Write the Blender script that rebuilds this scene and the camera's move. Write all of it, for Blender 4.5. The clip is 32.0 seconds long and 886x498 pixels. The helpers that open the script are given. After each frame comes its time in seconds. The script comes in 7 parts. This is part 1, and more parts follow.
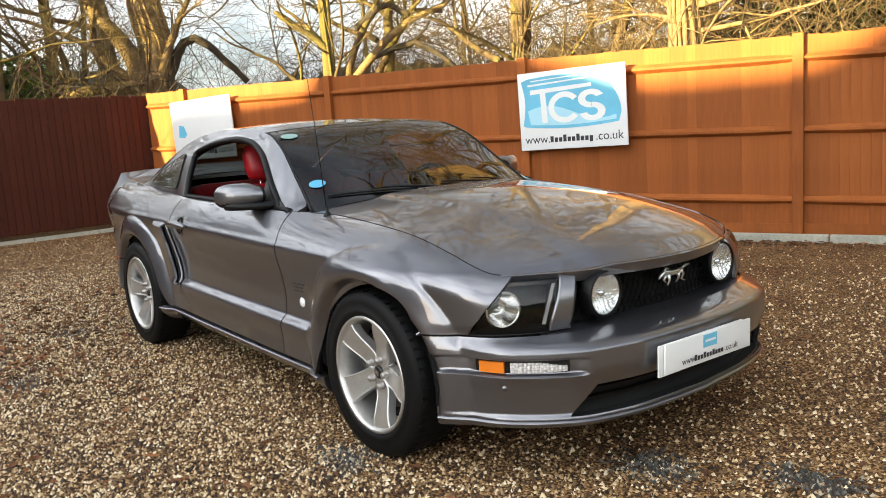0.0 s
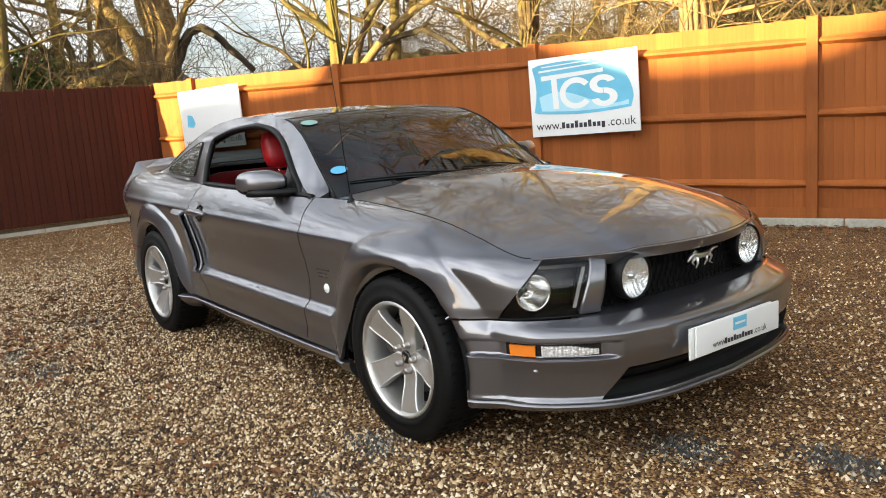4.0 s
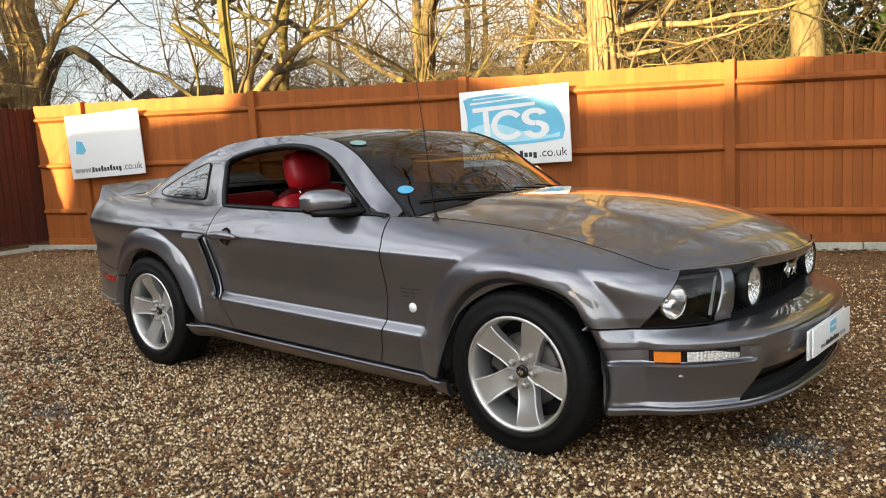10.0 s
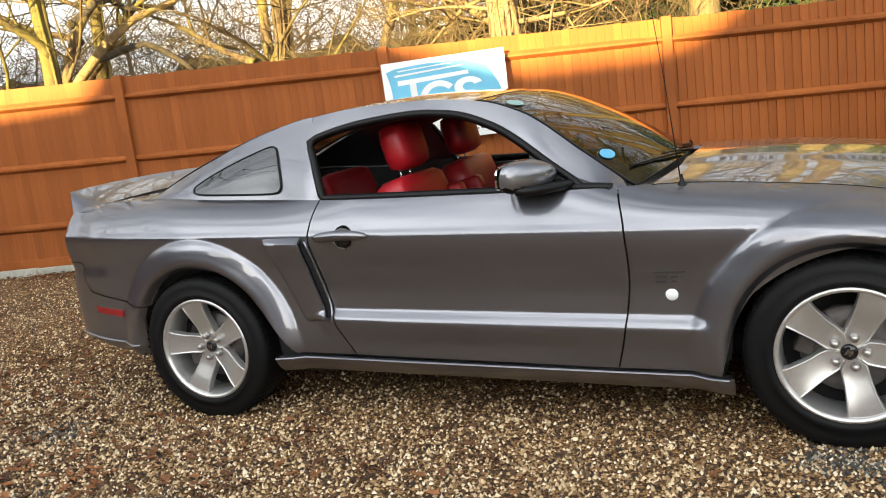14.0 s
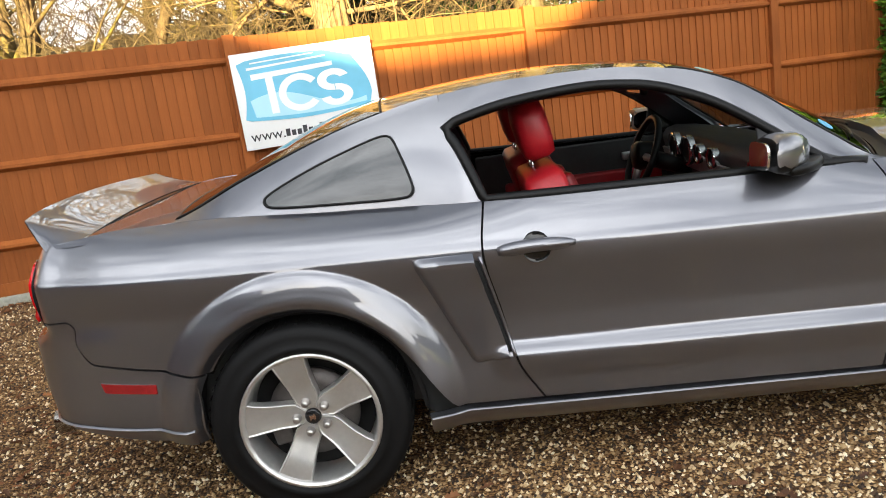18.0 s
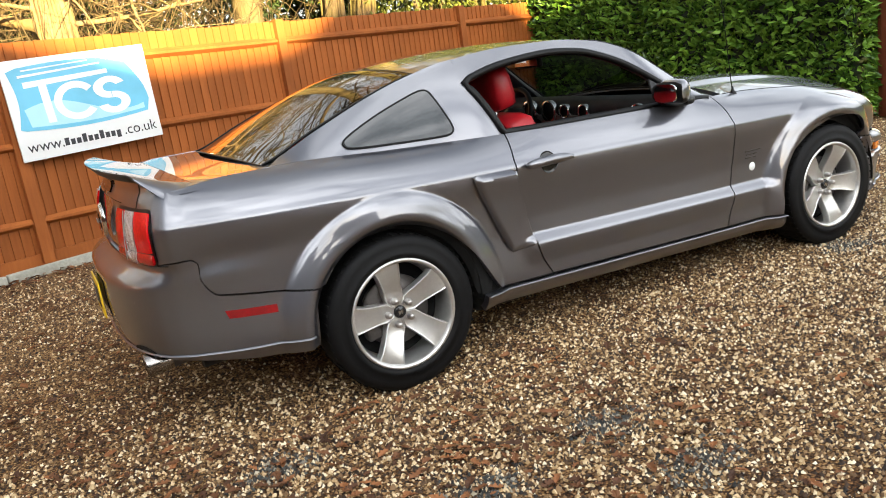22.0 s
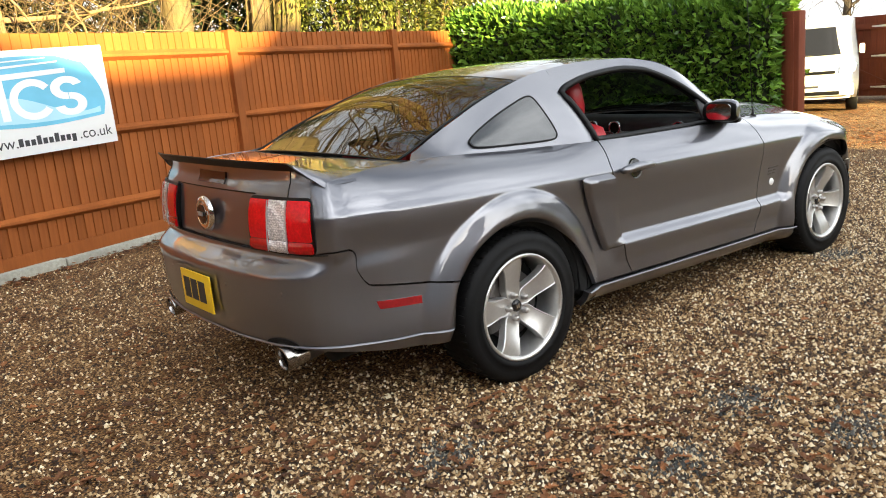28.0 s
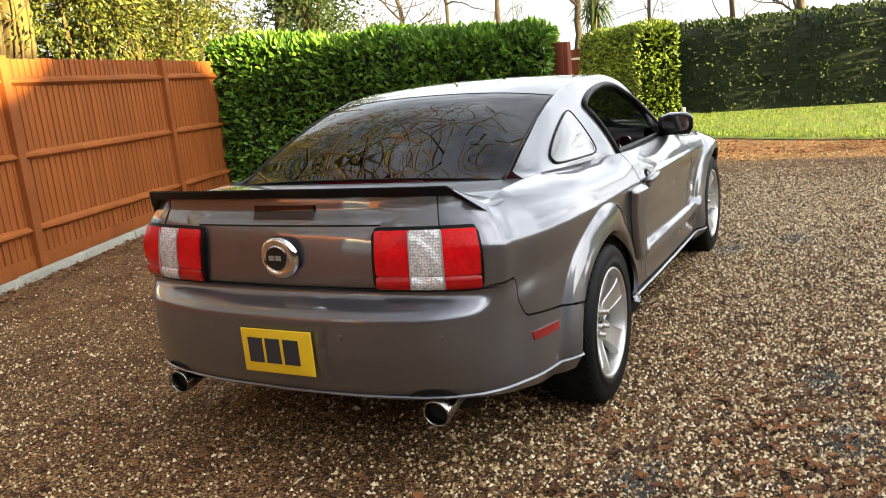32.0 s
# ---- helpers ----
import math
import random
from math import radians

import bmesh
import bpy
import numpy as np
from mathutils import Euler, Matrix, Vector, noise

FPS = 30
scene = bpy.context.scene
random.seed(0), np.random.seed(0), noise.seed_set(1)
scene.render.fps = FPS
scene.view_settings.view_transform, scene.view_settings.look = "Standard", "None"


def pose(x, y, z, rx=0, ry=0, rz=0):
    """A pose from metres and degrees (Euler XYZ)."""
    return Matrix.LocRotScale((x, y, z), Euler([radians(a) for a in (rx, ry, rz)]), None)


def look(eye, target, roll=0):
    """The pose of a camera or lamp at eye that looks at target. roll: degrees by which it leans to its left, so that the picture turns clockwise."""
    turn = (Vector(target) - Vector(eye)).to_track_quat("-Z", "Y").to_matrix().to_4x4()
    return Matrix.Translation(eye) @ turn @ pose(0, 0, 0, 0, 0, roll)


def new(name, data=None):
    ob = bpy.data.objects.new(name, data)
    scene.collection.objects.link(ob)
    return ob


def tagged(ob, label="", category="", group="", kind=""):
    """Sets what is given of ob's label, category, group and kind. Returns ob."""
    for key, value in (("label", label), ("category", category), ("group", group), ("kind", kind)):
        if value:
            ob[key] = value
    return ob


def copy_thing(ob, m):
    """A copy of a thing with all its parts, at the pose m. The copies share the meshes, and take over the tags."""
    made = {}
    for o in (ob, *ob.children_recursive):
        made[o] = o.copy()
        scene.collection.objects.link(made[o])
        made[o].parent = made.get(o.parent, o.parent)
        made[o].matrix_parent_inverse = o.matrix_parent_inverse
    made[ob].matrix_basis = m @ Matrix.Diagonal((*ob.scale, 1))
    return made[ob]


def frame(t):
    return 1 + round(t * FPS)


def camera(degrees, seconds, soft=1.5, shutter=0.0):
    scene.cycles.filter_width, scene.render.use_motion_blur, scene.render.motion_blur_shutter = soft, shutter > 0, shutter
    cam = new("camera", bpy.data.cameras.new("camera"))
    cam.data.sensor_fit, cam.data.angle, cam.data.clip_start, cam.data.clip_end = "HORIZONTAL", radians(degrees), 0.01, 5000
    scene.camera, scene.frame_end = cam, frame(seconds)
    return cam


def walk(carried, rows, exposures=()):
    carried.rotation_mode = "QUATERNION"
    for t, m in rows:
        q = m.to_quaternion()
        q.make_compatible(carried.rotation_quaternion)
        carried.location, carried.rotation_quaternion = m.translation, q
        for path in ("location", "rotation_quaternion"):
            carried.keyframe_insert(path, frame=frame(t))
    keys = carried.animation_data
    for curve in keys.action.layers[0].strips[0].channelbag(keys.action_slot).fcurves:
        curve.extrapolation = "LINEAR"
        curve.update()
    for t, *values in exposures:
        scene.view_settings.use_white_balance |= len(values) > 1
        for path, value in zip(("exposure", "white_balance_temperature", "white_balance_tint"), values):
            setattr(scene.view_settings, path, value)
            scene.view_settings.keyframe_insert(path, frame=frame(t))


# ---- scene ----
cam = camera(57.2, 32.0, 1.0)
PATH = [
    (0, (4.076, -2.564, 1.322), (2.516, -1.351, 1.015), -3.8),
    (0.5, (4.087, -2.557, 1.318), (2.514, -1.36, 1.011), -3.7),
    (1, (4.09, -2.536, 1.316), (2.512, -1.35, 0.997), -3.8),
    (1.5, (4.09, -2.535, 1.316), (2.515, -1.346, 0.989), -4.1),
    (2, (4.088, -2.553, 1.321), (2.518, -1.358, 0.993), -4.1),
    (2.5, (4.076, -2.592, 1.319), (2.512, -1.388, 0.997), -3.9),
    (3, (4.071, -2.628, 1.313), (2.516, -1.412, 0.992), -3.9),
    (3.5, (4.035, -2.606, 1.309), (2.468, -1.409, 0.975), -4.2),
    (5.5, (3.996, -2.902, 1.313), (2.5, -1.621, 0.967), -4.5),
    (6, (3.964, -2.955, 1.314), (2.508, -1.632, 0.955), -4.4),
    (6.5, (3.837, -2.953, 1.309), (2.402, -1.601, 0.972), -4.2),
    (7, (3.761, -2.979, 1.307), (2.325, -1.622, 0.995), -3.7),
    (7.5, (3.72, -3.064, 1.305), (2.281, -1.707, 1.009), -3.6),
    (8, (3.655, -3.192, 1.303), (2.237, -1.81, 1.023), -3.4),
    (8.5, (3.606, -3.325, 1.3), (2.217, -1.912, 1.03), -3.0),
    (9, (3.517, -3.37, 1.302), (2.163, -1.922, 1.04), -3.4),
    (9.5, (3.366, -3.408, 1.322), (2.046, -1.93, 1.059), -4.0),
    (10, (3.242, -3.496, 1.309), (1.959, -1.986, 1.036), -3.2),
    (10.5, (3.156, -3.702, 1.32), (1.917, -2.157, 1.038), -3.4),
    (11, (2.978, -3.817, 1.309), (1.797, -2.229, 1.02), -4.1),
    (11.5, (2.667, -3.882, 1.301), (1.512, -2.279, 0.99), -4.5),
    (12, (2.368, -3.888, 1.279), (1.268, -2.253, 0.933), -4.9),
    (12.5, (2.068, -3.947, 1.331), (1.055, -2.258, 0.984), -5.4),
    (13, (1.76, -3.875, 1.323), (0.826, -2.136, 1.001), -6.1),
    (13.5, (1.492, -3.828, 1.338), (0.601, -2.069, 1.001), -7.0),
    (14, (1.217, -3.812, 1.338), (0.418, -2.013, 0.986), -6.8),
    (14.5, (0.933, -3.744, 1.334), (0.226, -1.916, 0.934), -6.3),
    (16.5, (-0.005, -3.316, 1.371), (-0.418, -1.423, 0.878), -7.9),
    (17, (-0.253, -3.316, 1.41), (-0.592, -1.399, 0.953), -8.4),
    (17.5, (-0.515, -3.408, 1.427), (-0.674, -1.461, 0.994), -7.7),
    (18, (-0.737, -3.445, 1.424), (-0.81, -1.492, 0.997), -7.8),
    (18.5, (-0.964, -3.403, 1.416), (-0.902, -1.45, 0.989), -7.2),
    (19, (-1.166, -3.457, 1.406), (-0.955, -1.522, 0.947), -5.2),
    (19.5, (-1.435, -3.604, 1.427), (-1.166, -1.693, 0.905), -5.4),
    (20, (-1.664, -3.608, 1.412), (-1.351, -1.714, 0.848), -6.8),
    (20.5, (-1.933, -3.512, 1.402), (-1.573, -1.629, 0.831), -7.9),
    (21, (-2.177, -3.622, 1.418), (-1.602, -1.783, 0.881), -6.8),
    (21.5, (-2.392, -3.756, 1.442), (-1.595, -1.986, 0.959), -7.7),
    (22, (-2.597, -3.957, 1.412), (-1.756, -2.207, 0.929), -8.4),
    (22.5, (-2.805, -4.048, 1.439), (-1.866, -2.351, 0.951), -8.4),
    (23, (-3.055, -4.073, 1.441), (-2.043, -2.405, 1.001), -7.6),
    (23.5, (-3.105, -4.092, 1.44), (-2.088, -2.425, 1.007), -6.7),
    (24, (-3.101, -4.092, 1.431), (-2.109, -2.417, 0.971), -7.0),
    (24.5, (-3.099, -4.084, 1.431), (-2.133, -2.401, 0.949), -7.0),
    (25, (-3.089, -4.067, 1.432), (-2.141, -2.372, 0.955), -7.2),
    (25.5, (-3.064, -4.048, 1.433), (-2.12, -2.348, 0.963), -7.8),
    (27.5, (-3.553, -3.678, 1.45), (-2.439, -2.084, 0.982), -5.3),
    (28, (-3.717, -3.426, 1.437), (-2.529, -1.882, 0.982), -5.1),
    (28.5, (-3.85, -3.246, 1.435), (-2.605, -1.745, 0.99), -4.6),
    (29, (-4.076, -3.087, 1.465), (-2.738, -1.664, 1.034), -4.6),
    (29.5, (-4.224, -2.96, 1.476), (-2.831, -1.583, 1.071), -4.9),
    (30, (-4.281, -2.722, 1.467), (-2.814, -1.429, 1.052), -4.7),
    (30.5, (-4.416, -2.521, 1.457), (-2.879, -1.316, 1.026), -4.0),
    (31, (-4.602, -2.363, 1.492), (-3.01, -1.241, 1.038), -4.3),
    (31.5, (-4.631, -2.144, 1.481), (-2.973, -1.119, 1.033), -5.0),
    (32, (-4.633, -1.88, 1.495), (-2.917, -0.954, 1.052), -5.5),
]
EXPO, SKY, SUNE, WHITE, CLOUD = 0.16, 0.15, 34.0, 6600.0, 6.2
VAN_X, VAN_Y, VAN_A = 11.6, 4.62, 207.0

TINT = 8.0
walk(cam, [(t, look(eye, target, roll)) for t, eye, target, roll in PATH], [(t, EXPO + e, WHITE, TINT) for t, e in ((0, -0.14), (7, -0.20), (9, -0.27), (10.5, -0.32), (12, -0.22), (13.5, -0.12), (16.5, -0.03), (19.5, -0.02), (21, 0.24), (22.5, 0.03), (24, -0.02), (28, 0.0), (32, 0.0))])

# ---- light ----
SUN_TAN, SUN_SIDE = 0.2126, 0.05
world = bpy.data.worlds.new("sky")
scene.world = world
world.use_nodes = True
wn = world.node_tree.nodes
sky = wn.new("ShaderNodeTexSky")
sky.sky_type, sky.sun_disc = "NISHITA", False
sky.sun_elevation, sky.sun_rotation = radians(12), radians(180 + 2.9)
sky.air_density, sky.dust_density, sky.ozone_density = 1.0, 2.2, 2.0
wn["Background"].inputs["Strength"].default_value = SKY
# thin broken cloud over the whole sky
cloud, thin, over = wn.new("ShaderNodeTexNoise"), wn.new("ShaderNodeMapRange"), wn.new("ShaderNodeMix")
cloud.inputs["Scale"].default_value, cloud.inputs["Detail"].default_value, cloud.inputs["Roughness"].default_value = 2.6, 7.0, 0.6
for key, value in (("From Min", 0.36), ("From Max", 0.66), ("To Min", 0.18), ("To Max", 0.85)):
    thin.inputs[key].default_value = value
over.data_type = "RGBA"
# the cloud is brighter towards the sun
where, toward, lit, tint = wn.new("ShaderNodeTexCoord"), wn.new("ShaderNodeVectorMath"), wn.new("ShaderNodeMapRange"), wn.new("ShaderNodeVectorMath")
toward.operation, tint.operation = "DOT_PRODUCT", "SCALE"
toward.inputs[1].default_value = (-0.05, -0.90, 0.43)
tint.inputs[0].default_value = (CLOUD * 0.96, CLOUD * 0.985, CLOUD * 1.03)
for key, value in (("From Min", -0.3), ("From Max", 1.0), ("To Min", 3.0), ("To Max", 5.8)):
    lit.inputs[key].default_value = value
world.node_tree.links.new(where.outputs["Generated"], toward.inputs[0])
world.node_tree.links.new(toward.outputs["Value"], lit.inputs["Value"])
world.node_tree.links.new(lit.outputs["Result"], tint.inputs["Scale"])
world.node_tree.links.new(tint.outputs["Vector"], over.inputs[7])
world.node_tree.links.new(cloud.outputs["Fac"], thin.inputs["Value"])
# the cloud thins out to blue overhead, away from the sun
axes, rise, cover = wn.new("ShaderNodeSeparateXYZ"), wn.new("ShaderNodeMapRange"), wn.new("ShaderNodeMath")
near_sun, most = wn.new("ShaderNodeMapRange"), wn.new("ShaderNodeMath")
cover.operation, most.operation = "MULTIPLY", "MAXIMUM"
for key, value in (("From Min", 0.30), ("From Max", 0.85), ("To Min", 0.25), ("To Max", 1.0)):
    near_sun.inputs[key].default_value = value
world.node_tree.links.new(toward.outputs["Value"], near_sun.inputs["Value"])
world.node_tree.links.new(near_sun.outputs["Result"], most.inputs[0])
world.node_tree.links.new(rise.outputs["Result"], most.inputs[1])
for key, value in (("From Min", 0.35), ("From Max", 0.85), ("To Min", 1.0), ("To Max", 0.28)):
    rise.inputs[key].default_value = value
world.node_tree.links.new(where.outputs["Generated"], axes.inputs[0])
world.node_tree.links.new(axes.outputs["Z"], rise.inputs["Value"])
world.node_tree.links.new(most.outputs[0], cover.inputs[0])
world.node_tree.links.new(thin.outputs["Result"], cover.inputs[1])
world.node_tree.links.new(cover.outputs[0], over.inputs[0])
world.node_tree.links.new(sky.outputs[0], over.inputs[6])
world.node_tree.links.new(over.outputs[2], wn["Background"].inputs["Color"])
sun = new("sun", bpy.data.lights.new("sun", "SUN"))
sun.data.energy, sun.data.angle, sun.data.color = SUNE, radians(0.6), (1.0, 0.81, 0.40)
sun.matrix_world = look((-SUN_SIDE * 30, -30, SUN_TAN * 30), (0, 0, 0))


# ---- small helpers ----
def smooth(a, b, x):
    t = min(1.0, max(0.0, (x - a) / (b - a)))
    return t * t * (3 - 2 * t)


def curve(pairs):
    """A smooth function through the pairs, without overshoot."""
    xs, ys = [float(p[0]) for p in pairs], [float(p[1]) for p in pairs]
    d = [(ys[i + 1] - ys[i]) / (xs[i + 1] - xs[i]) for i in range(len(xs) - 1)]
    m = [d[0]] + [0 if d[i - 1] * d[i] <= 0 else 2 * d[i - 1] * d[i] / (d[i - 1] + d[i]) for i in range(1, len(d))] + [d[-1]]

    def value(x):
        if x <= xs[0]:
            return ys[0]
        if x >= xs[-1]:
            return ys[-1]
        i = max(k for k in range(len(xs) - 1) if xs[k] <= x)
        h = xs[i + 1] - xs[i]
        t = (x - xs[i]) / h
        return ys[i] * (1 + 2 * t) * (1 - t) ** 2 + m[i] * h * t * (1 - t) ** 2 + ys[i + 1] * t * t * (3 - 2 * t) + m[i + 1] * h * t * t * (t - 1)

    return value


def mesh_of(name, vf, material, flat=False):
    v, f = vf
    me = bpy.data.meshes.new(name)
    me.from_pydata([tuple(p) for p in v], [], [tuple(q) for q in f])
    me.update()
    if not flat:
        me.polygons.foreach_set("use_smooth", [True] * len(me.polygons))
    me.materials.append(material)
    return me


def part(name, vf, material, parent, label="", flat=False, solid=0.0, bevel=0.0, crisp=True):
    """One mesh object under a thing or a part."""
    ob = new(name, mesh_of(name, vf, material, flat))
    ob.parent = parent
    if label:
        ob["label"] = label
    if solid:
        mod = ob.modifiers.new("thickness", "SOLIDIFY")
        mod.thickness, mod.offset = solid, -1
        if crisp:
            ob.modifiers.new("crisp", "EDGE_SPLIT").split_angle = radians(40)
    if bevel:
        mod = ob.modifiers.new("edges", "BEVEL")
        mod.width, mod.segments, mod.limit_method = bevel, 2, "ANGLE"
    return ob


def thing(name, at, label, category, group="", kind=""):
    ob = new(name)
    ob.matrix_basis = at if isinstance(at, Matrix) else Matrix.Translation(at)
    ob.empty_display_size = 0.2
    return tagged(ob, label, category, group, kind)


def merge(*items):
    v, f = [], []
    for a, b in items:
        n = len(v)
        v += list(a)
        f += [tuple(i + n for i in q) for q in b]
    return v, f


def moved(vf, m):
    return [m @ Vector(p) for p in vf[0]], vf[1]


def mirrored(vf):
    return [(p[0], -p[1], p[2]) for p in vf[0]], [tuple(reversed(q)) for q in vf[1]]


def box(x0, x1, y0, y1, z0, z1, c=0.0):
    """A box with chamfered edges."""
    bm = bmesh.new()
    bmesh.ops.create_cube(bm, size=1)
    for w in bm.verts:
        w.co = ((x0 + x1) / 2 + w.co.x * (x1 - x0), (y0 + y1) / 2 + w.co.y * (y1 - y0), (z0 + z1) / 2 + w.co.z * (z1 - z0))
    if c:
        bmesh.ops.bevel(bm, geom=list(bm.edges), offset=c, segments=2, affect="EDGES", profile=0.6)
    out = [tuple(w.co) for w in bm.verts], [tuple(w.index for w in q.verts) for q in bm.faces]
    bm.free()
    return out


def grid(fn, us, vs):
    """A sheet of fn(u, v) over the two lists."""
    v = [fn(a, b) for a in us for b in vs]
    n = len(vs)
    return v, [(i * n + j, (i + 1) * n + j, (i + 1) * n + j + 1, i * n + j + 1) for i in range(len(us) - 1) for j in range(n - 1)]


def flip(vf):
    return vf[0], [tuple(reversed(q)) for q in vf[1]]


def flipgrid(fn, us, vs):
    return flip(grid(fn, us, vs))


def steps(a, b, n):
    return [a + (b - a) * i / n for i in range(n + 1)]


def tube(points, radii, n=8, closed=False, caps=True):
    pts = [Vector(p) for p in points]
    if not isinstance(radii, (list, tuple)):
        radii = [radii] * len(pts)
    v, f = [], []
    side = None
    for i, p in enumerate(pts):
        a, b = (pts[i - 1], pts[(i + 1) % len(pts)]) if closed else (pts[max(0, i - 1)], pts[min(len(pts) - 1, i + 1)])
        d = (b - a).normalized() if (b - a).length > 1e-9 else Vector((0, 0, 1))
        if side is None:
            side = d.orthogonal().normalized()
        side = (side - d * side.dot(d))
        side = side.normalized() if side.length > 1e-6 else d.orthogonal().normalized()
        up = d.cross(side)
        v += [p + radii[i] * (math.cos(t) * side + math.sin(t) * up) for t in (k * math.tau / n for k in range(n))]
    m = len(pts)
    for i in range(m if closed else m - 1):
        for k in range(n):
            a, b = i * n, ((i + 1) % m) * n
            f.append((a + k, a + (k + 1) % n, b + (k + 1) % n, b + k))
    if caps and not closed:
        f.append(tuple(reversed(range(n))))
        f.append(tuple(range((m - 1) * n, m * n)))
    return v, f


def lathe(profile, n=32, centre=(0, 0, 0), closed=False):
    """Turns (radius, y) pairs round the y axis."""
    v, f = [], []
    for r, y in profile:
        v += [(centre[0] + r * math.cos(t), centre[1] + y, centre[2] + r * math.sin(t)) for t in (k * math.tau / n for k in range(n))]
    m = len(profile)
    for i in range(m if closed else m - 1):
        for k in range(n):
            a, b = i * n, ((i + 1) % m) * n
            f.append((a + k, b + k, b + (k + 1) % n, a + (k + 1) % n))
    return v, f


def slab(outline, fn, depth):
    """A plate: outline in two numbers, fn(a, b, c) gives the place, c from 0 to depth."""
    n = len(outline)
    v = [fn(a, b, 0.0) for a, b in outline] + [fn(a, b, depth) for a, b in outline]
    f = [tuple(reversed(range(n))), tuple(range(n, 2 * n))] + [(i, (i + 1) % n, n + (i + 1) % n, n + i) for i in range(n)]
    return v, f


# ---- materials ----
class Nodes:
    def __init__(self, name):
        self.mat = bpy.data.materials.new(name)
        self.mat.use_nodes = True
        self.t = self.mat.node_tree
        self.b = self.t.nodes["Principled BSDF"]

    def add(self, kind, **values):
        n = self.t.nodes.new("ShaderNode" + kind)
        for k, w in values.items():
            n.inputs[k.replace("_", " ")].default_value = w
        return n

    def link(self, a, b):
        self.t.links.new(a, b)

    def coords(self, scale=(1, 1, 1), space="Object"):
        m = self.add("Mapping", Scale=scale)
        self.link(self.add("TexCoord").outputs[space], m.inputs["Vector"])
        return m.outputs["Vector"]

    def noise(self, where, scale, detail=4.0, rough=0.6):
        n = self.add("TexNoise", Scale=scale, Detail=detail, Roughness=rough)
        self.link(where, n.inputs["Vector"])
        return n.outputs["Fac"]

    def ramp(self, fac, stops):
        n = self.t.nodes.new("ShaderNodeValToRGB")
        while len(n.color_ramp.elements) < len(stops):
            n.color_ramp.elements.new(0.5)
        for e, (p, c) in zip(n.color_ramp.elements, stops):
            e.position, e.color = p, (*c, 1)
        self.link(fac, n.inputs["Fac"])
        return n.outputs["Color"]

    def mix(self, fac, a, b, how="MIX"):
        n = self.t.nodes.new("ShaderNodeMix")
        n.data_type, n.blend_type = "RGBA", how
        for s, w in ((0, fac), (6, a), (7, b)):
            if hasattr(w, "is_output"):
                self.link(w, n.inputs[s])
            else:
                n.inputs[s].default_value = w if s == 0 else (*w, 1)
        return n.outputs[2]

    def bump(self, height, strength, distance=0.01, after=None):
        n = self.add("Bump", Strength=strength, Distance=distance)
        self.link(height, n.inputs["Height"])
        if after:
            self.link(after, n.inputs["Normal"])
        return n.outputs["Normal"]

    def done(self, colour=None, normal=None, **values):
        for k, w in values.items():
            k = k.replace("_", " ")
            if hasattr(w, "is_output"):
                self.link(w, self.b.inputs[k])
            else:
                self.b.inputs[k].default_value = w
        if colour is not None:
            if hasattr(colour, "is_output"):
                self.link(colour, self.b.inputs["Base Color"])
            else:
                self.b.inputs["Base Color"].default_value = (*colour, 1)
        if normal is not None:
            self.link(normal, self.b.inputs["Normal"])
        return self.mat


def plain(name, colour, rough=0.5, metal=0.0, vary=0.12, scale=30.0, bump=0.05, **more):
    """A surface with fine grain and a broader unevenness."""
    n = Nodes(name)
    w = n.coords()
    a, b = n.noise(w, scale), n.noise(w, scale / 9, 3)
    f = n.add("Math")
    f.operation = "MULTIPLY"
    n.link(a, f.inputs[0]), n.link(b, f.inputs[1])
    lo, hi = [c * (1 - vary) for c in colour], [min(1, c * (1 + vary)) for c in colour]
    return n.done(n.ramp(f.outputs[0], [(0.1, lo), (0.45, hi)]), n.bump(a, bump, 0.004) if bump else None, Roughness=rough, Metallic=metal, **more)


def gravel_material():
    n = Nodes("gravel")
    w = n.coords()
    v = n.add("TexVoronoi", Scale=105.0, Randomness=1.0)
    n.link(w, v.inputs["Vector"])
    sep = n.add("SeparateColor")
    n.link(v.outputs["Color"], sep.inputs[0])
    stone = n.ramp(sep.outputs[0], [(0.0, (0.08, 0.055, 0.04)), (0.22, (0.20, 0.14, 0.09)), (0.45, (0.36, 0.27, 0.17)), (0.68, (0.52, 0.41, 0.28)), (0.88, (0.68, 0.58, 0.43)), (1.0, (0.80, 0.74, 0.63))])
    # Cell rims darkened: the shade between stones is put into the colour.
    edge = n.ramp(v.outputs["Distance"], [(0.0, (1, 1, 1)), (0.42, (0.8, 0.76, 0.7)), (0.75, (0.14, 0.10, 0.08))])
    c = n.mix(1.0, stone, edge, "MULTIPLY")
    soil = n.ramp(n.noise(w, 0.55, 5), [(0.35, (0.78, 0.72, 0.66)), (0.65, (1.1, 1.05, 1.0))])
    c = n.mix(1.0, c, soil, "MULTIPLY")
    damp = n.ramp(n.noise(w, 2.3, 4), [(0.38, (0.62, 0.5, 0.44)), (0.5, (1, 1, 1))])
    c = n.mix(0.8, c, damp, "MULTIPLY")
    c = n.mix(1.0, c, (0.80, 0.64, 0.43), "MULTIPLY")
    nb = n.bump(v.outputs["Distance"], 0.8, -0.008, n.bump(n.noise(w, 9), 0.25, 0.02))
    return n.done(c, nb, Roughness=0.85, Specular_IOR_Level=0.25)


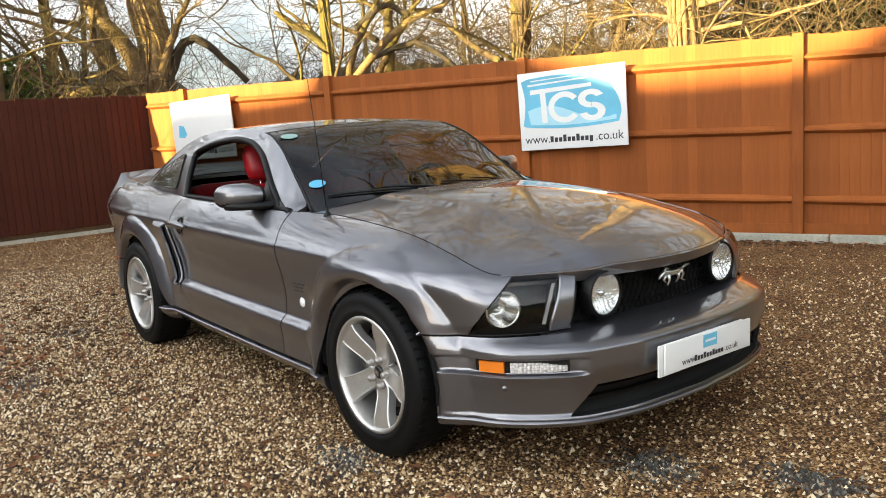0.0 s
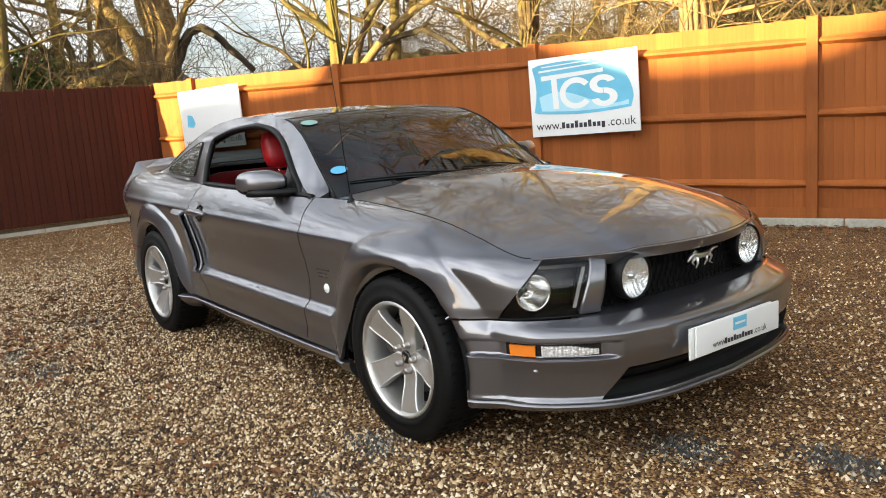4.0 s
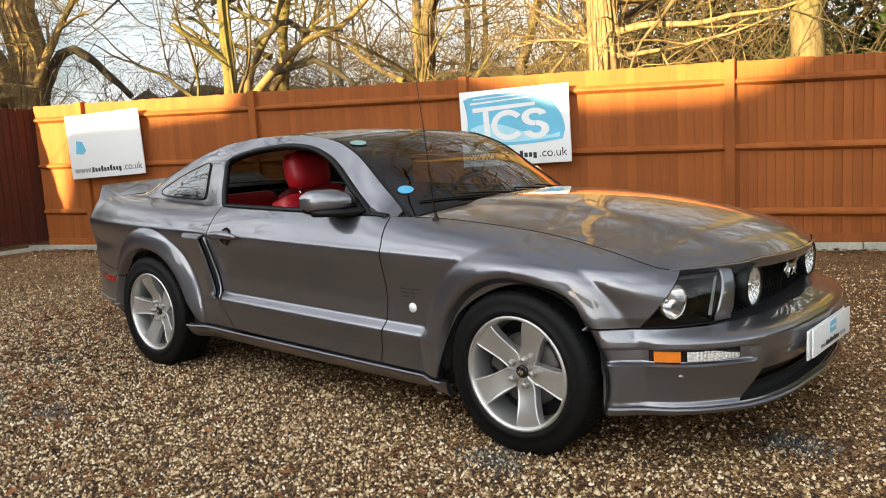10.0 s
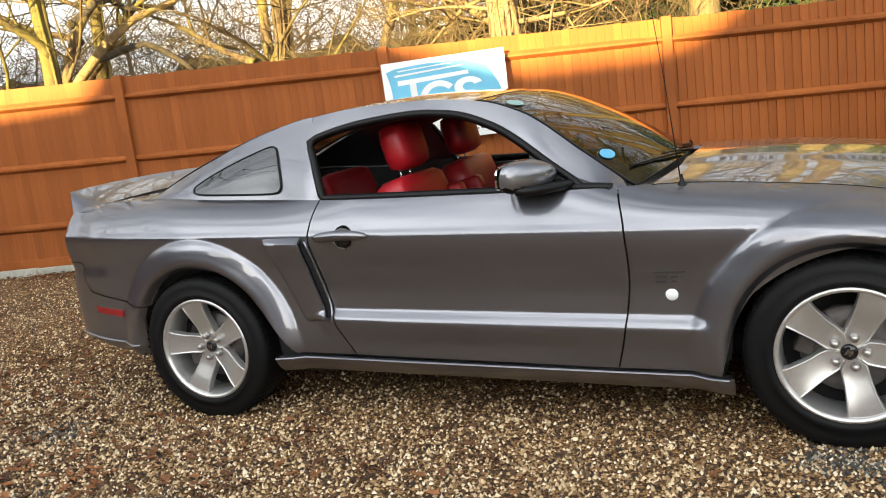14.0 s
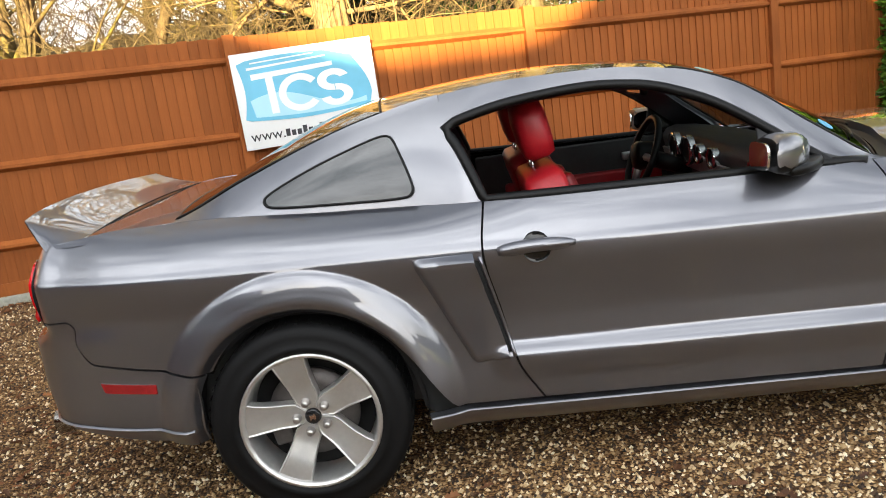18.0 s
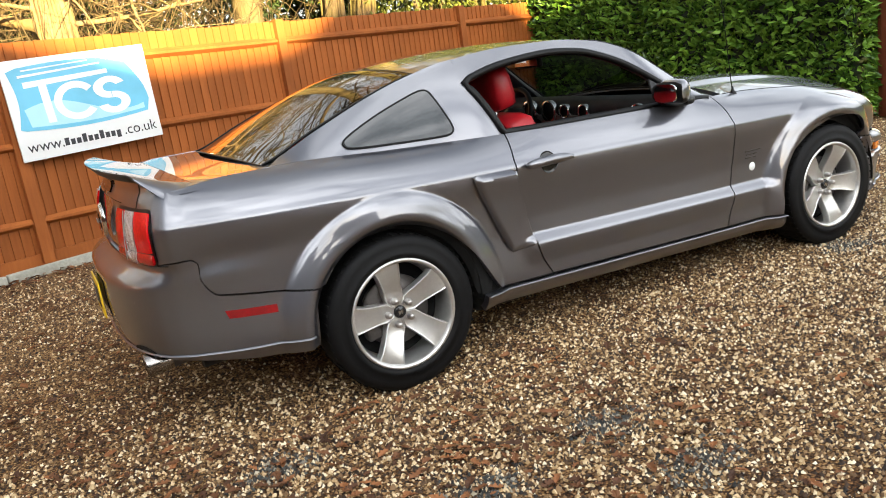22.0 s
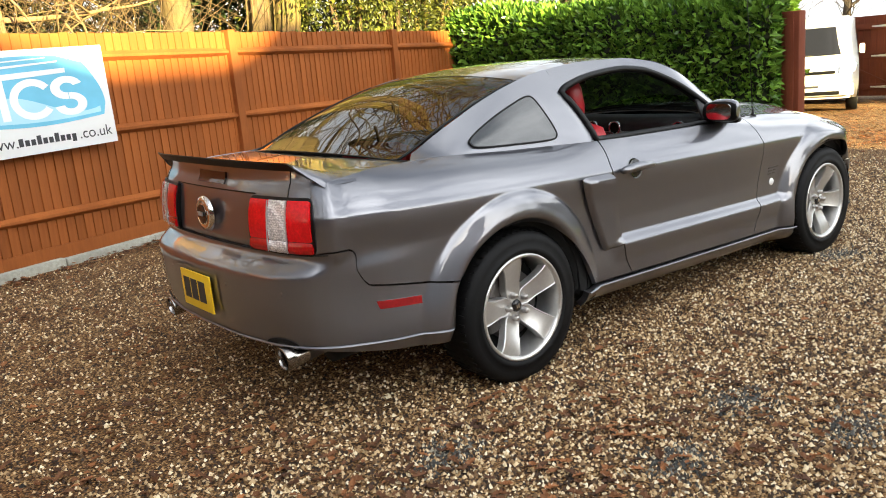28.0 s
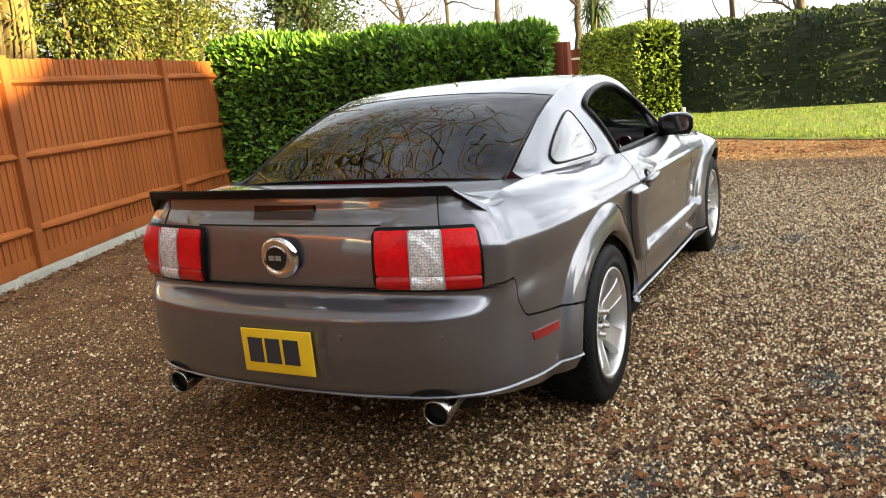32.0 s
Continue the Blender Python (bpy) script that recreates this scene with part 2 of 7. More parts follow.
def wood_material(name, colour, dark, along=(9, 9, 0.9)):
    n = Nodes(name)
    w = n.coords(along)
    g = n.noise(w, 5.0, 6, 0.7)
    rnd = n.add("ObjectInfo").outputs["Random"]
    c = n.mix(g, dark, colour)
    tone = n.ramp(rnd, [(0, (0.86, 0.84, 0.82)), (1, (1.08, 1.06, 1.05))])
    c = n.mix(1.0, c, tone, "MULTIPLY")
    stain = n.ramp(n.noise(n.coords((1.2, 1.2, 0.5)), 2.2, 4), [(0.38, (0.72, 0.68, 0.66)), (0.6, (1, 1, 1))])
    c = n.mix(0.8, c, stain, "MULTIPLY")
    return n.done(c, n.bump(g, 0.35, 0.004), Roughness=0.72, Specular_IOR_Level=0.25)


def leaf_material(name, a, b, rough=0.35, trans=0.25):
    n = Nodes(name)
    r = n.add("NewGeometry").outputs["Random Per Island"]
    c = n.ramp(r, [(0, a), (0.7, b), (1, tuple(min(1, q * 1.7) for q in b))])
    w = n.coords()
    c = n.mix(1.0, c, n.ramp(n.noise(w, 1.3), [(0.35, (0.6, 0.6, 0.55)), (0.65, (1.1, 1.1, 1.0))]), "MULTIPLY")
    tr = n.add("BsdfTranslucent")
    n.link(c, tr.inputs["Color"])
    m = n.add("MixShader", Fac=trans)
    n.done(c, None, Roughness=rough, Specular_IOR_Level=0.4)
    n.link(n.b.outputs[0], m.inputs[1]), n.link(tr.outputs[0], m.inputs[2])
    n.link(m.outputs[0], n.t.nodes["Material Output"].inputs["Surface"])
    return n.mat


def bark_material(name, a, b, moss):
    n = Nodes(name)
    w = n.coords((3, 3, 0.8))
    g = n.noise(w, 4.0, 7, 0.7)
    c = n.mix(n.ramp(g, [(0.35, (0, 0, 0)), (0.65, (1, 1, 1))]), a, b)
    mo = n.ramp(n.noise(n.coords(), 1.6, 4), [(0.42, (0, 0, 0)), (0.6, (1, 1, 1))])
    c = n.mix(mo, c, moss)
    return n.done(c, n.bump(g, 0.9, 0.03), Roughness=0.9, Specular_IOR_Level=0.15)


def glass_material(name, tint, sheen=0.06):
    """Thin glass: tinted to look through, with a mirror that grows towards the edge."""
    n = Nodes(name)
    tr, gl, fr, m = n.add("BsdfTransparent", Color=(*tint, 1)), n.add("BsdfGlossy", Roughness=0.0), n.add("LayerWeight", Blend=0.5), n.add("MixShader")
    p, q = n.add("Math"), n.add("MapRange", To_Min=sheen, To_Max=1.0)
    p.operation, p.inputs[1].default_value = "POWER", 5.0
    n.link(fr.outputs["Facing"], p.inputs[0]), n.link(p.outputs[0], q.inputs["Value"]), n.link(q.outputs[0], m.inputs[0])
    n.link(tr.outputs[0], m.inputs[1]), n.link(gl.outputs[0], m.inputs[2])
    n.link(m.outputs[0], n.t.nodes["Material Output"].inputs["Surface"])
    return n.mat


GRAVEL = gravel_material()
FENCE = wood_material("fence_wood", (0.41, 0.130, 0.027), (0.25, 0.071, 0.017))
# Darker copy of the fence wood: the side fence's shade is in its colour.
FENCE_SHADE = wood_material("shaded_fence_wood", (0.092, 0.022, 0.010), (0.055, 0.013, 0.007))
POST_WOOD = wood_material("post_wood", (0.20, 0.05, 0.02), (0.12, 0.03, 0.014))
CONCRETE = plain("concrete", (0.36, 0.35, 0.29), 0.9, 0, 0.3, 40, 0.4)
PLASTIC_WHITE = plain("sign_white", (0.80, 0.81, 0.80), 0.35, 0, 0.02, 20, 0)
SIGN_BLUE = plain("sign_blue", (0.16, 0.52, 0.72), 0.35, 0, 0.22, 2.0, 0)
SIGN_PALE = plain("sign_pale_blue", (0.42, 0.72, 0.84), 0.35, 0, 0.15, 2.0, 0)
INK = plain("ink", (0.03, 0.03, 0.035), 0.5, 0, 0.05, 20, 0)
LAUREL = leaf_material("laurel_leaves", (0.045, 0.115, 0.02), (0.18, 0.33, 0.05), 0.25)
# Leaf colour raised so that the whole privet face looks sunlit.
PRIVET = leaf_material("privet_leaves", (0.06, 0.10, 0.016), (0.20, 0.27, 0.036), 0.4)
# Darker leaf copy, which also stands for shade deep in the thickets.
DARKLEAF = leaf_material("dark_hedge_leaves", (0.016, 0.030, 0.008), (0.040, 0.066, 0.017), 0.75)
IVY = leaf_material("ivy_leaves", (0.022, 0.036, 0.007), (0.12, 0.13, 0.024), 0.4)
DEADLEAF = leaf_material("fallen_leaves", (0.07, 0.030, 0.016), (0.23, 0.092, 0.036), 0.7, 0.1)
# Near-black standing for the shade deep between hedge leaves.
HEDGECORE = plain("hedge_shade_black", (0.012, 0.02, 0.008), 0.9, 0, 0.3, 10, 0.3)
BARK = bark_material("bark", (0.04, 0.027, 0.017), (0.17, 0.115, 0.065), (0.14, 0.11, 0.035))
BARK_TAN = bark_material("tan_bark", (0.05, 0.034, 0.02), (0.19, 0.13, 0.07), (0.13, 0.10, 0.045))
BARK_PALE = bark_material("pale_bark", (0.09, 0.055, 0.03), (0.30, 0.20, 0.11), (0.25, 0.17, 0.075))
TWIG = plain("twigs", (0.12, 0.08, 0.038), 0.9, 0, 0.3, 3, 0)
# Darker twig copy; its colour carries the shade on dim growth.
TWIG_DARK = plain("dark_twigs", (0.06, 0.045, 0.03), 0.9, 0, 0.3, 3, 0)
GRASS = leaf_material("grass_blades", (0.05, 0.09, 0.012), (0.15, 0.21, 0.026), 0.7)
BRUSH = plain("far_scrub", (0.05, 0.036, 0.018), 1.0, 0, 0.5, 1.2, 0.5)


def place_height(x):
    return -0.02 * min(60.0, max(0.0, x - 5.0))


# ---- ground ----
gx = [-400, -120, -40, -15, *steps(-10, 16, 26), 22, 30, 45, 65, 120, 400]
gy = [-400, -120, -60, -30, *steps(-12, 14, 13), 20, 30, 60, 120, 400]
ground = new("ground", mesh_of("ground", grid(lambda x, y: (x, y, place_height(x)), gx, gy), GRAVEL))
tagged(ground, "beige and brown loose gravel yard with fallen leaves", "ground", kind="structure")

LAWN_EDGE = curve([(-40, 6.2), (-8, 6.9), (-2, 7.8), (0.4, 9.0), (2.2, 11.2), (3.0, 13.0)])


def lawn_material():
    n = Nodes("lawn")
    w = n.coords()
    c = n.ramp(n.noise(w, 60, 5), [(0.3, (0.055, 0.095, 0.012)), (0.7, (0.15, 0.21, 0.026))])
    c = n.mix(n.ramp(n.noise(w, 1.1, 4), [(0.45, (0, 0, 0)), (0.7, (1, 1, 1))]), c, (0.17, 0.15, 0.03))
    return n.done(c, n.bump(n.noise(w, 90), 0.8, 0.02), Roughness=0.9)


lawn = new("lawn", mesh_of("lawn", grid(lambda u, y: (LAWN_EDGE(y) + u * (30 - LAWN_EDGE(y)), y, place_height(LAWN_EDGE(y) + u * (30 - LAWN_EDGE(y))) + 0.012 + 0.03 * smooth(0, 0.05, u)), steps(0, 1, 40), steps(-30, 3.0, 60)), lawn_material()))
tagged(lawn, "mown green and yellowish winter lawn", "lawn", kind="structure")

# ---- fence behind the car ----
TILT_Y = 0.33
FDIR = Vector((1, TILT_Y, 0)).normalized()
FANG = math.degrees(math.atan(TILT_Y))
BAY = 2.74
POST_X = [-8.14, -5.40, -2.66, 0.08, 2.82]


def fence_y(x):
    return 4.90 + TILT_Y * (x - 0.08)


def fence_top(x):
    return 1.905 - 0.0185 * (x - 0.08)


def build_fence():
    fence = thing("fence", (0, 0, 0), "tall orange-brown stained close-board timber fence with rails", "fence", kind="structure")
    board = None
    ends = [-9.0] + POST_X + [4.62]
    for a, b in zip(ends[:-1], ends[1:]):
        width = (b - a) / FDIR.x
        count = max(2, round(width / 0.088))
        for i in range(count):
            x = a + (b - a) * (i + 0.5) / count
            if board is None:
                board = mesh_of("board", box(-0.066, 0.066, -0.008, 0.008, 0.06, 1.0, 0.003), FENCE, True)
            ob = new("board", board)
            ob.parent = fence
            ob.matrix_basis = pose(x, fence_y(x) + random.uniform(-0.003, 0.003), 0, 0, 0, FANG + 8.5) @ Matrix.Diagonal((width / count / 0.125, 1, fence_top(x) + random.uniform(-0.006, 0.006), 1))
        for z in (0.37, 1.035, 1.70):
            pa, pb = Vector((a, fence_y(a), 0)), Vector((b, fence_y(b), 0))
            dz = [z + (fence_top(q) - 1.905) for q in (a, b)]
            rail = []
            for k in range(9):
                w = k / 8
                p = pa.lerp(pb, w) + Vector((0, 0, dz[0] * (1 - w) + dz[1] * w))
                rail.append(p)
            s = Vector((FDIR.y, -FDIR.x, 0))
            v, f = [], []
            for k, p in enumerate(rail):
                e = 0.7 if k in (0, 8) else 1.0
                for o, h in ((0.012, 0.045), (0.012 + 0.05 * e, 0.012), (0.012 + 0.05 * e, -0.012), (0.012, -0.045)):
                    v.append(p + s * o + Vector((0, 0, h * e)))
            for k in range(8):
                for q in range(4):
                    f.append((k * 4 + q, k * 4 + (q + 1) % 4, k * 4 + 4 + (q + 1) % 4, k * 4 + 4 + q))
            part("rail", (v, f), FENCE, fence, flat=True)
        part("gravel_board", [[Vector((*((Vector((q, fence_y(q), 0)) + o * Vector((FDIR.y, -FDIR.x, 0))).xy), z)) for q in (a, b) for o in (-0.02, 0.02) for z in (0.0, 0.14)], [(0, 1, 3, 2), (4, 6, 7, 5), (1, 5, 7, 3), (2, 3, 7, 6), (0, 4, 5, 1), (0, 2, 6, 4)]], FENCE, fence, flat=True)
    for x in POST_X + [4.62]:
        h = fence_top(x) + 0.02
        ob = part("post", box(-0.05, 0.05, -0.06, 0.05, 0, h, 0.006), FENCE, fence, flat=True)
        ob.matrix_basis = pose(x, fence_y(x) - 0.01, 0, 0, 0, FANG)
    return fence


def build_side_fence():
    fence = thing("fence", (0, 0, 0), "red-brown stained close-board timber fence, wood colour darkened for shade", "fence", kind="structure")
    board = mesh_of("board", box(-0.010, 0.010, -0.050, 0.050, 0.05, 1.0, 0.003), FENCE_SHADE, True)
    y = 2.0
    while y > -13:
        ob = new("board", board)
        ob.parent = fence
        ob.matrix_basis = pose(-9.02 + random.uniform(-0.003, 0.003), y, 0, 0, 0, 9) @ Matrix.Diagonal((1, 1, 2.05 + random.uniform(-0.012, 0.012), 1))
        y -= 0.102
    part("post", box(-9.07, -8.97, 1.98, 2.08, 0, 2.06, 0.006), FENCE_SHADE, fence)
    part("rail", box(-9.09, -9.035, -13, 2.0, 1.5, 1.58, 0.005), FENCE_SHADE, fence)
    part("rail", box(-9.09, -9.035, -13, 2.0, 0.4, 0.48, 0.005), FENCE_SHADE, fence)


build_fence()
build_side_fence()

# ---- concrete edging ----
KERB = mesh_of("kerb", box(-0.45, 0.45, -0.035, 0.035, -0.05, 0.075, 0.012), CONCRETE)
edging = thing("edging", (0, 0, 0), "pale grey concrete path edging along the fence foot", "edging", kind="structure")
for i in range(17):
    x = -9.0 + i * 0.862 + 0.4
    ob = new("kerb_stone", KERB)
    ob.parent = edging
    ob.matrix_basis = pose(x, fence_y(x) - 0.27, random.uniform(-0.008, 0.008), random.uniform(-2, 2), 0, FANG + random.uniform(-0.6, 0.6))
for i in range(9):
    ob = new("kerb_stone", KERB)
    ob.parent = edging
    ob.matrix_basis = pose(-8.86 + random.uniform(-0.01, 0.01), 1.35 - i * 0.91, -0.02, 0, 0, 90 + random.uniform(-0.8, 0.8))


# ---- signs ----
def text_mesh(body, size, material, name):
    data = bpy.data.curves.new(name, "FONT")
    data.body, data.size, data.align_x, data.extrude = body, size, "LEFT", 0.0
    ob = new(name, data)
    bpy.context.view_layer.update()
    me = bpy.data.meshes.new_from_object(ob.evaluated_get(bpy.context.evaluated_depsgraph_get()))
    bpy.data.objects.remove(ob)
    me.materials.clear()
    me.materials.append(material)
    return me


def arc_band(cx, cy, r, w, a0, a1, n=24, wide=1.0):
    """A flat ring piece in the sign's plane."""
    out = [(cx + wide * (r + w / 2) * math.cos(radians(a)), cy + (r + w / 2) * math.sin(radians(a))) for a in steps(a0, a1, n)]
    return out + [(cx + wide * (r - w / 2) * math.cos(radians(a)), cy + (r - w / 2) * math.sin(radians(a))) for a in steps(a1, a0, n)]


def band_mesh(lists, depth):
    items = []
    for o in lists:
        n = len(o) // 2
        v = [(a, -depth, b) for a, b in o]
        items.append((v, [(i, i + 1, 2 * n - 2 - i, 2 * n - 1 - i) for i in range(n - 1)]))
    return merge(*items)


def build_sign(m, w, h, faded, label):
    """A panel in its own x, z plane, facing -y."""
    sign = thing("sign_board", m, label, "sign", "signs on the fence")
    part("panel", box(0, w, -0.02, 0.0, 0, h, 0.003), PLASTIC_WHITE, sign)
    blue = [(w * 0.035, h * 0.32)] + [(w * (0.035 + 0.03 * math.sin(a)), h * (0.32 + 0.57 * a / math.pi)) for a in steps(0.2, math.pi, 12)]
    top = [(w * (0.10 + 0.55 * t), h * (0.92 + 0.02 * math.sin(3 * t))) for t in steps(0, 1, 10)]
    right = [(w * (0.84 + 0.115 * math.sin(t)), h * (0.84 - 0.42 * t / 1.57)) for t in steps(0, 1.57, 12)]
    low = [(w * (0.93 - 0.86 * t), h * (0.30 - 0.04 * math.sin(math.pi * t))) for t in steps(0, 1, 14)]
    if faded:
        part("emblem_field", slab([(w * 0.10, h * 0.40), (w * 0.20, h * 0.38), (w * 0.24, h * 0.44), (w * 0.2, h * 0.58), (w * 0.12, h * 0.60)], lambda a, b, c: (a, -0.0215 - c, b), 0.002), SIGN_BLUE, sign, "faded blue patch", True)
    else:
        part("emblem_field", slab(blue + top + right + low, lambda a, b, c: (a, -0.0215 - c, b), 0.002), SIGN_BLUE, sign, "sky blue field with a rounded swash", True)
        part("emblem_wave", slab([(w * (0.09 + 0.82 * t), h * (0.46 + 0.10 * math.sin(5 * t + 0.5))) for t in steps(0, 1, 24)] + [(w * (0.91 - 0.80 * t), h * (0.33 - 0.03 * math.sin(math.pi * t))) for t in steps(0, 1, 12)], lambda a, b, c: (a, -0.0238 - c, b), 0.001), SIGN_PALE, sign, "paler blue wave", True)
        bars = [[(w * 0.12, h * 0.775), (w * 0.70, h * 0.80), (w * 0.70, h * 0.755), (w * 0.12, h * 0.715)],
                [(w * 0.10, h * 0.845), (w * 0.66, h * 0.875), (w * 0.66, h * 0.86), (w * 0.10, h * 0.82)],
                [(w * 0.13, h * 0.895), (w * 0.58, h * 0.915), (w * 0.58, h * 0.905), (w * 0.13, h * 0.88)],
                [(w * 0.215, h * 0.73), (w * 0.268, h * 0.73), (w * 0.278, h * 0.345), (w * 0.225, h * 0.345)]]
        for o in bars:
            part("emblem_stroke", slab(o, lambda a, b, c: (a, -0.0252 - c, b), 0.001), PLASTIC_WHITE, sign, "white stroke", True)
        k = h / w
        c = h * 0.525
        for o in (arc_band(w * 0.445, c, w * 0.108, w * 0.046, 38, 322, wide=1.18), arc_band(w * 0.69, c + w * 0.054, w * 0.054, w * 0.044, 20, 272, wide=1.55), arc_band(w * 0.70, c - w * 0.054, w * 0.054, w * 0.044, 92, -170, wide=1.55)):
            part("emblem_stroke", band_mesh([o], 0.0258), PLASTIC_WHITE, sign, "white curved stroke", True)
    def words(body, x):
        me = text_mesh(body, h * 0.155, INK, "lettering")
        ob = new("lettering", me)
        ob.parent = sign
        ob.matrix_basis = pose(x, -0.0225, h * 0.085, 90, 0, 0)
    words("www.", w * 0.045)
    for k, (tall, deep) in enumerate(((0.02, 0), (0, 0), (0, 0), (0.03, 0), (0, 0), (0, 0), (0.03, 0), (0, 0), (0, 0), (0, 0.02))):
        x = w * (0.292 + 0.0410 * k)
        part("name_bar", box(x, x + w * 0.030, -0.0225, -0.0205, h * (0.090 - deep), h * (0.148 + tall * (k % 3 == 0))), INK, sign, "dark lettering bar", True)
    words(".co.uk", w * 0.715)


build_sign(pose(-2.645, 3.90, 0.945, 0, -1.0, 16.4), 1.275, 0.85, False, "white and sky blue advertising board fixed to the fence")
build_sign(pose(-8.22, 2.00, 1.0, 0, -2.0, 19.5), 1.28, 0.88, True, "sun-bleached white advertising board with a faded blue mark")


# ---- plants ----
def leaves(count, spot, size, rng, droop=0.3):
    """Folded leaves: spot(rng) gives a place and a direction in which the leaf points."""
    v, f = [], []
    for _ in range(count):
        p, d = spot(rng)
        d = (d + Vector((rng.uniform(-1, 1), rng.uniform(-1, 1), rng.uniform(-1, 0.7))) * 0.9).normalized()
        s = d.cross(Vector((rng.uniform(-1, 1), rng.uniform(-1, 1), rng.uniform(-1, 1)))).normalized()
        n = d.cross(s)
        L = size * rng.uniform(0.6, 1.25)
        w = L * 0.24
        k = len(v)
        v += [p, p + d * L * 0.45 + s * w + n * w * 0.4, p + d * L - n * L * 0.15 * droop, p + d * L * 0.45 - s * w + n * w * 0.4]
        f += [(k, k + 1, k + 2), (k, k + 2, k + 3)]
    return v, f


def build_hedge(name, a, b, thick, top_a, top_b, material, count, size, label, seed, bulge=0.15, base=None):
    """A clipped hedge from a to b (x, y)."""
    rng = random.Random(seed)
    a, b = Vector((*a, 0)), Vector((*b, 0))
    d = (b - a).normalized()
    side = Vector((-d.y, d.x, 0))
    length = (b - a).length
    z0 = lambda p: place_height(p.x)

    def surf(t, u):
        """u from 0 (foot on one side) over the top to 1 (foot on the other)."""
        p = a.lerp(b, t)
        h = top_a + (top_b - top_a) * t
        run = u * (2 * h + thick)
        if run < h:
            ox, oz = -thick / 2, run
        elif run < h + thick:
            ox, oz = run - h - thick / 2, h
        else:
            ox, oz = thick / 2, 2 * h + thick - run
        corner = max(0.0, oz - h + 0.25) / 0.25 * max(0.0, abs(ox) - thick / 2 + 0.25) / 0.25
        ox, oz = ox * (1 - 0.16 * corner), oz - 0.07 * corner
        wob = bulge * noise.noise(Vector((t * length * 0.9, u * 4.0, seed))) + bulge * 0.6 * noise.noise(Vector((t * length * 3, u * 11, seed + 5)))
        return p + side * (ox * (1 + wob)) + Vector((0, 0, z0(p) + oz * (1 + wob * 0.4 * oz / h)))

    hedge = thing(name, (0, 0, 0), label, "hedge")
    # Sheet behind the leaves, coloured as the shade between them.
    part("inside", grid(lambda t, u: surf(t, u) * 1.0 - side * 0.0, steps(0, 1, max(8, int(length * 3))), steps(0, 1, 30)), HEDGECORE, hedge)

    def spot(r):
        t, u = r.random(), r.uniform(0.02, 0.98)
        if r.random() < 0.12:
            t = r.choice((0.0, 1.0))
            p1, p2 = surf(t, u), surf(t, 1 - u)
            p = p1.lerp(p2, r.random()) + d * (0.02 if t else -0.02)
            return p, (d if t else -d)
        p = surf(t, u)
        q = surf(t, min(1, u + 0.02)) - surf(t, max(0, u - 0.02))
        n = q.cross(d)
        n = n.normalized() if n.length > 1e-6 else Vector((0, 0, 1))
        if n.dot(p - (a.lerp(b, t) + Vector((0, 0, 1.0)))) < 0:
            n = -n
        return p + n * r.uniform(-0.05, 0.06), n + Vector((0, 0, 0.35))

    tagged(part("leaves", leaves(count, spot, size, rng), material, hedge, flat=True), kind="stuff")
    return hedge


build_hedge("laurel_hedge", (4.75, 6.45), (5.75, 1.9), 0.95, 2.02, 1.80, LAUREL, 24000, 0.128, "dense glossy dark green laurel hedge", 3)
build_hedge("privet_hedge", (14.5, 3.85), (13.4, 2.15), 1.0, 2.0, 2.0, PRIVET, 11000, 0.10, "sunlit yellow-green clipped hedge at the gateway", 7, 0.12)
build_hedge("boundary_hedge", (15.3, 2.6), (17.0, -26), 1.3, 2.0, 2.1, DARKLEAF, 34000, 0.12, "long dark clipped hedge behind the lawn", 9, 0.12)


def behind(p):
    """Keeps low growth on the far side of the two fences."""
    if p.z < 2.9 and -9.2 < p.x < 4.8:
        over = fence_y(p.x) + 0.15 - p.y
        if over > 0:
            if p.x + 9.2 < over:
                p.x = -9.2
            else:
                p.y += over
    return p


def limb(items, rng, p, d, r, length, depth, spread, droop, wob=0.35, sides=None):
    """A tapered limb with its own limbs."""
    n = max(3, int(length / (0.22 if depth > 2 else 0.16)))
    n = min(n, 14)
    pts, rad = [p.copy()], [r]
    d = d.normalized()
    for i in range(n):
        d = (d + Vector((rng.uniform(-1, 1), rng.uniform(-1, 1), rng.uniform(-1, 1) - droop)) * wob * 0.45).normalized()
        p = behind(p + d * length / n)
        pts.append(p.copy())
        rad.append(max(0.0025, r * (1 - 0.75 * (i + 1) / n)))
    items.append(tube(pts, rad, 9 if r > 0.1 else 6 if r > 0.03 else 4 if r > 0.012 else 3, caps=False))
    if depth <= 0 or (depth <= 2 and p.z > 4.6 and rng.random() < 0.6):
        return
    kids = 5 if depth >= 3 else 5 if depth == 2 else 6
    for k in range(kids):
        i = rng.randint(max(1, n // 4), n)
        ax = Vector((rng.uniform(-1, 1), rng.uniform(-1, 1), rng.uniform(-0.3, 1))).normalized()
        nd = (pts[i] - pts[i - 1]).normalized() * (1 - spread) + ax * spread
        limb(items, rng, pts[i], nd, max(0.003, rad[i] * rng.uniform(0.45, 0.75)), length * rng.uniform(0.45, 0.75), depth - 1, spread, droop, wob * 1.1)


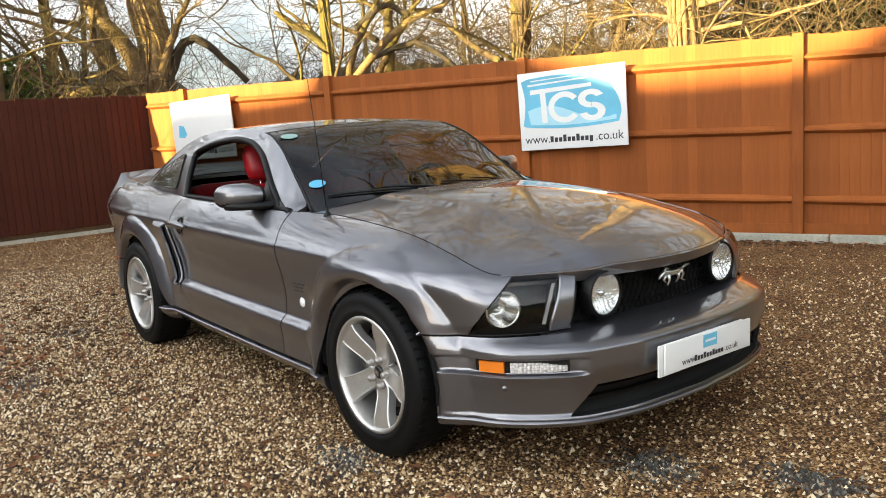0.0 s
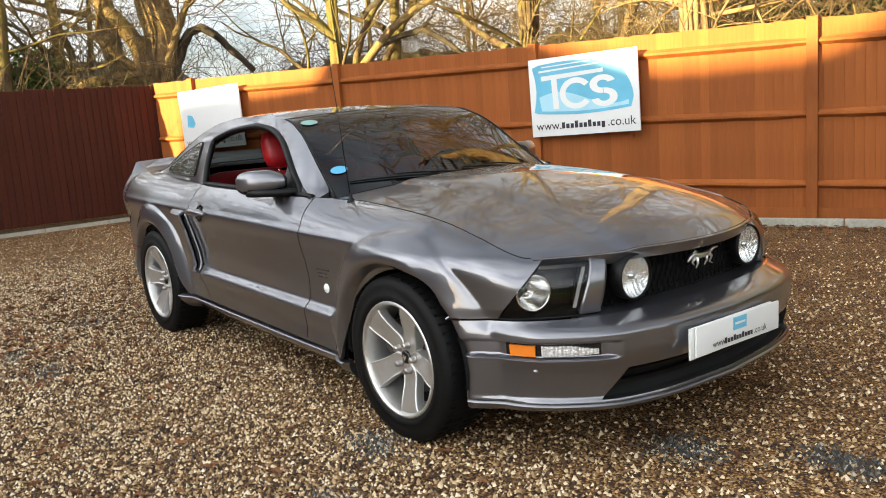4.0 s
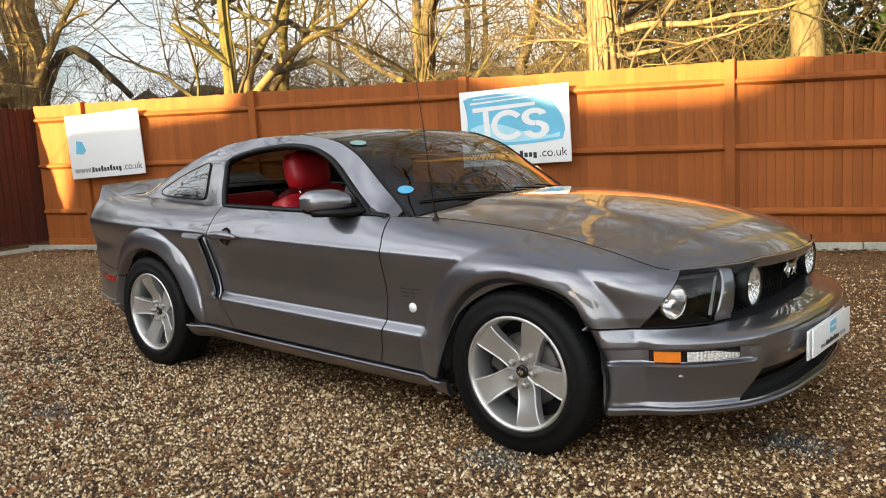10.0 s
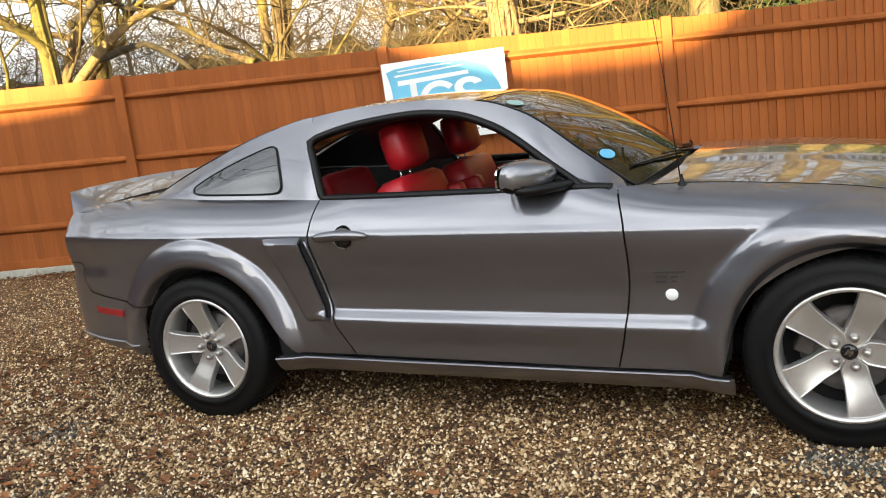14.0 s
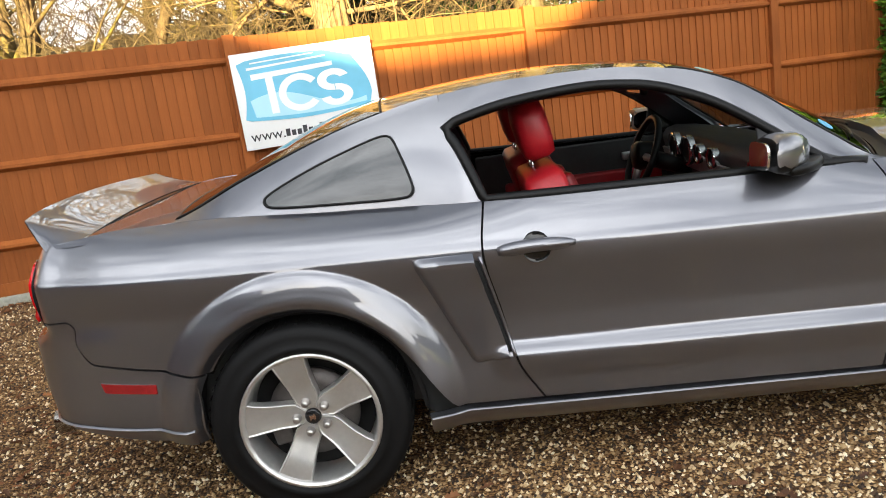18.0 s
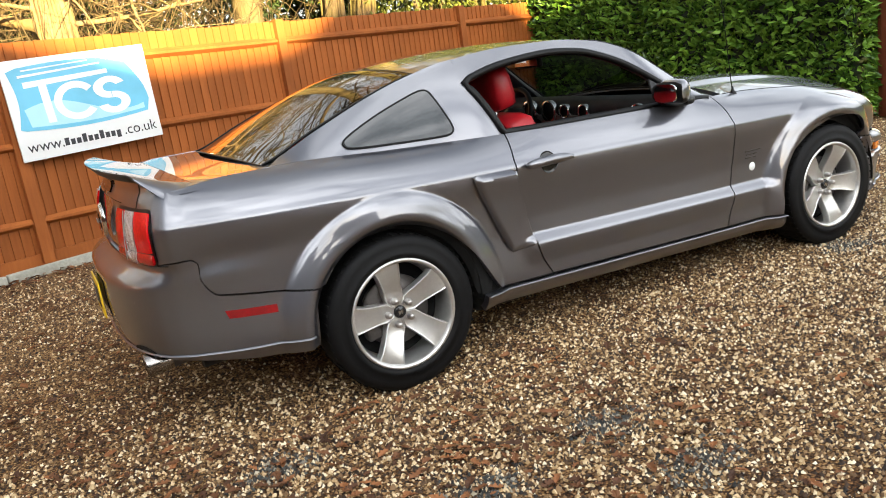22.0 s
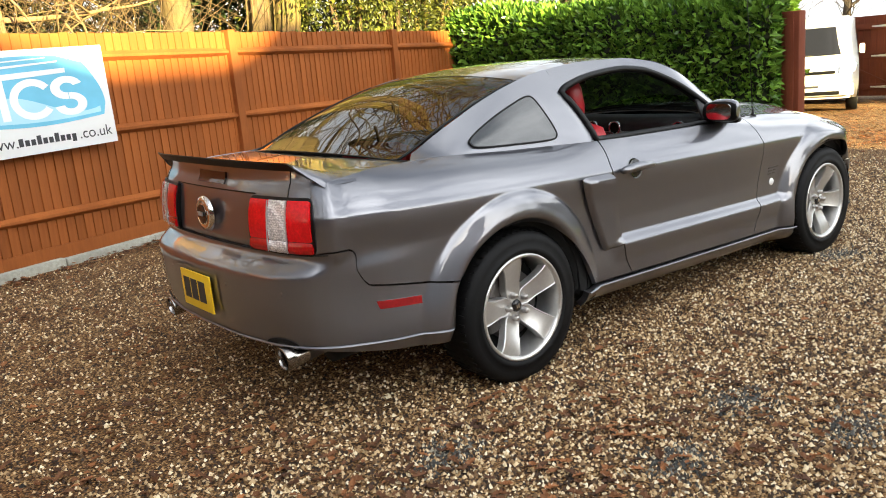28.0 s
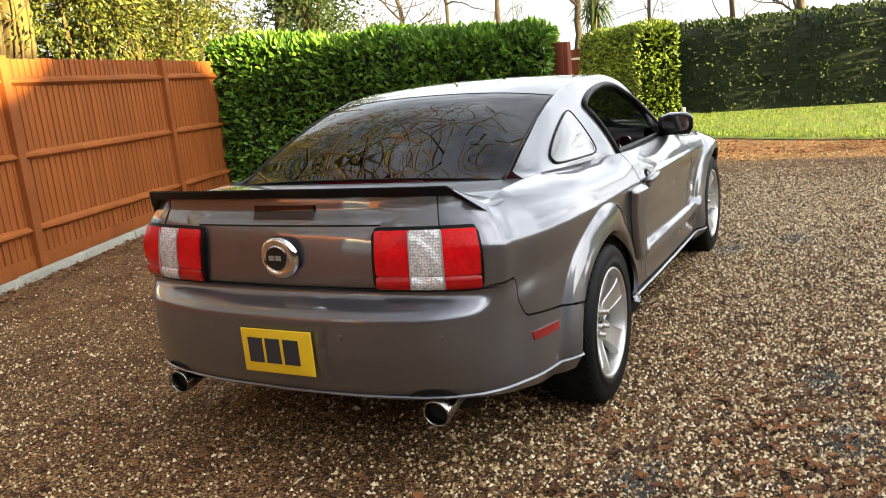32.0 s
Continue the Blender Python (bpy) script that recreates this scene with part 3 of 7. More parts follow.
def build_tree(at, r, height, seed, label, lean=(0, 0), depth=3, material=None, fork=0, spread=0.6, droop=0.05, vines=0, extra=(), first=0.35, bent=()):
    rng = random.Random(seed)
    base = Vector((at[0], at[1], place_height(at[0]) - 0.1))
    tree = thing("tree", (0, 0, 0), label, "tree", "bare trees behind the fence")
    items, n = [], 12
    top = base + Vector((lean[0], lean[1], height))
    pts, rad = [], []
    for i in range(n + 1):
        t = i / n
        pts.append(base.lerp(top, t) + Vector((rng.uniform(-1, 1), rng.uniform(-1, 1), 0)) * r * 0.35 * (t > 0))
        rad.append(r * (1.35 if i == 0 else 1.1 if i == 1 else 1) * (1 - 0.55 * t))
    trunk = tube(pts, rad, 14, caps=False)
    part("trunk", trunk, material or BARK, tree)
    for k in range(7 + fork):
        i = rng.randint(max(1, int(n * first)), n)
        a = rng.uniform(0, math.tau)
        dd = Vector((math.cos(a), math.sin(a), rng.uniform(0.1, 0.9)))
        limb(items, rng, pts[i], dd, rad[i] * rng.uniform(0.3, 0.55), height * rng.uniform(0.28, 0.5), depth, spread, droop)
    for p, d, rr, L in extra:
        limb(items, rng, Vector(p), Vector(d), rr, L, 2, spread, droop, 0.3)
    for q, rr, m in bent:
        n2 = len(q)
        fine = [Vector(q[0])]
        for a, b in zip(q, q[1:]):
            fine += [Vector(a).lerp(Vector(b), 0.5) + Vector((rng.uniform(-1, 1), rng.uniform(-1, 1), rng.uniform(-1, 1))) * rr * 0.2, Vector(b)]
        part("limb", tube(fine, [rr * (1 - 0.45 * i / (len(fine) - 1)) * rng.uniform(0.9, 1.12) for i in range(len(fine))], 10), m, tree, "bent bare limb")
    tagged(part("crown", merge(*items), material or BARK, tree), kind="stuff")
    if vines:
        vv = []
        for k in range(vines):
            a0, tw = rng.uniform(0, math.tau), rng.uniform(-2.5, 2.5)
            q = []
            for i in range(22):
                t = i / 21
                j = min(n - 1, int(t * n * 0.8))
                c = pts[j].lerp(pts[j + 1], t * n * 0.8 - j)
                rr = rad[j] * 1.03
                a = a0 + tw * t + 0.3 * math.sin(7 * t + a0)
                q.append(c + Vector((math.cos(a) * rr, math.sin(a) * rr, 0)))
            vv.append(tube(q, [rng.uniform(0.012, 0.035)] * 22, 5, caps=False))
        tagged(part("ivy", merge(*vv), material or BARK, tree, "twisted ivy stems"), kind="stuff")
    return tree


build_tree((-11.6, 2.95), 0.36, 9.5, 11, "large pale-barked tree wound with old ivy stems", (0.2, 0.1), 3, BARK_PALE, 2, 0.6, 0.05, 22, (((-11.4, 3.0, 2.4), (0.5, 0.1, 1.0), 0.10, 2.4),), 0.3,
           [([(-11.42, 3.1, 2.1), (-11.39, 3.22, 2.56), (-11.34, 3.35, 2.89), (-11.29, 3.5, 3.13), (-11.21, 3.7, 3.21), (-11.14, 3.91, 3.08), (-11.06, 4.12, 2.84), (-10.97, 4.36, 2.59), (-10.9, 4.55, 2.35)], 0.105, TWIG_DARK),
            ([(-11.68, 2.72, 2.0), (-11.69, 2.66, 2.9), (-11.81, 2.34, 3.45), (-11.94, 1.99, 3.96), (-12.03, 1.72, 4.36)], 0.17, BARK_PALE)])
build_tree((-12.1, 2.6), 0.24, 6.5, 12, "leaning ivy-covered trunk beside the large tree", (-3.0, 0.3), 3, BARK_PALE, 0, 0.6, 0.05, 14)
build_tree((-8.2, 4.8), 0.12, 7.5, 13, "slim bare tree with mossy bark", (-0.2, 0.1), 3, BARK, 3, 0.65, 0.02, 4, (((-8.2, 4.8, 2.7), (-1.0, 0.0, 0.75), 0.06, 1.5),), 0.22,
           [([(-8.2, 4.8, 2.6), (-8.24, 4.73, 2.74), (-8.34, 4.56, 2.93), (-8.48, 4.33, 3.11), (-8.59, 4.16, 3.25), (-8.64, 4.08, 3.34)], 0.065, BARK)])
build_tree((-9.6, 6.7), 0.13, 7.0, 14, "crooked bare tree with dark arching limbs", (0.9, 0.2), 3, BARK, 5, 0.7, 0.16, 0, (((-9.5, 6.7, 2.4), (1.0, 0, 0.6), 0.08, 2.6), ((-9.5, 6.7, 3.0), (-1.0, 0, 0.5), 0.07, 2.6)), 0.2,
           [([(-8.9, 5.5, 1.9), (-8.67, 5.61, 2.23), (-8.48, 5.88, 2.59), (-8.24, 6.23, 2.71), (-8.04, 6.53, 2.79), (-7.81, 6.86, 2.57), (-7.6, 7.1, 2.3)], 0.075, TWIG_DARK),
            ([(-8.7, 5.7, 3.1), (-8.48, 5.89, 3.29), (-8.38, 6.02, 3.45), (-8.27, 6.19, 3.48), (-8.16, 6.35, 3.33), (-7.99, 6.6, 3.35), (-7.73, 6.97, 3.31)], 0.07, TWIG_DARK),
            ([(-8.8, 5.5, 1.9), (-8.67, 5.61, 2.23), (-8.35, 6.07, 2.83), (-8.11, 6.42, 3.15), (-7.73, 6.98, 3.41), (-7.3, 7.3, 3.9)], 0.085, BARK_PALE),
            ([(-8.8, 5.45, 1.9), (-8.72, 5.53, 2.41), (-8.58, 5.74, 3.0), (-8.41, 5.98, 3.48), (-8.31, 6.13, 3.9), (-8.2, 6.2, 4.6)], 0.075, BARK)])
build_tree((-6.6, 7.2), 0.15, 8.0, 15, "leaning bare tree with mossy sunlit bark", (1.6, 0.2), 3, BARK, 4, 0.6, 0.08, 4, (((-6.5, 7.2, 2.3), (-1.0, 0, 0.5), 0.07, 2.6),), 0.2)
build_tree((-6.2, 7.4), 0.11, 7.0, 16, "slender bare tree growing out sideways", (-0.6, 0.4), 3, BARK, 3, 0.6, 0.05)
build_tree((-5.4, 7.9), 0.10, 7.0, 17, "slender bare tree leaning over", (2.4, 0.2), 3, BARK, 3, 0.6, 0.05)
build_tree((-2.0, 6.1), 0.20, 9.0, 18, "stout tree wrapped in pale ivy stems", (0.05, 0.0), 3, BARK_PALE, 5, 0.7, 0.12, 30, (((-1.9, 6.1, 2.5), (1.0, 0.1, 0.15), 0.05, 2.6), ((-1.9, 6.1, 2.2), (1.0, 0.1, 0.05), 0.035, 2.0), ((-2.1, 6.1, 2.4), (-1.0, 0.1, 0.3), 0.03, 1.6)), 0.25)
build_tree((0.35, 6.75), 0.21, 10.0, 19, "straight smooth pale tree trunk", (-0.1, 0.1), 3, BARK_TAN, 0, 0.6, 0.05, 0, (), 0.45)
build_tree((1.55, 7.2), 0.17, 9.0, 20, "dark trunk wound with ivy", (0.2, 0.1), 3, BARK, 0, 0.6, 0.05, 16, (), 0.4)
build_tree((2.2, 7.45), 0.22, 10.0, 21, "thick grey and brown tree trunk", (-0.1, 0.1), 3, BARK, 0, 0.6, 0.05, 14, (), 0.4)
build_tree((-11.2, 0.2), 0.12, 7.0, 22, "bare tree behind the dark fence", (-0.8, 0.3), 3, BARK, 3, 0.6, 0.05, 0, (), 0.2)
build_tree((-11.8, -0.9), 0.10, 7.0, 23, "bare leaning tree behind the dark fence", (1.2, 0.2), 3, BARK, 3, 0.6, 0.05, 0, (), 0.2)
build_tree((-13.0, 1.4), 0.14, 7.0, 24, "bare bushy tree behind the dark fence", (0.3, 0.2), 3, BARK, 4, 0.6, 0.05, 0, (), 0.2,
           [([(-12.9, 1.8, 1.7), (-12.94, 1.48, 2.31), (-13.0, 1.2, 2.75), (-13.07, 0.88, 3.22), (-13.1, 0.6, 3.6)], 0.05, BARK),
            ([(-12.88, 1.8, 1.5), (-12.88, 1.75, 2.94), (-12.91, 1.59, 3.47), (-12.92, 1.55, 4.3)], 0.075, BARK),
            ([(-12.83, 1.95, 1.5), (-12.8, 2.12, 3.25), (-12.78, 2.18, 4.3)], 0.06, BARK)])
build_tree((11.2, 10.4), 0.20, 8.0, 28, "dark trunk of an evergreen beyond the hedge", (0.5, 0.2), 2, TWIG_DARK, 0, 0.6, 0.05, 0, (), 0.4)
build_tree((7.2, 9.5), 0.22, 9.0, 25, "dark trunk above the laurel hedge", (-1.0, 0.3), 3, BARK, 3, 0.6, 0.05, 6)
build_tree((4.4, 8.6), 0.16, 9.0, 26, "ivy-hung tree behind the fence end", (-0.6, 0.2), 3, BARK, 2, 0.6, 0.05, 8)
build_tree((-3.9, 8.6), 0.12, 8.0, 27, "bare tree in the scrub behind the fence", (0.5, 0.2), 3, BARK, 3, 0.6, 0.05, 0, (), 0.25)


def build_scrub(name, count, area, height, material, label, seed, r0=0.006):
    rng = random.Random(seed)
    items = []
    x0, x1, y0, y1 = area
    for _ in range(count):
        p = Vector((rng.uniform(x0, x1), rng.uniform(y0, y1), 0))
        p.z = place_height(p.x)
        d = Vector((rng.uniform(-0.8, 0.8), rng.uniform(-0.6, 0.6), rng.uniform(0.5, 1.2))).normalized()
        L = height * rng.uniform(0.5, 1.1)
        q, n = [p], 6
        for i in range(n):
            d = (d + Vector((rng.uniform(-1, 1), rng.uniform(-1, 1), rng.uniform(-1.1, 0.7))) * 0.32).normalized()
            q.append(behind(q[-1] + d * L / n))
        r = r0 * rng.uniform(0.6, 2.0)
        items.append(tube(q, [r * (1 - 0.7 * i / n) for i in range(n + 1)], 3, caps=False))
    v, f = merge(*items)
    ob = new(name, mesh_of(name, (v, f), material))
    return tagged(ob, label, "bushes", kind="stuff")


build_scrub("brushwood", 4600, (-20, 1.0, 8.5, 14), 4.6, TWIG, "thicket of golden brown bare brushwood", 31, 0.008)
build_scrub("brushwood", 560, (-4, 0.2, 6.0, 7.8), 3.4, TWIG, "pale bare twigs tangled behind the fence", 32, 0.008)
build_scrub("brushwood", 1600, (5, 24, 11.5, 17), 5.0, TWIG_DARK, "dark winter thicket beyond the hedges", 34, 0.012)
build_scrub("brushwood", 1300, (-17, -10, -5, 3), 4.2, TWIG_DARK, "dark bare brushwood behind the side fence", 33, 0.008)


def build_bush(name, centre, radius, count, size, material, label, seed):
    rng = random.Random(seed)
    bush = thing(name, (0, 0, 0), label, "bush")
    c = Vector(centre)
    blobs = [(c + Vector((rng.uniform(-1, 1) * radius[0] * 0.6, rng.uniform(-1, 1) * radius[1] * 0.6, rng.uniform(-0.6, 1) * radius[2] * 0.6)), rng.uniform(0.3, 0.55)) for _ in range(16)]

    def spot(r):
        b, s = r.choice(blobs)
        d = Vector((r.gauss(0, 1), r.gauss(0, 1), r.gauss(0, 1))).normalized()
        return b + Vector((d.x * radius[0], d.y * radius[1], d.z * radius[2])) * s * r.uniform(0.75, 1.05), d

    tagged(part("leaves", leaves(count, spot, size, rng), material, bush, flat=True), kind="stuff")
    stems = []
    for b, s in blobs[:8]:
        stems.append(tube([Vector((c.x, c.y, place_height(c.x))), c.lerp(b, 0.5), b], [0.05, 0.03, 0.01], 5))
    tagged(part("undergrowth", merge(*stems), BARK, bush), kind="stuff")


def build_spray(count, area, label, seed, material):
    """Fine hanging twigs high in the trees."""
    r = random.Random(seed)
    items = []
    x0, x1, y0, y1, z0, z1 = area
    for _ in range(count):
        p = Vector((r.uniform(x0, x1), r.uniform(y0, y1), r.uniform(z0, z1)))
        d = Vector((r.uniform(-1, 1), r.uniform(-1, 1), r.uniform(-0.8, 0.6))).normalized()
        q = [p]
        for i in range(4):
            d = (d + Vector((r.uniform(-1, 1), r.uniform(-1, 1), r.uniform(-1.2, 0.6))) * 0.4).normalized()
            q.append(behind(q[-1] + d * r.uniform(0.15, 0.4)))
        w = r.uniform(0.003, 0.009)
        items.append(tube(q, [w, w * 0.9, w * 0.7, w * 0.5, w * 0.3], 3, caps=False))
    return tagged(new("twig_spray", mesh_of("twig_spray", merge(*items), material)), label, "twigs", kind="stuff")


def build_boughs(count, area, label, seed, material=None):
    """Crossing boughs high in the tree crowns."""
    r = random.Random(seed)
    items = []
    x0, x1, y0, y1, z0, z1 = area
    for _ in range(count):
        p = Vector((r.uniform(x0, x1), r.uniform(y0, y1), r.uniform(z0, z1)))
        d = Vector((r.uniform(-1, 1), r.uniform(-1, 1), r.uniform(-0.5, 0.8))).normalized()
        q = [p]
        for i in range(6):
            d = (d + Vector((r.uniform(-1, 1), r.uniform(-1, 1), r.uniform(-1, 1))) * 0.33).normalized()
            q.append(behind(q[-1] + d * r.uniform(0.25, 0.6)))
        w = r.uniform(0.012, 0.045)
        items.append(tube(q, [w * (1 - 0.8 * i / 6) for i in range(7)], 4, caps=False))
    return tagged(new("bough_canopy", mesh_of("bough_canopy", merge(*items), material or BARK)), label, "branches", kind="stuff")


build_boughs(420, (-15, 5, 5.2, 12, 5.0, 12.0), "tangle of high bare boughs over the fence", 38)
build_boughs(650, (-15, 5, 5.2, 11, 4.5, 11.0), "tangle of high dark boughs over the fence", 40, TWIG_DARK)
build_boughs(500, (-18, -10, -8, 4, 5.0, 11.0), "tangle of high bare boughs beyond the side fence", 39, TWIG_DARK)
build_spray(4600, (-17, -2.5, 6.5, 13, 1.8, 3.7), "fine bare twigs hanging among the trees", 35, TWIG)
build_spray(2600, (-18, -9.5, -4, 4, 2.0, 4.6), "fine dark twigs behind the side fence", 36, TWIG_DARK)
build_spray(1500, (-3, 0.6, 6.4, 10, 1.9, 4.2), "fine golden twigs behind the fence", 37, TWIG)

build_boughs(300, (-12, 7.0, 3.2, 6.8, 6.2, 12.0), "sunlit boughs reaching out high over the fence", 52)
build_boughs(90, (-12, 7.0, 3.2, 6.8, 6.2, 12.0), "dark boughs reaching out high over the fence", 53, TWIG_DARK)
build_bush("ivy_bush", (4.3, 7.9, 6.4), (1.7, 1.2, 2.6), 7000, 0.10, IVY, "ivy-clad tree crown high behind the fence end", 56)
build_bush("evergreen_bush", (-13.6, -2.4, 3.2), (1.5, 2.6, 2.8), 8000, 0.16, DARKLEAF, "dark evergreen thicket behind the side fence", 54)
build_bush("evergreen_bush", (-14.2, -7.6, 3.6), (1.6, 3.2, 3.4), 9000, 0.17, DARKLEAF, "tall dark evergreen thicket behind the side fence", 55)
build_bush("ivy_bush", (4.6, 9.0, 2.5), (2.6, 1.6, 2.0), 9000, 0.10, IVY, "sunlit yellow-green ivy thicket over old trunks", 41)
build_bush("ivy_bush", (7.5, 10.0, 2.4), (2.0, 1.5, 1.9), 6000, 0.10, IVY, "sunlit ivy thicket behind the hedge", 42)
build_bush("ivy_bush", (3.4, 7.8, 2.9), (1.5, 0.9, 1.9), 9000, 0.085, IVY, "ivy thicket climbing old trunks behind the fence", 46)
build_bush("ivy_bush", (5.7, 8.9, 3.1), (1.9, 1.1, 2.1), 8000, 0.09, IVY, "tall sunlit ivy thicket behind the fence end", 47)
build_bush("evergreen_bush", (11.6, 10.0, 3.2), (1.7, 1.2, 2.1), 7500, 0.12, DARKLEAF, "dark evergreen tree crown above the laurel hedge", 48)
# Two dark thickets added for the shaded depth behind trees and trunks.
build_bush("evergreen_bush", (-1.4, 9.6, 2.4), (2.6, 0.8, 2.2), 7000, 0.15, DARKLEAF, "dark-leaved thicket standing for the shade behind the bare trees", 49)
build_bush("evergreen_bush", (1.7, 9.4, 2.6), (2.4, 0.8, 2.4), 8000, 0.15, DARKLEAF, "dark-leaved thicket standing for the shade behind the trunks", 50)
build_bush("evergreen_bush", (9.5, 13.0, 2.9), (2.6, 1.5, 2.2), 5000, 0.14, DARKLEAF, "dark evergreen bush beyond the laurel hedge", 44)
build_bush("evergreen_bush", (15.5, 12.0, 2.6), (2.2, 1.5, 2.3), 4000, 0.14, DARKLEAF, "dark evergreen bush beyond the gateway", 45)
build_bush("laurel_bush", (-13.0, 0.75, 2.35), (0.7, 1.0, 0.75), 2600, 0.13, LAUREL, "bright green evergreen bush behind the side fence", 43)

# ---- distance ----
rng = random.Random(51)
bank = grid(lambda x, y: (x, y, place_height(x) - 0.3 + 5.6 * (1 - 0.72 * smooth(0, 9, x)) * smooth(17, 27, y) * (0.75 + 0.35 * noise.noise(Vector((x * 0.12, y * 0.15, 3))) + 0.16 * noise.noise(Vector((x * 0.9, y * 0.9, 7))) + 0.07 * noise.noise(Vector((x * 3, y * 3, 1))))), steps(-70, 60, 220), steps(16, 40, 26))
tagged(new("scrub_bank", mesh_of("scrub_bank", bank, BRUSH)), "far bank of golden brown winter scrub", "backdrop", kind="structure")
side_bank = grid(lambda x, y: (-x, y, -0.3 + 4.6 * smooth(16, 26, x) * (0.75 + 0.35 * noise.noise(Vector((x * 0.12, y * 0.15, 9))) + 0.16 * noise.noise(Vector((x * 0.9, y * 0.9, 7))))), steps(15, 45, 26), steps(-40, 16, 90))
tagged(new("scrub_bank", mesh_of("scrub_bank", side_bank, BRUSH)), "far bank of brown scrub beyond the side fence", "backdrop", kind="structure")
for i in range(16):
    x, y = rng.uniform(22, 34), -26 + i * 2.9 + rng.uniform(-1, 1)
    build_tree((x, y), rng.uniform(0.10, 0.2), rng.uniform(6, 8.5), 60 + i, "thin bare tree beyond the boundary hedge", (rng.uniform(-0.5, 0.5), rng.uniform(-0.5, 0.5)), 3 if i % 2 else 2, TWIG_DARK, 3, 0.6, 0.0, 0, (), 0.3)
for i in range(12):
    x, y = -22 + i * 3.0 + rng.uniform(-1, 1), rng.uniform(12, 17)
    build_tree((x, y), rng.uniform(0.08, 0.16), rng.uniform(5, 7), 90 + i, "thin bare tree in the scrub", (rng.uniform(-0.8, 0.8), 0), 2, BARK, 2, 0.6, 0.02, 0, (), 0.25)

# ---- unseen screen added behind the viewer, its top cut to shade the yard ----
# Height at which the screen's shade should end, along the fence.
SHADE_LINE = curve([(-40, 7.0), (-12.7, 6.0), (-12.0, 0.8), (-8.6, 0.5), (-8.45, 0.6), (-8.15, 1.72), (-6.6, 1.76), (-5.75, 1.80), (-5.35, 2.3), (-4.5, 2.6), (-3.2, 2.3), (-2.5, 2.0), (-2.05, 1.84), (-1.6, 1.70), (-1.3, 1.58), (0.0, 1.60), (0.4, 1.72), (0.85, 2.05), (1.6, 2.5), (2.8, 2.2), (3.5, 2.0), (4.2, 1.6), (4.6, 1.5), (5.0, 1.5), (5.8, 1.2), (6.05, 0.3), (6.3, -2.0), (6.8, -6.2), (60, -6.4)])
SCREEN_Y = -26.0


def screen_top(xc):
    xf = xc + SUN_SIDE * (4.9 - SCREEN_Y)
    return max(0.6, SHADE_LINE(xf) + SUN_TAN * (fence_y(min(6.0, max(-9, xf))) - SCREEN_Y))


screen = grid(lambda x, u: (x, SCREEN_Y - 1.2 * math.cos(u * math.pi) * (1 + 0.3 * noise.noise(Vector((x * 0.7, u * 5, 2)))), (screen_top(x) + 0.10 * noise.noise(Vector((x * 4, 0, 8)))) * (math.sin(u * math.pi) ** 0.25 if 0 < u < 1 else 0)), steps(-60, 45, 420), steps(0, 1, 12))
tagged(new("shade_screen", mesh_of("shade_screen", screen, HEDGECORE)), "unseen tall dark screen added to shade the yard", "hedge", kind="structure")


# ---- car materials ----
def paint_material():
    n = Nodes("grey_metallic_paint")
    w = n.coords()
    fl = n.noise(w, 900, 2)
    c = n.ramp(fl, [(0.3, (0.124, 0.125, 0.142)), (0.7, (0.166, 0.166, 0.186))])
    dust = n.ramp(n.noise(w, 3.0, 5), [(0.4, (0.35, 0.35, 0.35)), (0.7, (0.39, 0.39, 0.39))])
    return n.done(c, None, Metallic=0.88, Roughness=dust, Coat_Weight=1.0, Coat_Roughness=0.010, Coat_IOR=1.9)


PAINT = paint_material()
BLACK = plain("black_trim", (0.004, 0.004, 0.0043), 0.42, 0, 0.2, 80, 0.05, Specular_IOR_Level=0.22)
BLACKGLOSS = plain("gloss_black", (0.01, 0.01, 0.011), 0.12, 0, 0.1, 80, 0)
GRILLE = plain("grille_plastic", (0.002, 0.002, 0.0021), 0.6, 0, 0.2, 80, 0.05, Specular_IOR_Level=0.12)
# Near-black that puts the shade of gaps, recesses and undersides into the colour.
DEEP = plain("deep_shade", (0.0025, 0.0025, 0.0025), 0.9, 0, 0.1, 20, 0)
RUBBER = plain("tyre_rubber", (0.004, 0.004, 0.0043), 0.6, 0, 0.25, 50, 0.1, Specular_IOR_Level=0.18)
ALLOY = plain("alloy", (0.56, 0.55, 0.53), 0.30, 0.75, 0.08, 60, 0.02)
ALLOY_DULL = plain("dull_alloy", (0.60, 0.59, 0.57), 0.32, 0.8, 0.1, 60, 0.02)
CHROME = plain("chrome", (0.80, 0.80, 0.80), 0.06, 1.0, 0.02, 60, 0)
LUGSTEEL = plain("lug_steel", (0.42, 0.40, 0.38), 0.3, 0.9, 0.15, 50, 0.03)
TIPSTEEL = plain("tip_steel", (0.36, 0.34, 0.32), 0.2, 1.0, 0.15, 50, 0.03)
STEEL = plain("brake_steel", (0.10, 0.09, 0.085), 0.5, 0.7, 0.25, 40, 0.1)
REDLEATHER = plain("red_leather", (0.36, 0.008, 0.014), 0.42, 0, 0.15, 60, 0.15)
DARKPLASTIC = plain("dark_grey_plastic", (0.030, 0.030, 0.031), 0.55, 0, 0.2, 90, 0.15)
GREYPLASTIC = plain("silver_plastic", (0.38, 0.38, 0.38), 0.35, 0.6, 0.08, 90, 0.05)
CARPET = plain("carpet", (0.02, 0.02, 0.02), 0.95, 0, 0.3, 120, 0.3)
GLASS = glass_material("car_glass", (0.16, 0.18, 0.175), 0.088)
TINTED = glass_material("tinted_glass", (0.15, 0.17, 0.165), 0.11)
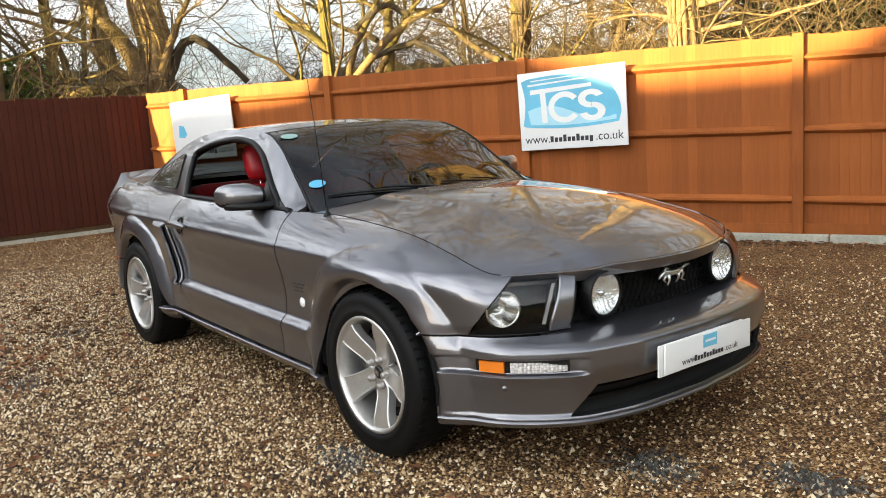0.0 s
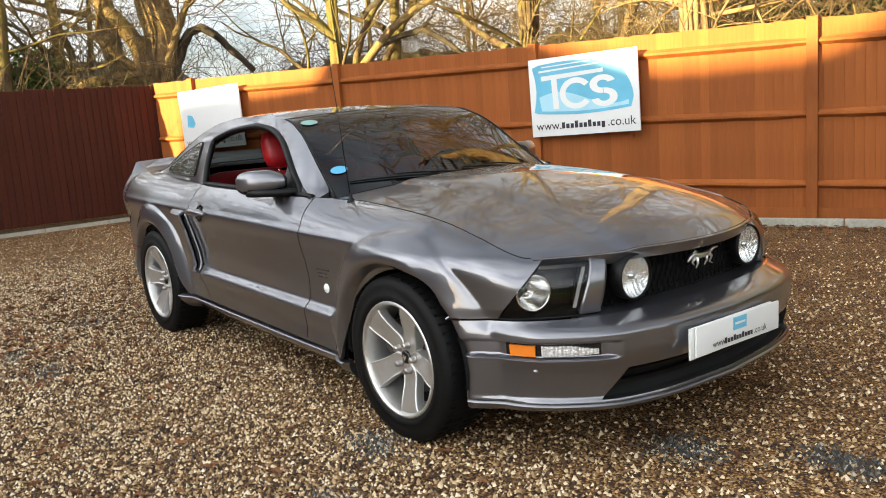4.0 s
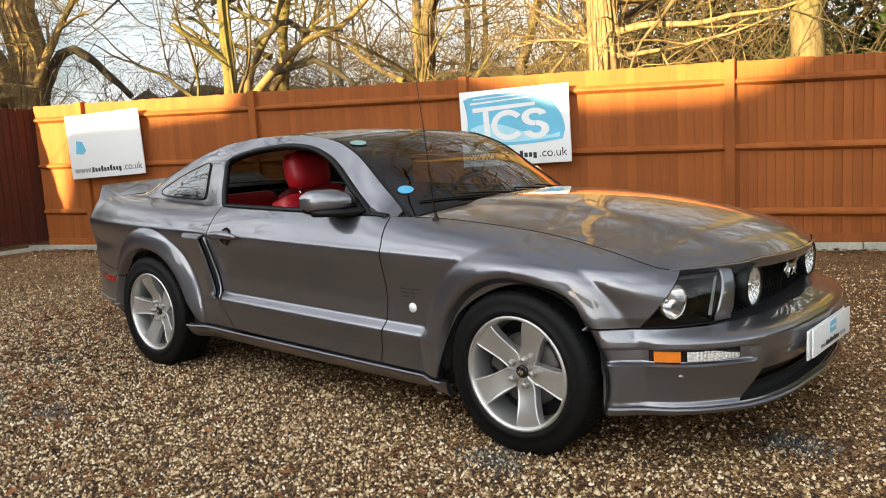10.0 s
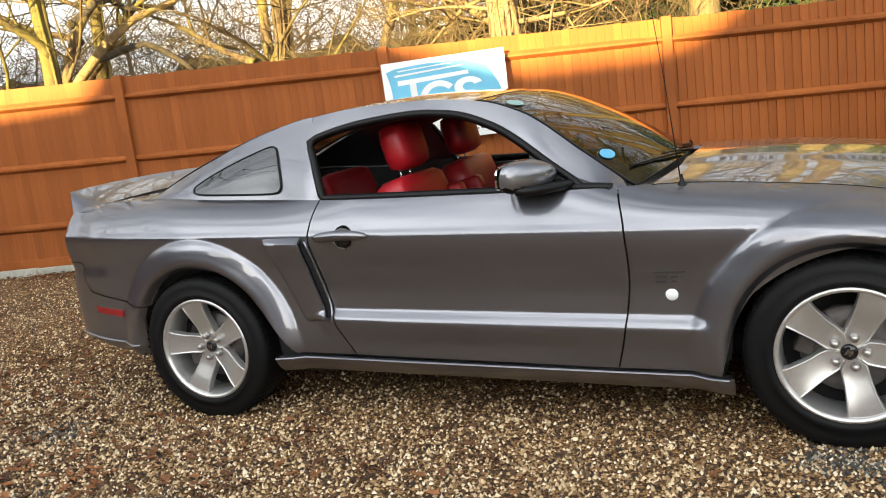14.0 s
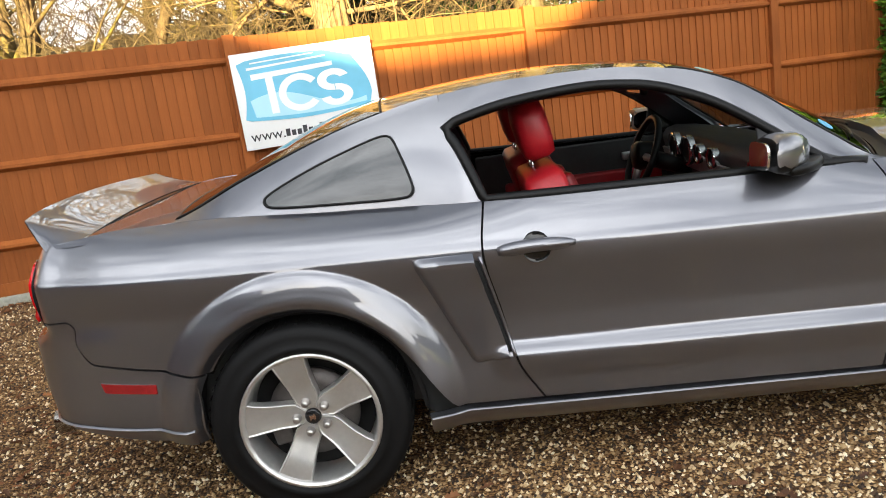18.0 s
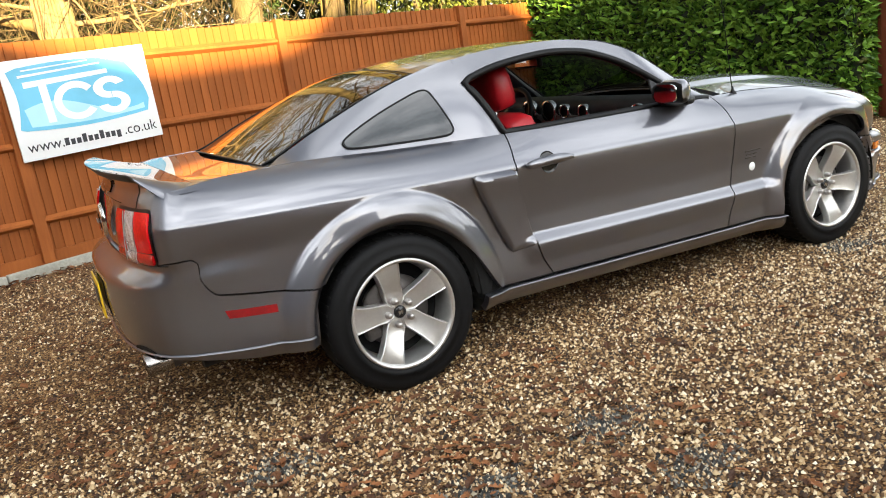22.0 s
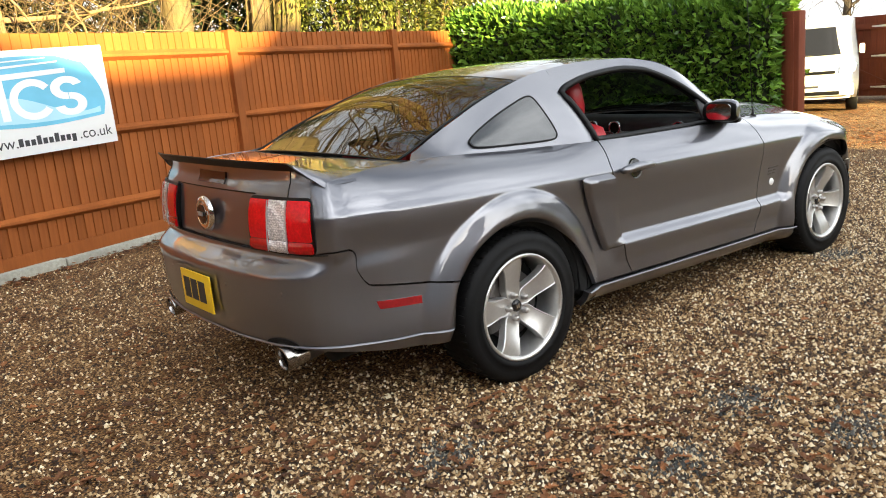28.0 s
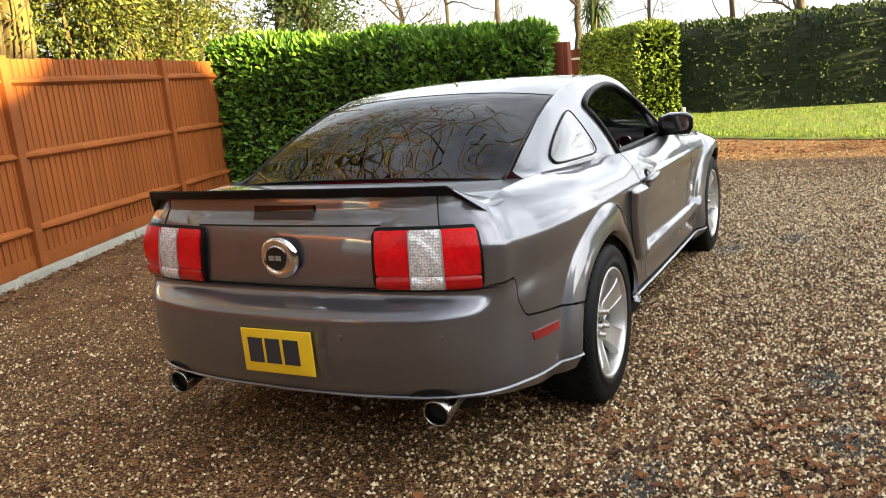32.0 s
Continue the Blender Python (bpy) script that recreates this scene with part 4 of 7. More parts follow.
CLEAR = glass_material("clear_lens", (0.92, 0.93, 0.93), 0.05)


def faceted_material():
    """Clear lens over a silvered bowl pressed into small facets."""
    n = Nodes("ribbed_clear_lens")
    w = n.coords()
    v = n.add("TexVoronoi", Scale=105.0, Randomness=0.5)
    n.link(w, v.inputs["Vector"])
    wave = n.add("TexWave", Scale=16.0, Distortion=1.5)
    n.link(w, wave.inputs["Vector"])
    c = n.ramp(v.outputs["Distance"], [(0.25, (0.95, 0.95, 0.95)), (0.75, (0.45, 0.45, 0.46))])
    return n.done(c, n.bump(v.outputs["Distance"], 0.3, 0.012, n.bump(wave.outputs["Fac"], 0.4, 0.01)), Roughness=0.2, Metallic=0.35, Coat_Weight=1.0)


RIBBED = faceted_material()
WHITELAMP = plain("bright_reflector", (0.88, 0.88, 0.86), 0.42, 0.3, 0.12, 60, 0.1)
SILVERED = plain("lamp_reflector", (0.80, 0.79, 0.77), 0.14, 0.9, 0.05, 60, 0.1)
FLUTED = plain("fluted_reflector", (0.94, 0.94, 0.93), 0.20, 0.75, 0.04, 60, 0)
SATIN = plain("satin_silver", (0.74, 0.74, 0.73), 0.28, 1.0, 0.05, 60, 0)
AMBER = plain("amber_lens", (0.80, 0.22, 0.02), 0.15, 0, 0.08, 40, 0.05, Coat_Weight=0.6)
REDLENS = plain("red_lens", (0.66, 0.006, 0.010), 0.12, 0, 0.30, 90, 0.25, Coat_Weight=0.2, Specular_IOR_Level=0.25)
REDLOW = plain("lower_red_lens", (0.42, 0.004, 0.006), 0.12, 0, 0.35, 90, 0.3, Coat_Weight=0.6, Specular_IOR_Level=0.3)
REFLECTOR = plain("deep_red_reflector", (0.24, 0.006, 0.009), 0.18, 0, 0.25, 60, 0.1, Coat_Weight=0.5)
REDDARK = plain("dark_red_lens", (0.022, 0.003, 0.004), 0.15, 0, 0.15, 40, 0.02, Coat_Weight=0.3)
YELLOW = plain("plate_yellow", (0.78, 0.50, 0.02), 0.4, 0, 0.04, 40, 0)
BLUEDISC = plain("sticker_blue", (0.10, 0.40, 0.62), 0.4, 0, 0.05, 40, 0)

CAR_AT = pose(0, 0.045, 0, 0, 0, 0.5) @ Matrix.Diagonal((1, 1.037, 1, 1))
car = thing("car", CAR_AT, "grey metallic two-door sports coupe with red leather seats, parked on gravel", "car")

# ---- body form: a plan outline walked from the tail centre (0) to the nose centre (6), and upright profiles ----
PLAN = [(0, -2.45, 0, -2.365, 0), (0.28, -2.44, 0.28, -2.357, 0.28), (0.53, -2.402, 0.53, -2.33, 0.53), (0.73, -2.318, 0.722, -2.280, 0.730), (0.79, -2.278, 0.762, -2.252, 0.778), (0.83, -2.246, 0.786, -2.218, 0.807),
        (0.9, -2.185, 0.814, -2.145, 0.817), (1.1, -2.0, 0.862, -1.975, 0.856), (1.38, -1.72, 0.886, -1.72, 0.886), (1.74, -1.36, 0.90, -1.36, 0.90),
        (2.2, -0.9, 0.90, -0.9, 0.90), (2.8, -0.3, 0.905, -0.3, 0.905), (3.4, 0.3, 0.905, 0.3, 0.905), (4.0, 0.9, 0.90, 0.9, 0.90),
        (4.46, 1.36, 0.893, 1.36, 0.893), (4.7, 1.6, 0.878, 1.6, 0.878), (4.85, 1.75, 0.858, 1.75, 0.856), (5.05, 1.95, 0.80, 1.92, 0.79),
        (5.25, 2.105, 0.69, 2.035, 0.675), (5.45, 2.225, 0.53, 2.108, 0.53), (5.7, 2.288, 0.29, 2.162, 0.29), (6.0, 2.31, 0.0, 2.185, 0.0)]
LX, LY, UX, UY = (curve([(p[0], p[k]) for p in PLAN]) for k in (1, 2, 3, 4))
CREASED = curve([(0.17, -0.060), (0.25, -0.034), (0.30, -0.030), (0.36, -0.026), (0.456, -0.008), (0.466, -0.011), (0.500, -0.037), (0.508, -0.040), (0.57, -0.040), (0.68, -0.026), (0.815, -0.003), (0.828, -0.0035), (0.858, -0.018), (0.90, -0.036), (0.97, -0.066), (1.05, -0.11)])
UNCREASED = curve([(0.17, -0.060), (0.25, -0.034), (0.36, -0.026), (0.50, -0.030), (0.68, -0.022), (0.815, -0.003), (0.828, -0.0035), (0.858, -0.018), (0.90, -0.036), (0.97, -0.066), (1.05, -0.11)])
REAR_END = curve([(0.30, -0.05), (0.36, -0.03), (0.42, -0.012), (0.55, 0.0), (0.66, -0.002), (0.72, -0.025), (0.76, -0.004), (0.95, -0.024), (1.05, -0.035), (1.09, -0.044)])
FRONT_END = curve([(0.215, -0.055), (0.236, -0.022), (0.262, -0.020), (0.275, -0.032), (0.36, -0.02), (0.45, 0.0), (0.508, -0.002), (0.516, -0.006), (0.555, -0.030), (0.60, -0.01), (0.8, -0.02)])
TOP = curve([(-2.45, 1.0), (-2.2, 1.022), (-2.0, 1.037), (-1.7, 1.037), (-1.19, 1.008), (-0.7, 0.985), (0, 0.966), (0.6, 0.952), (0.81, 0.945), (1.38, 0.895), (1.74, 0.828), (2.04, 0.768), (2.4, 0.765)])
ROUND_D = curve([(-2.4, 0.020), (-2.32, 0.026), (-2.15, 0.045), (-1.95, 0.078), (-1.7, 0.10), (-1.0, 0.085), (-0.7, 0.04), (-0.5, 0.02), (0.4, 0.02), (0.62, 0.06), (0.9, 0.13), (1.5, 0.14), (1.9, 0.09), (2.1, 0.05)])
WHEEL_X, WHEEL_Z = 1.36, 0.335
ARCH = 0.382
FLARE = curve([(0.378, 0.010), (0.390, 0.026), (0.405, 0.044), (0.42, 0.048), (0.46, 0.036), (0.498, 0.019), (0.506, 0.014), (0.524, 0.001), (0.532, 0.0)])
REAR_SHELF = curve([(0.655, 0.0), (0.672, 0.05), (0.738, 0.95), (0.752, 1.0)])
FRONT_SHELF = curve([(0.506, 0.0), (0.520, 0.06), (0.568, 0.95), (0.585, 1.0)])


def rake(x):
    """The body lines sink towards the nose."""
    return -0.03 * (x + 0.25)


def body(s, z, lift=0.0):
    """A point of the body's outside, on the side of positive y."""
    k = REAR_SHELF(z) if s < 3 else FRONT_SHELF(z)
    x, y = LX(s) * (1 - k) + UX(s) * k, LY(s) * (1 - k) + UY(s) * k
    e = 0.02
    tx, ty = LX(s + e) - LX(s - e), LY(s + e) - LY(s - e)
    if s < 0.02 or s > 5.98:
        tx, ty = 0.0, (1.0 if s < 3 else -1.0)
    q = math.hypot(tx, ty)
    nx, ny = -ty / q, tx / q
    ws = smooth(0.60, 0.92, s) * (1 - smooth(4.75, 5.2, s))
    cx = smooth(-0.74, -0.66, x) * (1 - smooth(0.82, 0.94, x))
    zr = z - rake(x)
    o = ws * (CREASED(zr) * cx + UNCREASED(zr) * (1 - cx)) + (1 - ws) * (REAR_END(z) if s < 3 else FRONT_END(z))
    zt, h = TOP(x), 0.13
    if z > zt - h:
        o -= ROUND_D(x) * min(1.25, ((z - zt + h) / h) ** 2.6)
    for w in (-WHEEL_X, WHEEL_X):
        r = math.hypot(x - w, z - WHEEL_Z)
        if r < 0.6 and z > 0.15:
            o += FLARE(r) * ws
    if s > 4.8:
        o -= 0.026 * smooth(0.420, 0.430, z) * (1 - smooth(0.474, 0.486, z)) * smooth(4.80, 4.90, s) * (1 - smooth(5.385, 5.43, s))
    if s < 1.5:
        o -= 0.45 * max(0.0, 0.372 - 0.032 * smooth(0.70, 1.35, s) - z)
    o += lift
    return (x + nx * o, y + ny * o, z)


def arch_z(x, w):
    return WHEEL_Z + math.sqrt(max(0.0, ARCH ** 2 - (x - w) ** 2))


def columns(a, b, n, extra=()):
    s = set(round(q, 4) for q in steps(a, b, n))
    s |= {round(q, 4) for q in extra if a < q < b}
    out = sorted(s)
    return [q for i, q in enumerate(out) if i == 0 or q - out[i - 1] > 0.002]


ARCH_S = [w + 3.1 + ARCH * math.cos(radians(a)) for w in (-WHEEL_X, WHEEL_X) for a in range(0, 181, 5)]


def panel(s0, s1, low, high, n=30, rows=40, left=None, right=None, lift=0.0, extra=True):
    """A body panel over the plan walk; left and right are edges as functions of z."""
    us = columns(s0, s1, n, ARCH_S if extra else ())
    vs = steps(0, 1, rows)

    def at(s, v):
        z = low(s) + (high(s) - low(s)) * v
        if left or right:
            a, b = (left(z) if left else s0), (right(z) if right else s1)
            k = (s - s0) / (s1 - s0)
            z += (high(a + (b - a) * k) - high(s)) * v
            a, b = (left(z) if left else s0), (right(z) if right else s1)
            s = a + (b - a) * k
        return body(s, z, lift)

    return flip(grid(at, us, vs))


def both(name, vf, material, label="", parent=None, **more):
    """A part on each side of the car; vf is given for positive y."""
    a = part(name, mirrored(vf), material, parent or car, label, **more)
    b = part(name, vf, material, parent or car, label, **more)
    return a, b


def whole(name, vf, material, label="", **more):
    """A part that runs across the middle, welded there."""
    v, f = merge(vf, mirrored(vf))
    n, at, keep, to = len(vf[0]), {}, [], []
    for i, p in enumerate(v):
        key = (round(p[0], 4), round(p[2], 4)) if abs(p[1]) < 1e-4 else i
        if key not in at:
            at[key] = len(keep)
            keep.append(p)
        to.append(at[key])
    return part(name, (keep, [tuple(to[i] for i in q) for q in f]), material, car, label, **more)


DOOR_REAR = curve([(0.27, 2.56), (0.30, 2.54), (0.45, 2.46), (0.64, 2.42), (0.84, 2.385), (1.0, 2.41)])
DOOR_FRONT = curve([(0.27, 3.67), (0.44, 3.71), (0.66, 3.735), (0.80, 3.73), (0.95, 3.70)])

curve_seam = curve([(0.80, 0.757), (0.880, 0.757), (0.900, 0.746), (0.978, 0.618), (0.998, 0.602), (1.03, 0.596), (1.40, 0.540), (1.5, 0.53)])
GAP = 0.0035
topz = lambda s: TOP(LX(s))
door_low = lambda s: 0.296 + rake(LX(s))
quarter_low = lambda s: curve_seam(s) + GAP if s < 1.42 else max(door_low(s), arch_z(s - 3.1, -WHEEL_X)) if s < 2.135 else door_low(s)
quarter = panel(0.80, 2.4, quarter_low, topz, 170, 96, right=lambda z: DOOR_REAR(z) - GAP)
both("quarter_panel", quarter, PAINT, solid=0.02)
rear_low = lambda s: 0.366 - 0.076 * smooth(0.66, 1.30, s) if s < 1.375 else max(0.290, arch_z(s - 3.1, -WHEEL_X))
rear_high = lambda s: (0.745 + 0.012 * smooth(0.70, 0.80, s) if s < 0.80 else curve_seam(s)) - GAP
whole("rear_bumper", panel(0, 1.415, rear_low, rear_high, 90, 50), PAINT, solid=0.02)
door_panel = panel(2.4, 3.7, door_low, topz, 60, 110, left=lambda z: DOOR_REAR(z) + GAP, right=lambda z: DOOR_FRONT(z) - GAP, extra=False)
doors = both("door", door_panel, PAINT, solid=0.02)
fender_low = lambda s: door_low(s) if s < 4.077 else max(door_low(s), arch_z(s - 3.1, WHEEL_X)) if s < 4.755 else max(0.556 + GAP, arch_z(s - 3.1, WHEEL_X) if s < 4.83 else 0)
lamp_left = lambda z: 4.983 + 1.05 * (min(z, 0.765) - 0.556)
fender = panel(3.7, 5.0, fender_low, topz, 130, 96, left=lambda z: DOOR_FRONT(z) + GAP, right=lambda z: lamp_left(z) - 0.008 if z > 0.556 else 4.975)
both("front_wing", fender, PAINT, solid=0.02)
front_low = lambda s: 0.220 if s > 4.83 else max(0.220, arch_z(s - 3.1, WHEEL_X))


def front_bumper():
    """The nose skin with the low air intake cut out of it."""
    us, rows = columns(4.77, 6.0, 100, ARCH_S + [5.43]), 72
    height = lambda s, v: front_low(s) + (0.556 - GAP - front_low(s)) * v
    at = lambda s, v: (s + 0.95 * (height(s, v) - 0.345) * max(0.0, 1 - abs(s - 5.43) / 0.25), height(s, v))
    v, f = grid(lambda s, q: at(s, q), us, steps(0, 1, rows))
    keep = []
    for q in f:
        s, z = us[min(i // (rows + 1) for i in q)], sum(v[i][1] for i in q) / 4
        if not (s > 5.428 and 0.264 < z < 0.378):
            keep.append(q)
    return flip(([body(*p) for p in v], keep))


whole("front_bumper", front_bumper(), PAINT, solid=0.02)
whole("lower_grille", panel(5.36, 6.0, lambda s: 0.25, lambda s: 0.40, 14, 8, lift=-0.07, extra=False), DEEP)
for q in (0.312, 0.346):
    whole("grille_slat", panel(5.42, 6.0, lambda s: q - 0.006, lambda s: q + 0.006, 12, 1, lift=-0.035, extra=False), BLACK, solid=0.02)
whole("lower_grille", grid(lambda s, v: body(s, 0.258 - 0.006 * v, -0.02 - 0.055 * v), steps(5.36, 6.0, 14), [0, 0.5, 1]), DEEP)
sill = flipgrid(lambda s, v: body(s, 0.282 + rake(LX(s)) - 0.078 * (1 - v), 0.010 - 0.045 * (1 - v) ** 1.6), steps(2.145, 4.085, 40), steps(0, 1, 10))
both("side_sill", sill, PAINT, solid=0.03)
both("sill_trim", flipgrid(lambda s, v: body(s, 0.276 + rake(LX(s)) + 0.009 * v, 0.012 + 0.006 * math.sin(v * math.pi)), steps(2.15, 4.07, 30), steps(0, 1, 4)), PAINT, solid=0.006)
both("rear_bumper_strip", flipgrid(lambda s, v: body(s, 0.374 - 0.032 * smooth(0.70, 1.35, s) + 0.011 * v, 0.003 + 0.008 * math.sin(v * math.pi)), steps(0.0, 1.345, 50), steps(0, 1, 4)), PAINT, solid=0.006)
both("front_bumper_strip", flipgrid(lambda s, v: body(s, 0.242 + 0.013 * v, 0.004 + 0.008 * math.sin(v * math.pi)), steps(4.86, 6.0, 36), steps(0, 1, 4)), PAINT, solid=0.006)
# near-black sheets added behind the panels, so that the gaps look shaded
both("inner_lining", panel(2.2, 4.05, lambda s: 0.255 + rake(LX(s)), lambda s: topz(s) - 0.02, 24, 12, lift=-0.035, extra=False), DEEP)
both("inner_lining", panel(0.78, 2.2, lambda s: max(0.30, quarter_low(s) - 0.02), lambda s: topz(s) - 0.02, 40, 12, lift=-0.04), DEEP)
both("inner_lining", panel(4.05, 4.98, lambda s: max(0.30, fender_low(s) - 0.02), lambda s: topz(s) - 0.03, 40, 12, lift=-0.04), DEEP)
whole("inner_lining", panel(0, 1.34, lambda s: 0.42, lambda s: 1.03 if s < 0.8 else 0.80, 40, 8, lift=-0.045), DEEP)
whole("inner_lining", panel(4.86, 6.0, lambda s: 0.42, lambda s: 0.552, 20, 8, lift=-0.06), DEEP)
# wheel wells and underside, coloured as full shade
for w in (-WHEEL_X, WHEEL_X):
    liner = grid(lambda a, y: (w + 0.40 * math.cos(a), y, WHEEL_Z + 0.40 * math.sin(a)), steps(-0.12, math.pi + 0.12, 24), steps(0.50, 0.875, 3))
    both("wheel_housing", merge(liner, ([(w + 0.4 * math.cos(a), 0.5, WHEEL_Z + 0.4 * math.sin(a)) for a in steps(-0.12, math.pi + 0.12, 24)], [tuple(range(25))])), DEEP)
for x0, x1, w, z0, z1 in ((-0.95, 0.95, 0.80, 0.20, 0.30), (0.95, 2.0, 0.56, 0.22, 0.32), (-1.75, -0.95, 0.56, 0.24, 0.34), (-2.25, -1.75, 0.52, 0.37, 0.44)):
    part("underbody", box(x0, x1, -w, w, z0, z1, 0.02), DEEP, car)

# ---- upper body ----
RAIL_Y = curve([(-1.8, 0.64), (-1.53, 0.625), (-1.24, 0.605), (-0.82, 0.585), (-0.4, 0.58), (0.02, 0.588), (0.2, 0.615), (0.45, 0.665), (0.66, 0.71)])
RAIL_Z = curve([(-1.8, 1.028), (-1.74, 1.045), (-1.53, 1.135), (-1.24, 1.238), (-1.06, 1.29), (-0.82, 1.338), (-0.52, 1.362), (-0.24, 1.358), (0.02, 1.325), (0.2, 1.262), (0.45, 1.085), (0.66, 0.93)])
DLO_TOP = curve([(-0.80, 1.222), (-0.74, 1.25), (-0.52, 1.29), (-0.29, 1.303), (-0.12, 1.288), (0.08, 1.222), (0.40, 1.005), (0.54, 0.915), (0.66, 0.905)])
PILLAR = curve([(0.95, -0.675), (1.0, -0.69), (1.15, -0.745), (1.24, -0.785), (1.36, -0.80)])


def base_y(x):
    b = body(x + 3.1, TOP(x) - 0.001)[1]
    return b + (0.775 - b) * smooth(-0.80, -0.62, x) * (1 - smooth(0.45, 0.66, x))


def cabin(x, z):
    """A point of the cabin's side."""
    z0, z1 = TOP(x), RAIL_Z(x)
    v = min(1.0, max(0.0, (z - z0) / max(0.02, z1 - z0)))
    b, r = base_y(x), RAIL_Y(x)
    return (x, b + (r - b) * v + 0.07 * v * (1 - v) * smooth(0.03, 0.25, z1 - z0), z)


pillar_c = flipgrid(lambda u, v: (lambda z: cabin(-1.79 + (PILLAR(z) + 1.79) * u, z))(TOP(-1.79 + 1.11 * u) + (RAIL_Z(-1.79 + 1.11 * u - 0.10 * v * u) - TOP(-1.79 + 1.11 * u)) * v), steps(0, 1, 36), steps(0, 1, 24))
both("rear_pillar", pillar_c, PAINT, solid=0.02)
rail_strip = flipgrid(lambda u, v: (lambda x: cabin(x, DLO_TOP(x) + (RAIL_Z(x) - DLO_TOP(x)) * v))(-0.795 + 1.45 * u), steps(0, 1, 60), steps(0, 1, 8))
both("roof_rail", rail_strip, PAINT, solid=0.03)


def across(xr, w, xc, zc):
    """Across the car at rail place xr; w from -1 to 1."""
    k = 1 - w * w
    yr, zr = RAIL_Y(xr), RAIL_Z(xr)
    return (xr + (xc - xr) * k, w * yr, zr + (zc - zr) * (1 - abs(w) ** 2.4))


CENTRE_X = curve([(-1.8, -1.84), (-1.0, -1.03), (-0.4, -0.4), (0.0, 0.05), (0.3, 0.42), (0.66, 0.80)])
CENTRE_Z = curve([(-1.8, 1.045), (-1.0, 1.345), (-0.4, 1.388), (0.0, 1.352), (0.3, 1.215), (0.66, 0.985)])
W = steps(-1, 1, 24)
part("windscreen", grid(lambda x, w: across(x, w, CENTRE_X(x), CENTRE_Z(x)), steps(0.005, 0.645, 24), W), GLASS, car, "clear laminated windscreen")
part("roof_panel", grid(lambda x, w: across(x, w, CENTRE_X(x), CENTRE_Z(x)), steps(-0.995, -0.005, 30), W), PAINT, car, solid=0.02)
part("rear_window", grid(lambda x, w: across(x, w, CENTRE_X(x), CENTRE_Z(x)), steps(-1.765, -1.005, 26), W), TINTED, car, "dark tinted sloping rear window")
for x in (0.0, 0.648, -1.0, -1.768):
    part("glass_seal", tube([Vector(across(x, w, CENTRE_X(x), CENTRE_Z(x))) - Vector((0, 0, 0.002)) for w in W], 0.0045, 6), BLACK, car)
for x0, x1 in ((0.005, 0.645), (-1.765, -1.005)):
    both("glass_seal", tube([Vector(across(x, 0.985, CENTRE_X(x), CENTRE_Z(x))) for x in steps(x0, x1, 16)], 0.006, 6), BLACK)
# side window surround, belt seal and quarter window
dlo = [Vector(cabin(x, DLO_TOP(x))) for x in steps(-0.785, 0.56, 40)]
dlo += [Vector(cabin(x, TOP(x) + 0.002)) for x in steps(0.57, -0.68, 24)]
dlo += [Vector(cabin(PILLAR(z), z)) for z in steps(1.0, 1.2, 8)]
both("window_frame", tube(dlo, 0.018, 8, closed=True), BLACK, "black rubber window surround")
both("belt_ledge", grid(lambda x, v: tuple(Vector(body(x + 3.1, TOP(x) - 0.001)).lerp(Vector((x, base_y(x) - 0.03, TOP(x) + 0.002)), v)), steps(-0.70, 0.62, 24), [0, 0.5, 1]), BLACK)
QW = [(-1.415, 1.085), (-1.425, 1.062), (-1.40, 1.043), (-1.15, 1.03), (-0.955, 1.022), (-0.925, 1.035), (-0.922, 1.065), (-0.965, 1.195), (-0.98, 1.222), (-1.01, 1.226), (-1.07, 1.212), (-1.25, 1.155)]

for _ in range(2):
    QW = [(a[0] * k + b[0] * (1 - k), a[1] * k + b[1] * (1 - k)) for a, b in zip(QW, QW[1:] + QW[:1]) for k in (0.75, 0.25)]


def quarter_glass(grow, lift):
    c = Vector((-1.12, 1.11))
    ring = [c + (Vector(q) - c) * grow for q in QW]
    pts = [Vector(cabin(p.x, p.y)) + Vector((0, 0.9, 0.4)) * lift for p in ring]
    rows = []
    for t in (1.0, 0.85, 0.55, 0.2):
        rows += [Vector(cabin(c.x + (p.x - c.x) * t, c.y + (p.y - c.y) * t)) + Vector((0, 0.9, 0.4)) * lift for p in ring]
    n = len(ring)
    f = [(k * n + i, (k + 1) * n + i, (k + 1) * n + (i + 1) % n, k * n + (i + 1) % n) for k in range(3) for i in range(n)]
    return (rows, f + [tuple(reversed(range(3 * n, 4 * n)))]), pts


both("quarter_window_frame", quarter_glass(1.045, 0.002)[0], BLACK)
both("quarter_window", quarter_glass(1.005, 0.006)[0], plain("quarter_glass", (0.015, 0.018, 0.018), 0.02, 0, 0.05, 30, 0, Coat_Weight=1.0, Coat_IOR=1.6), "dark glossy rear quarter window")
both("quarter_window_seal", tube(quarter_glass(1.03, 0.005)[1], 0.0045, 6, closed=True), BLACK)

# ---- bonnet and boot ----
HOOD_ZC = curve([(0.80, 0.998), (1.1, 0.992), (1.4, 0.972), (1.7, 0.93), (1.95, 0.872), (2.1, 0.822), (2.2, 0.775)])


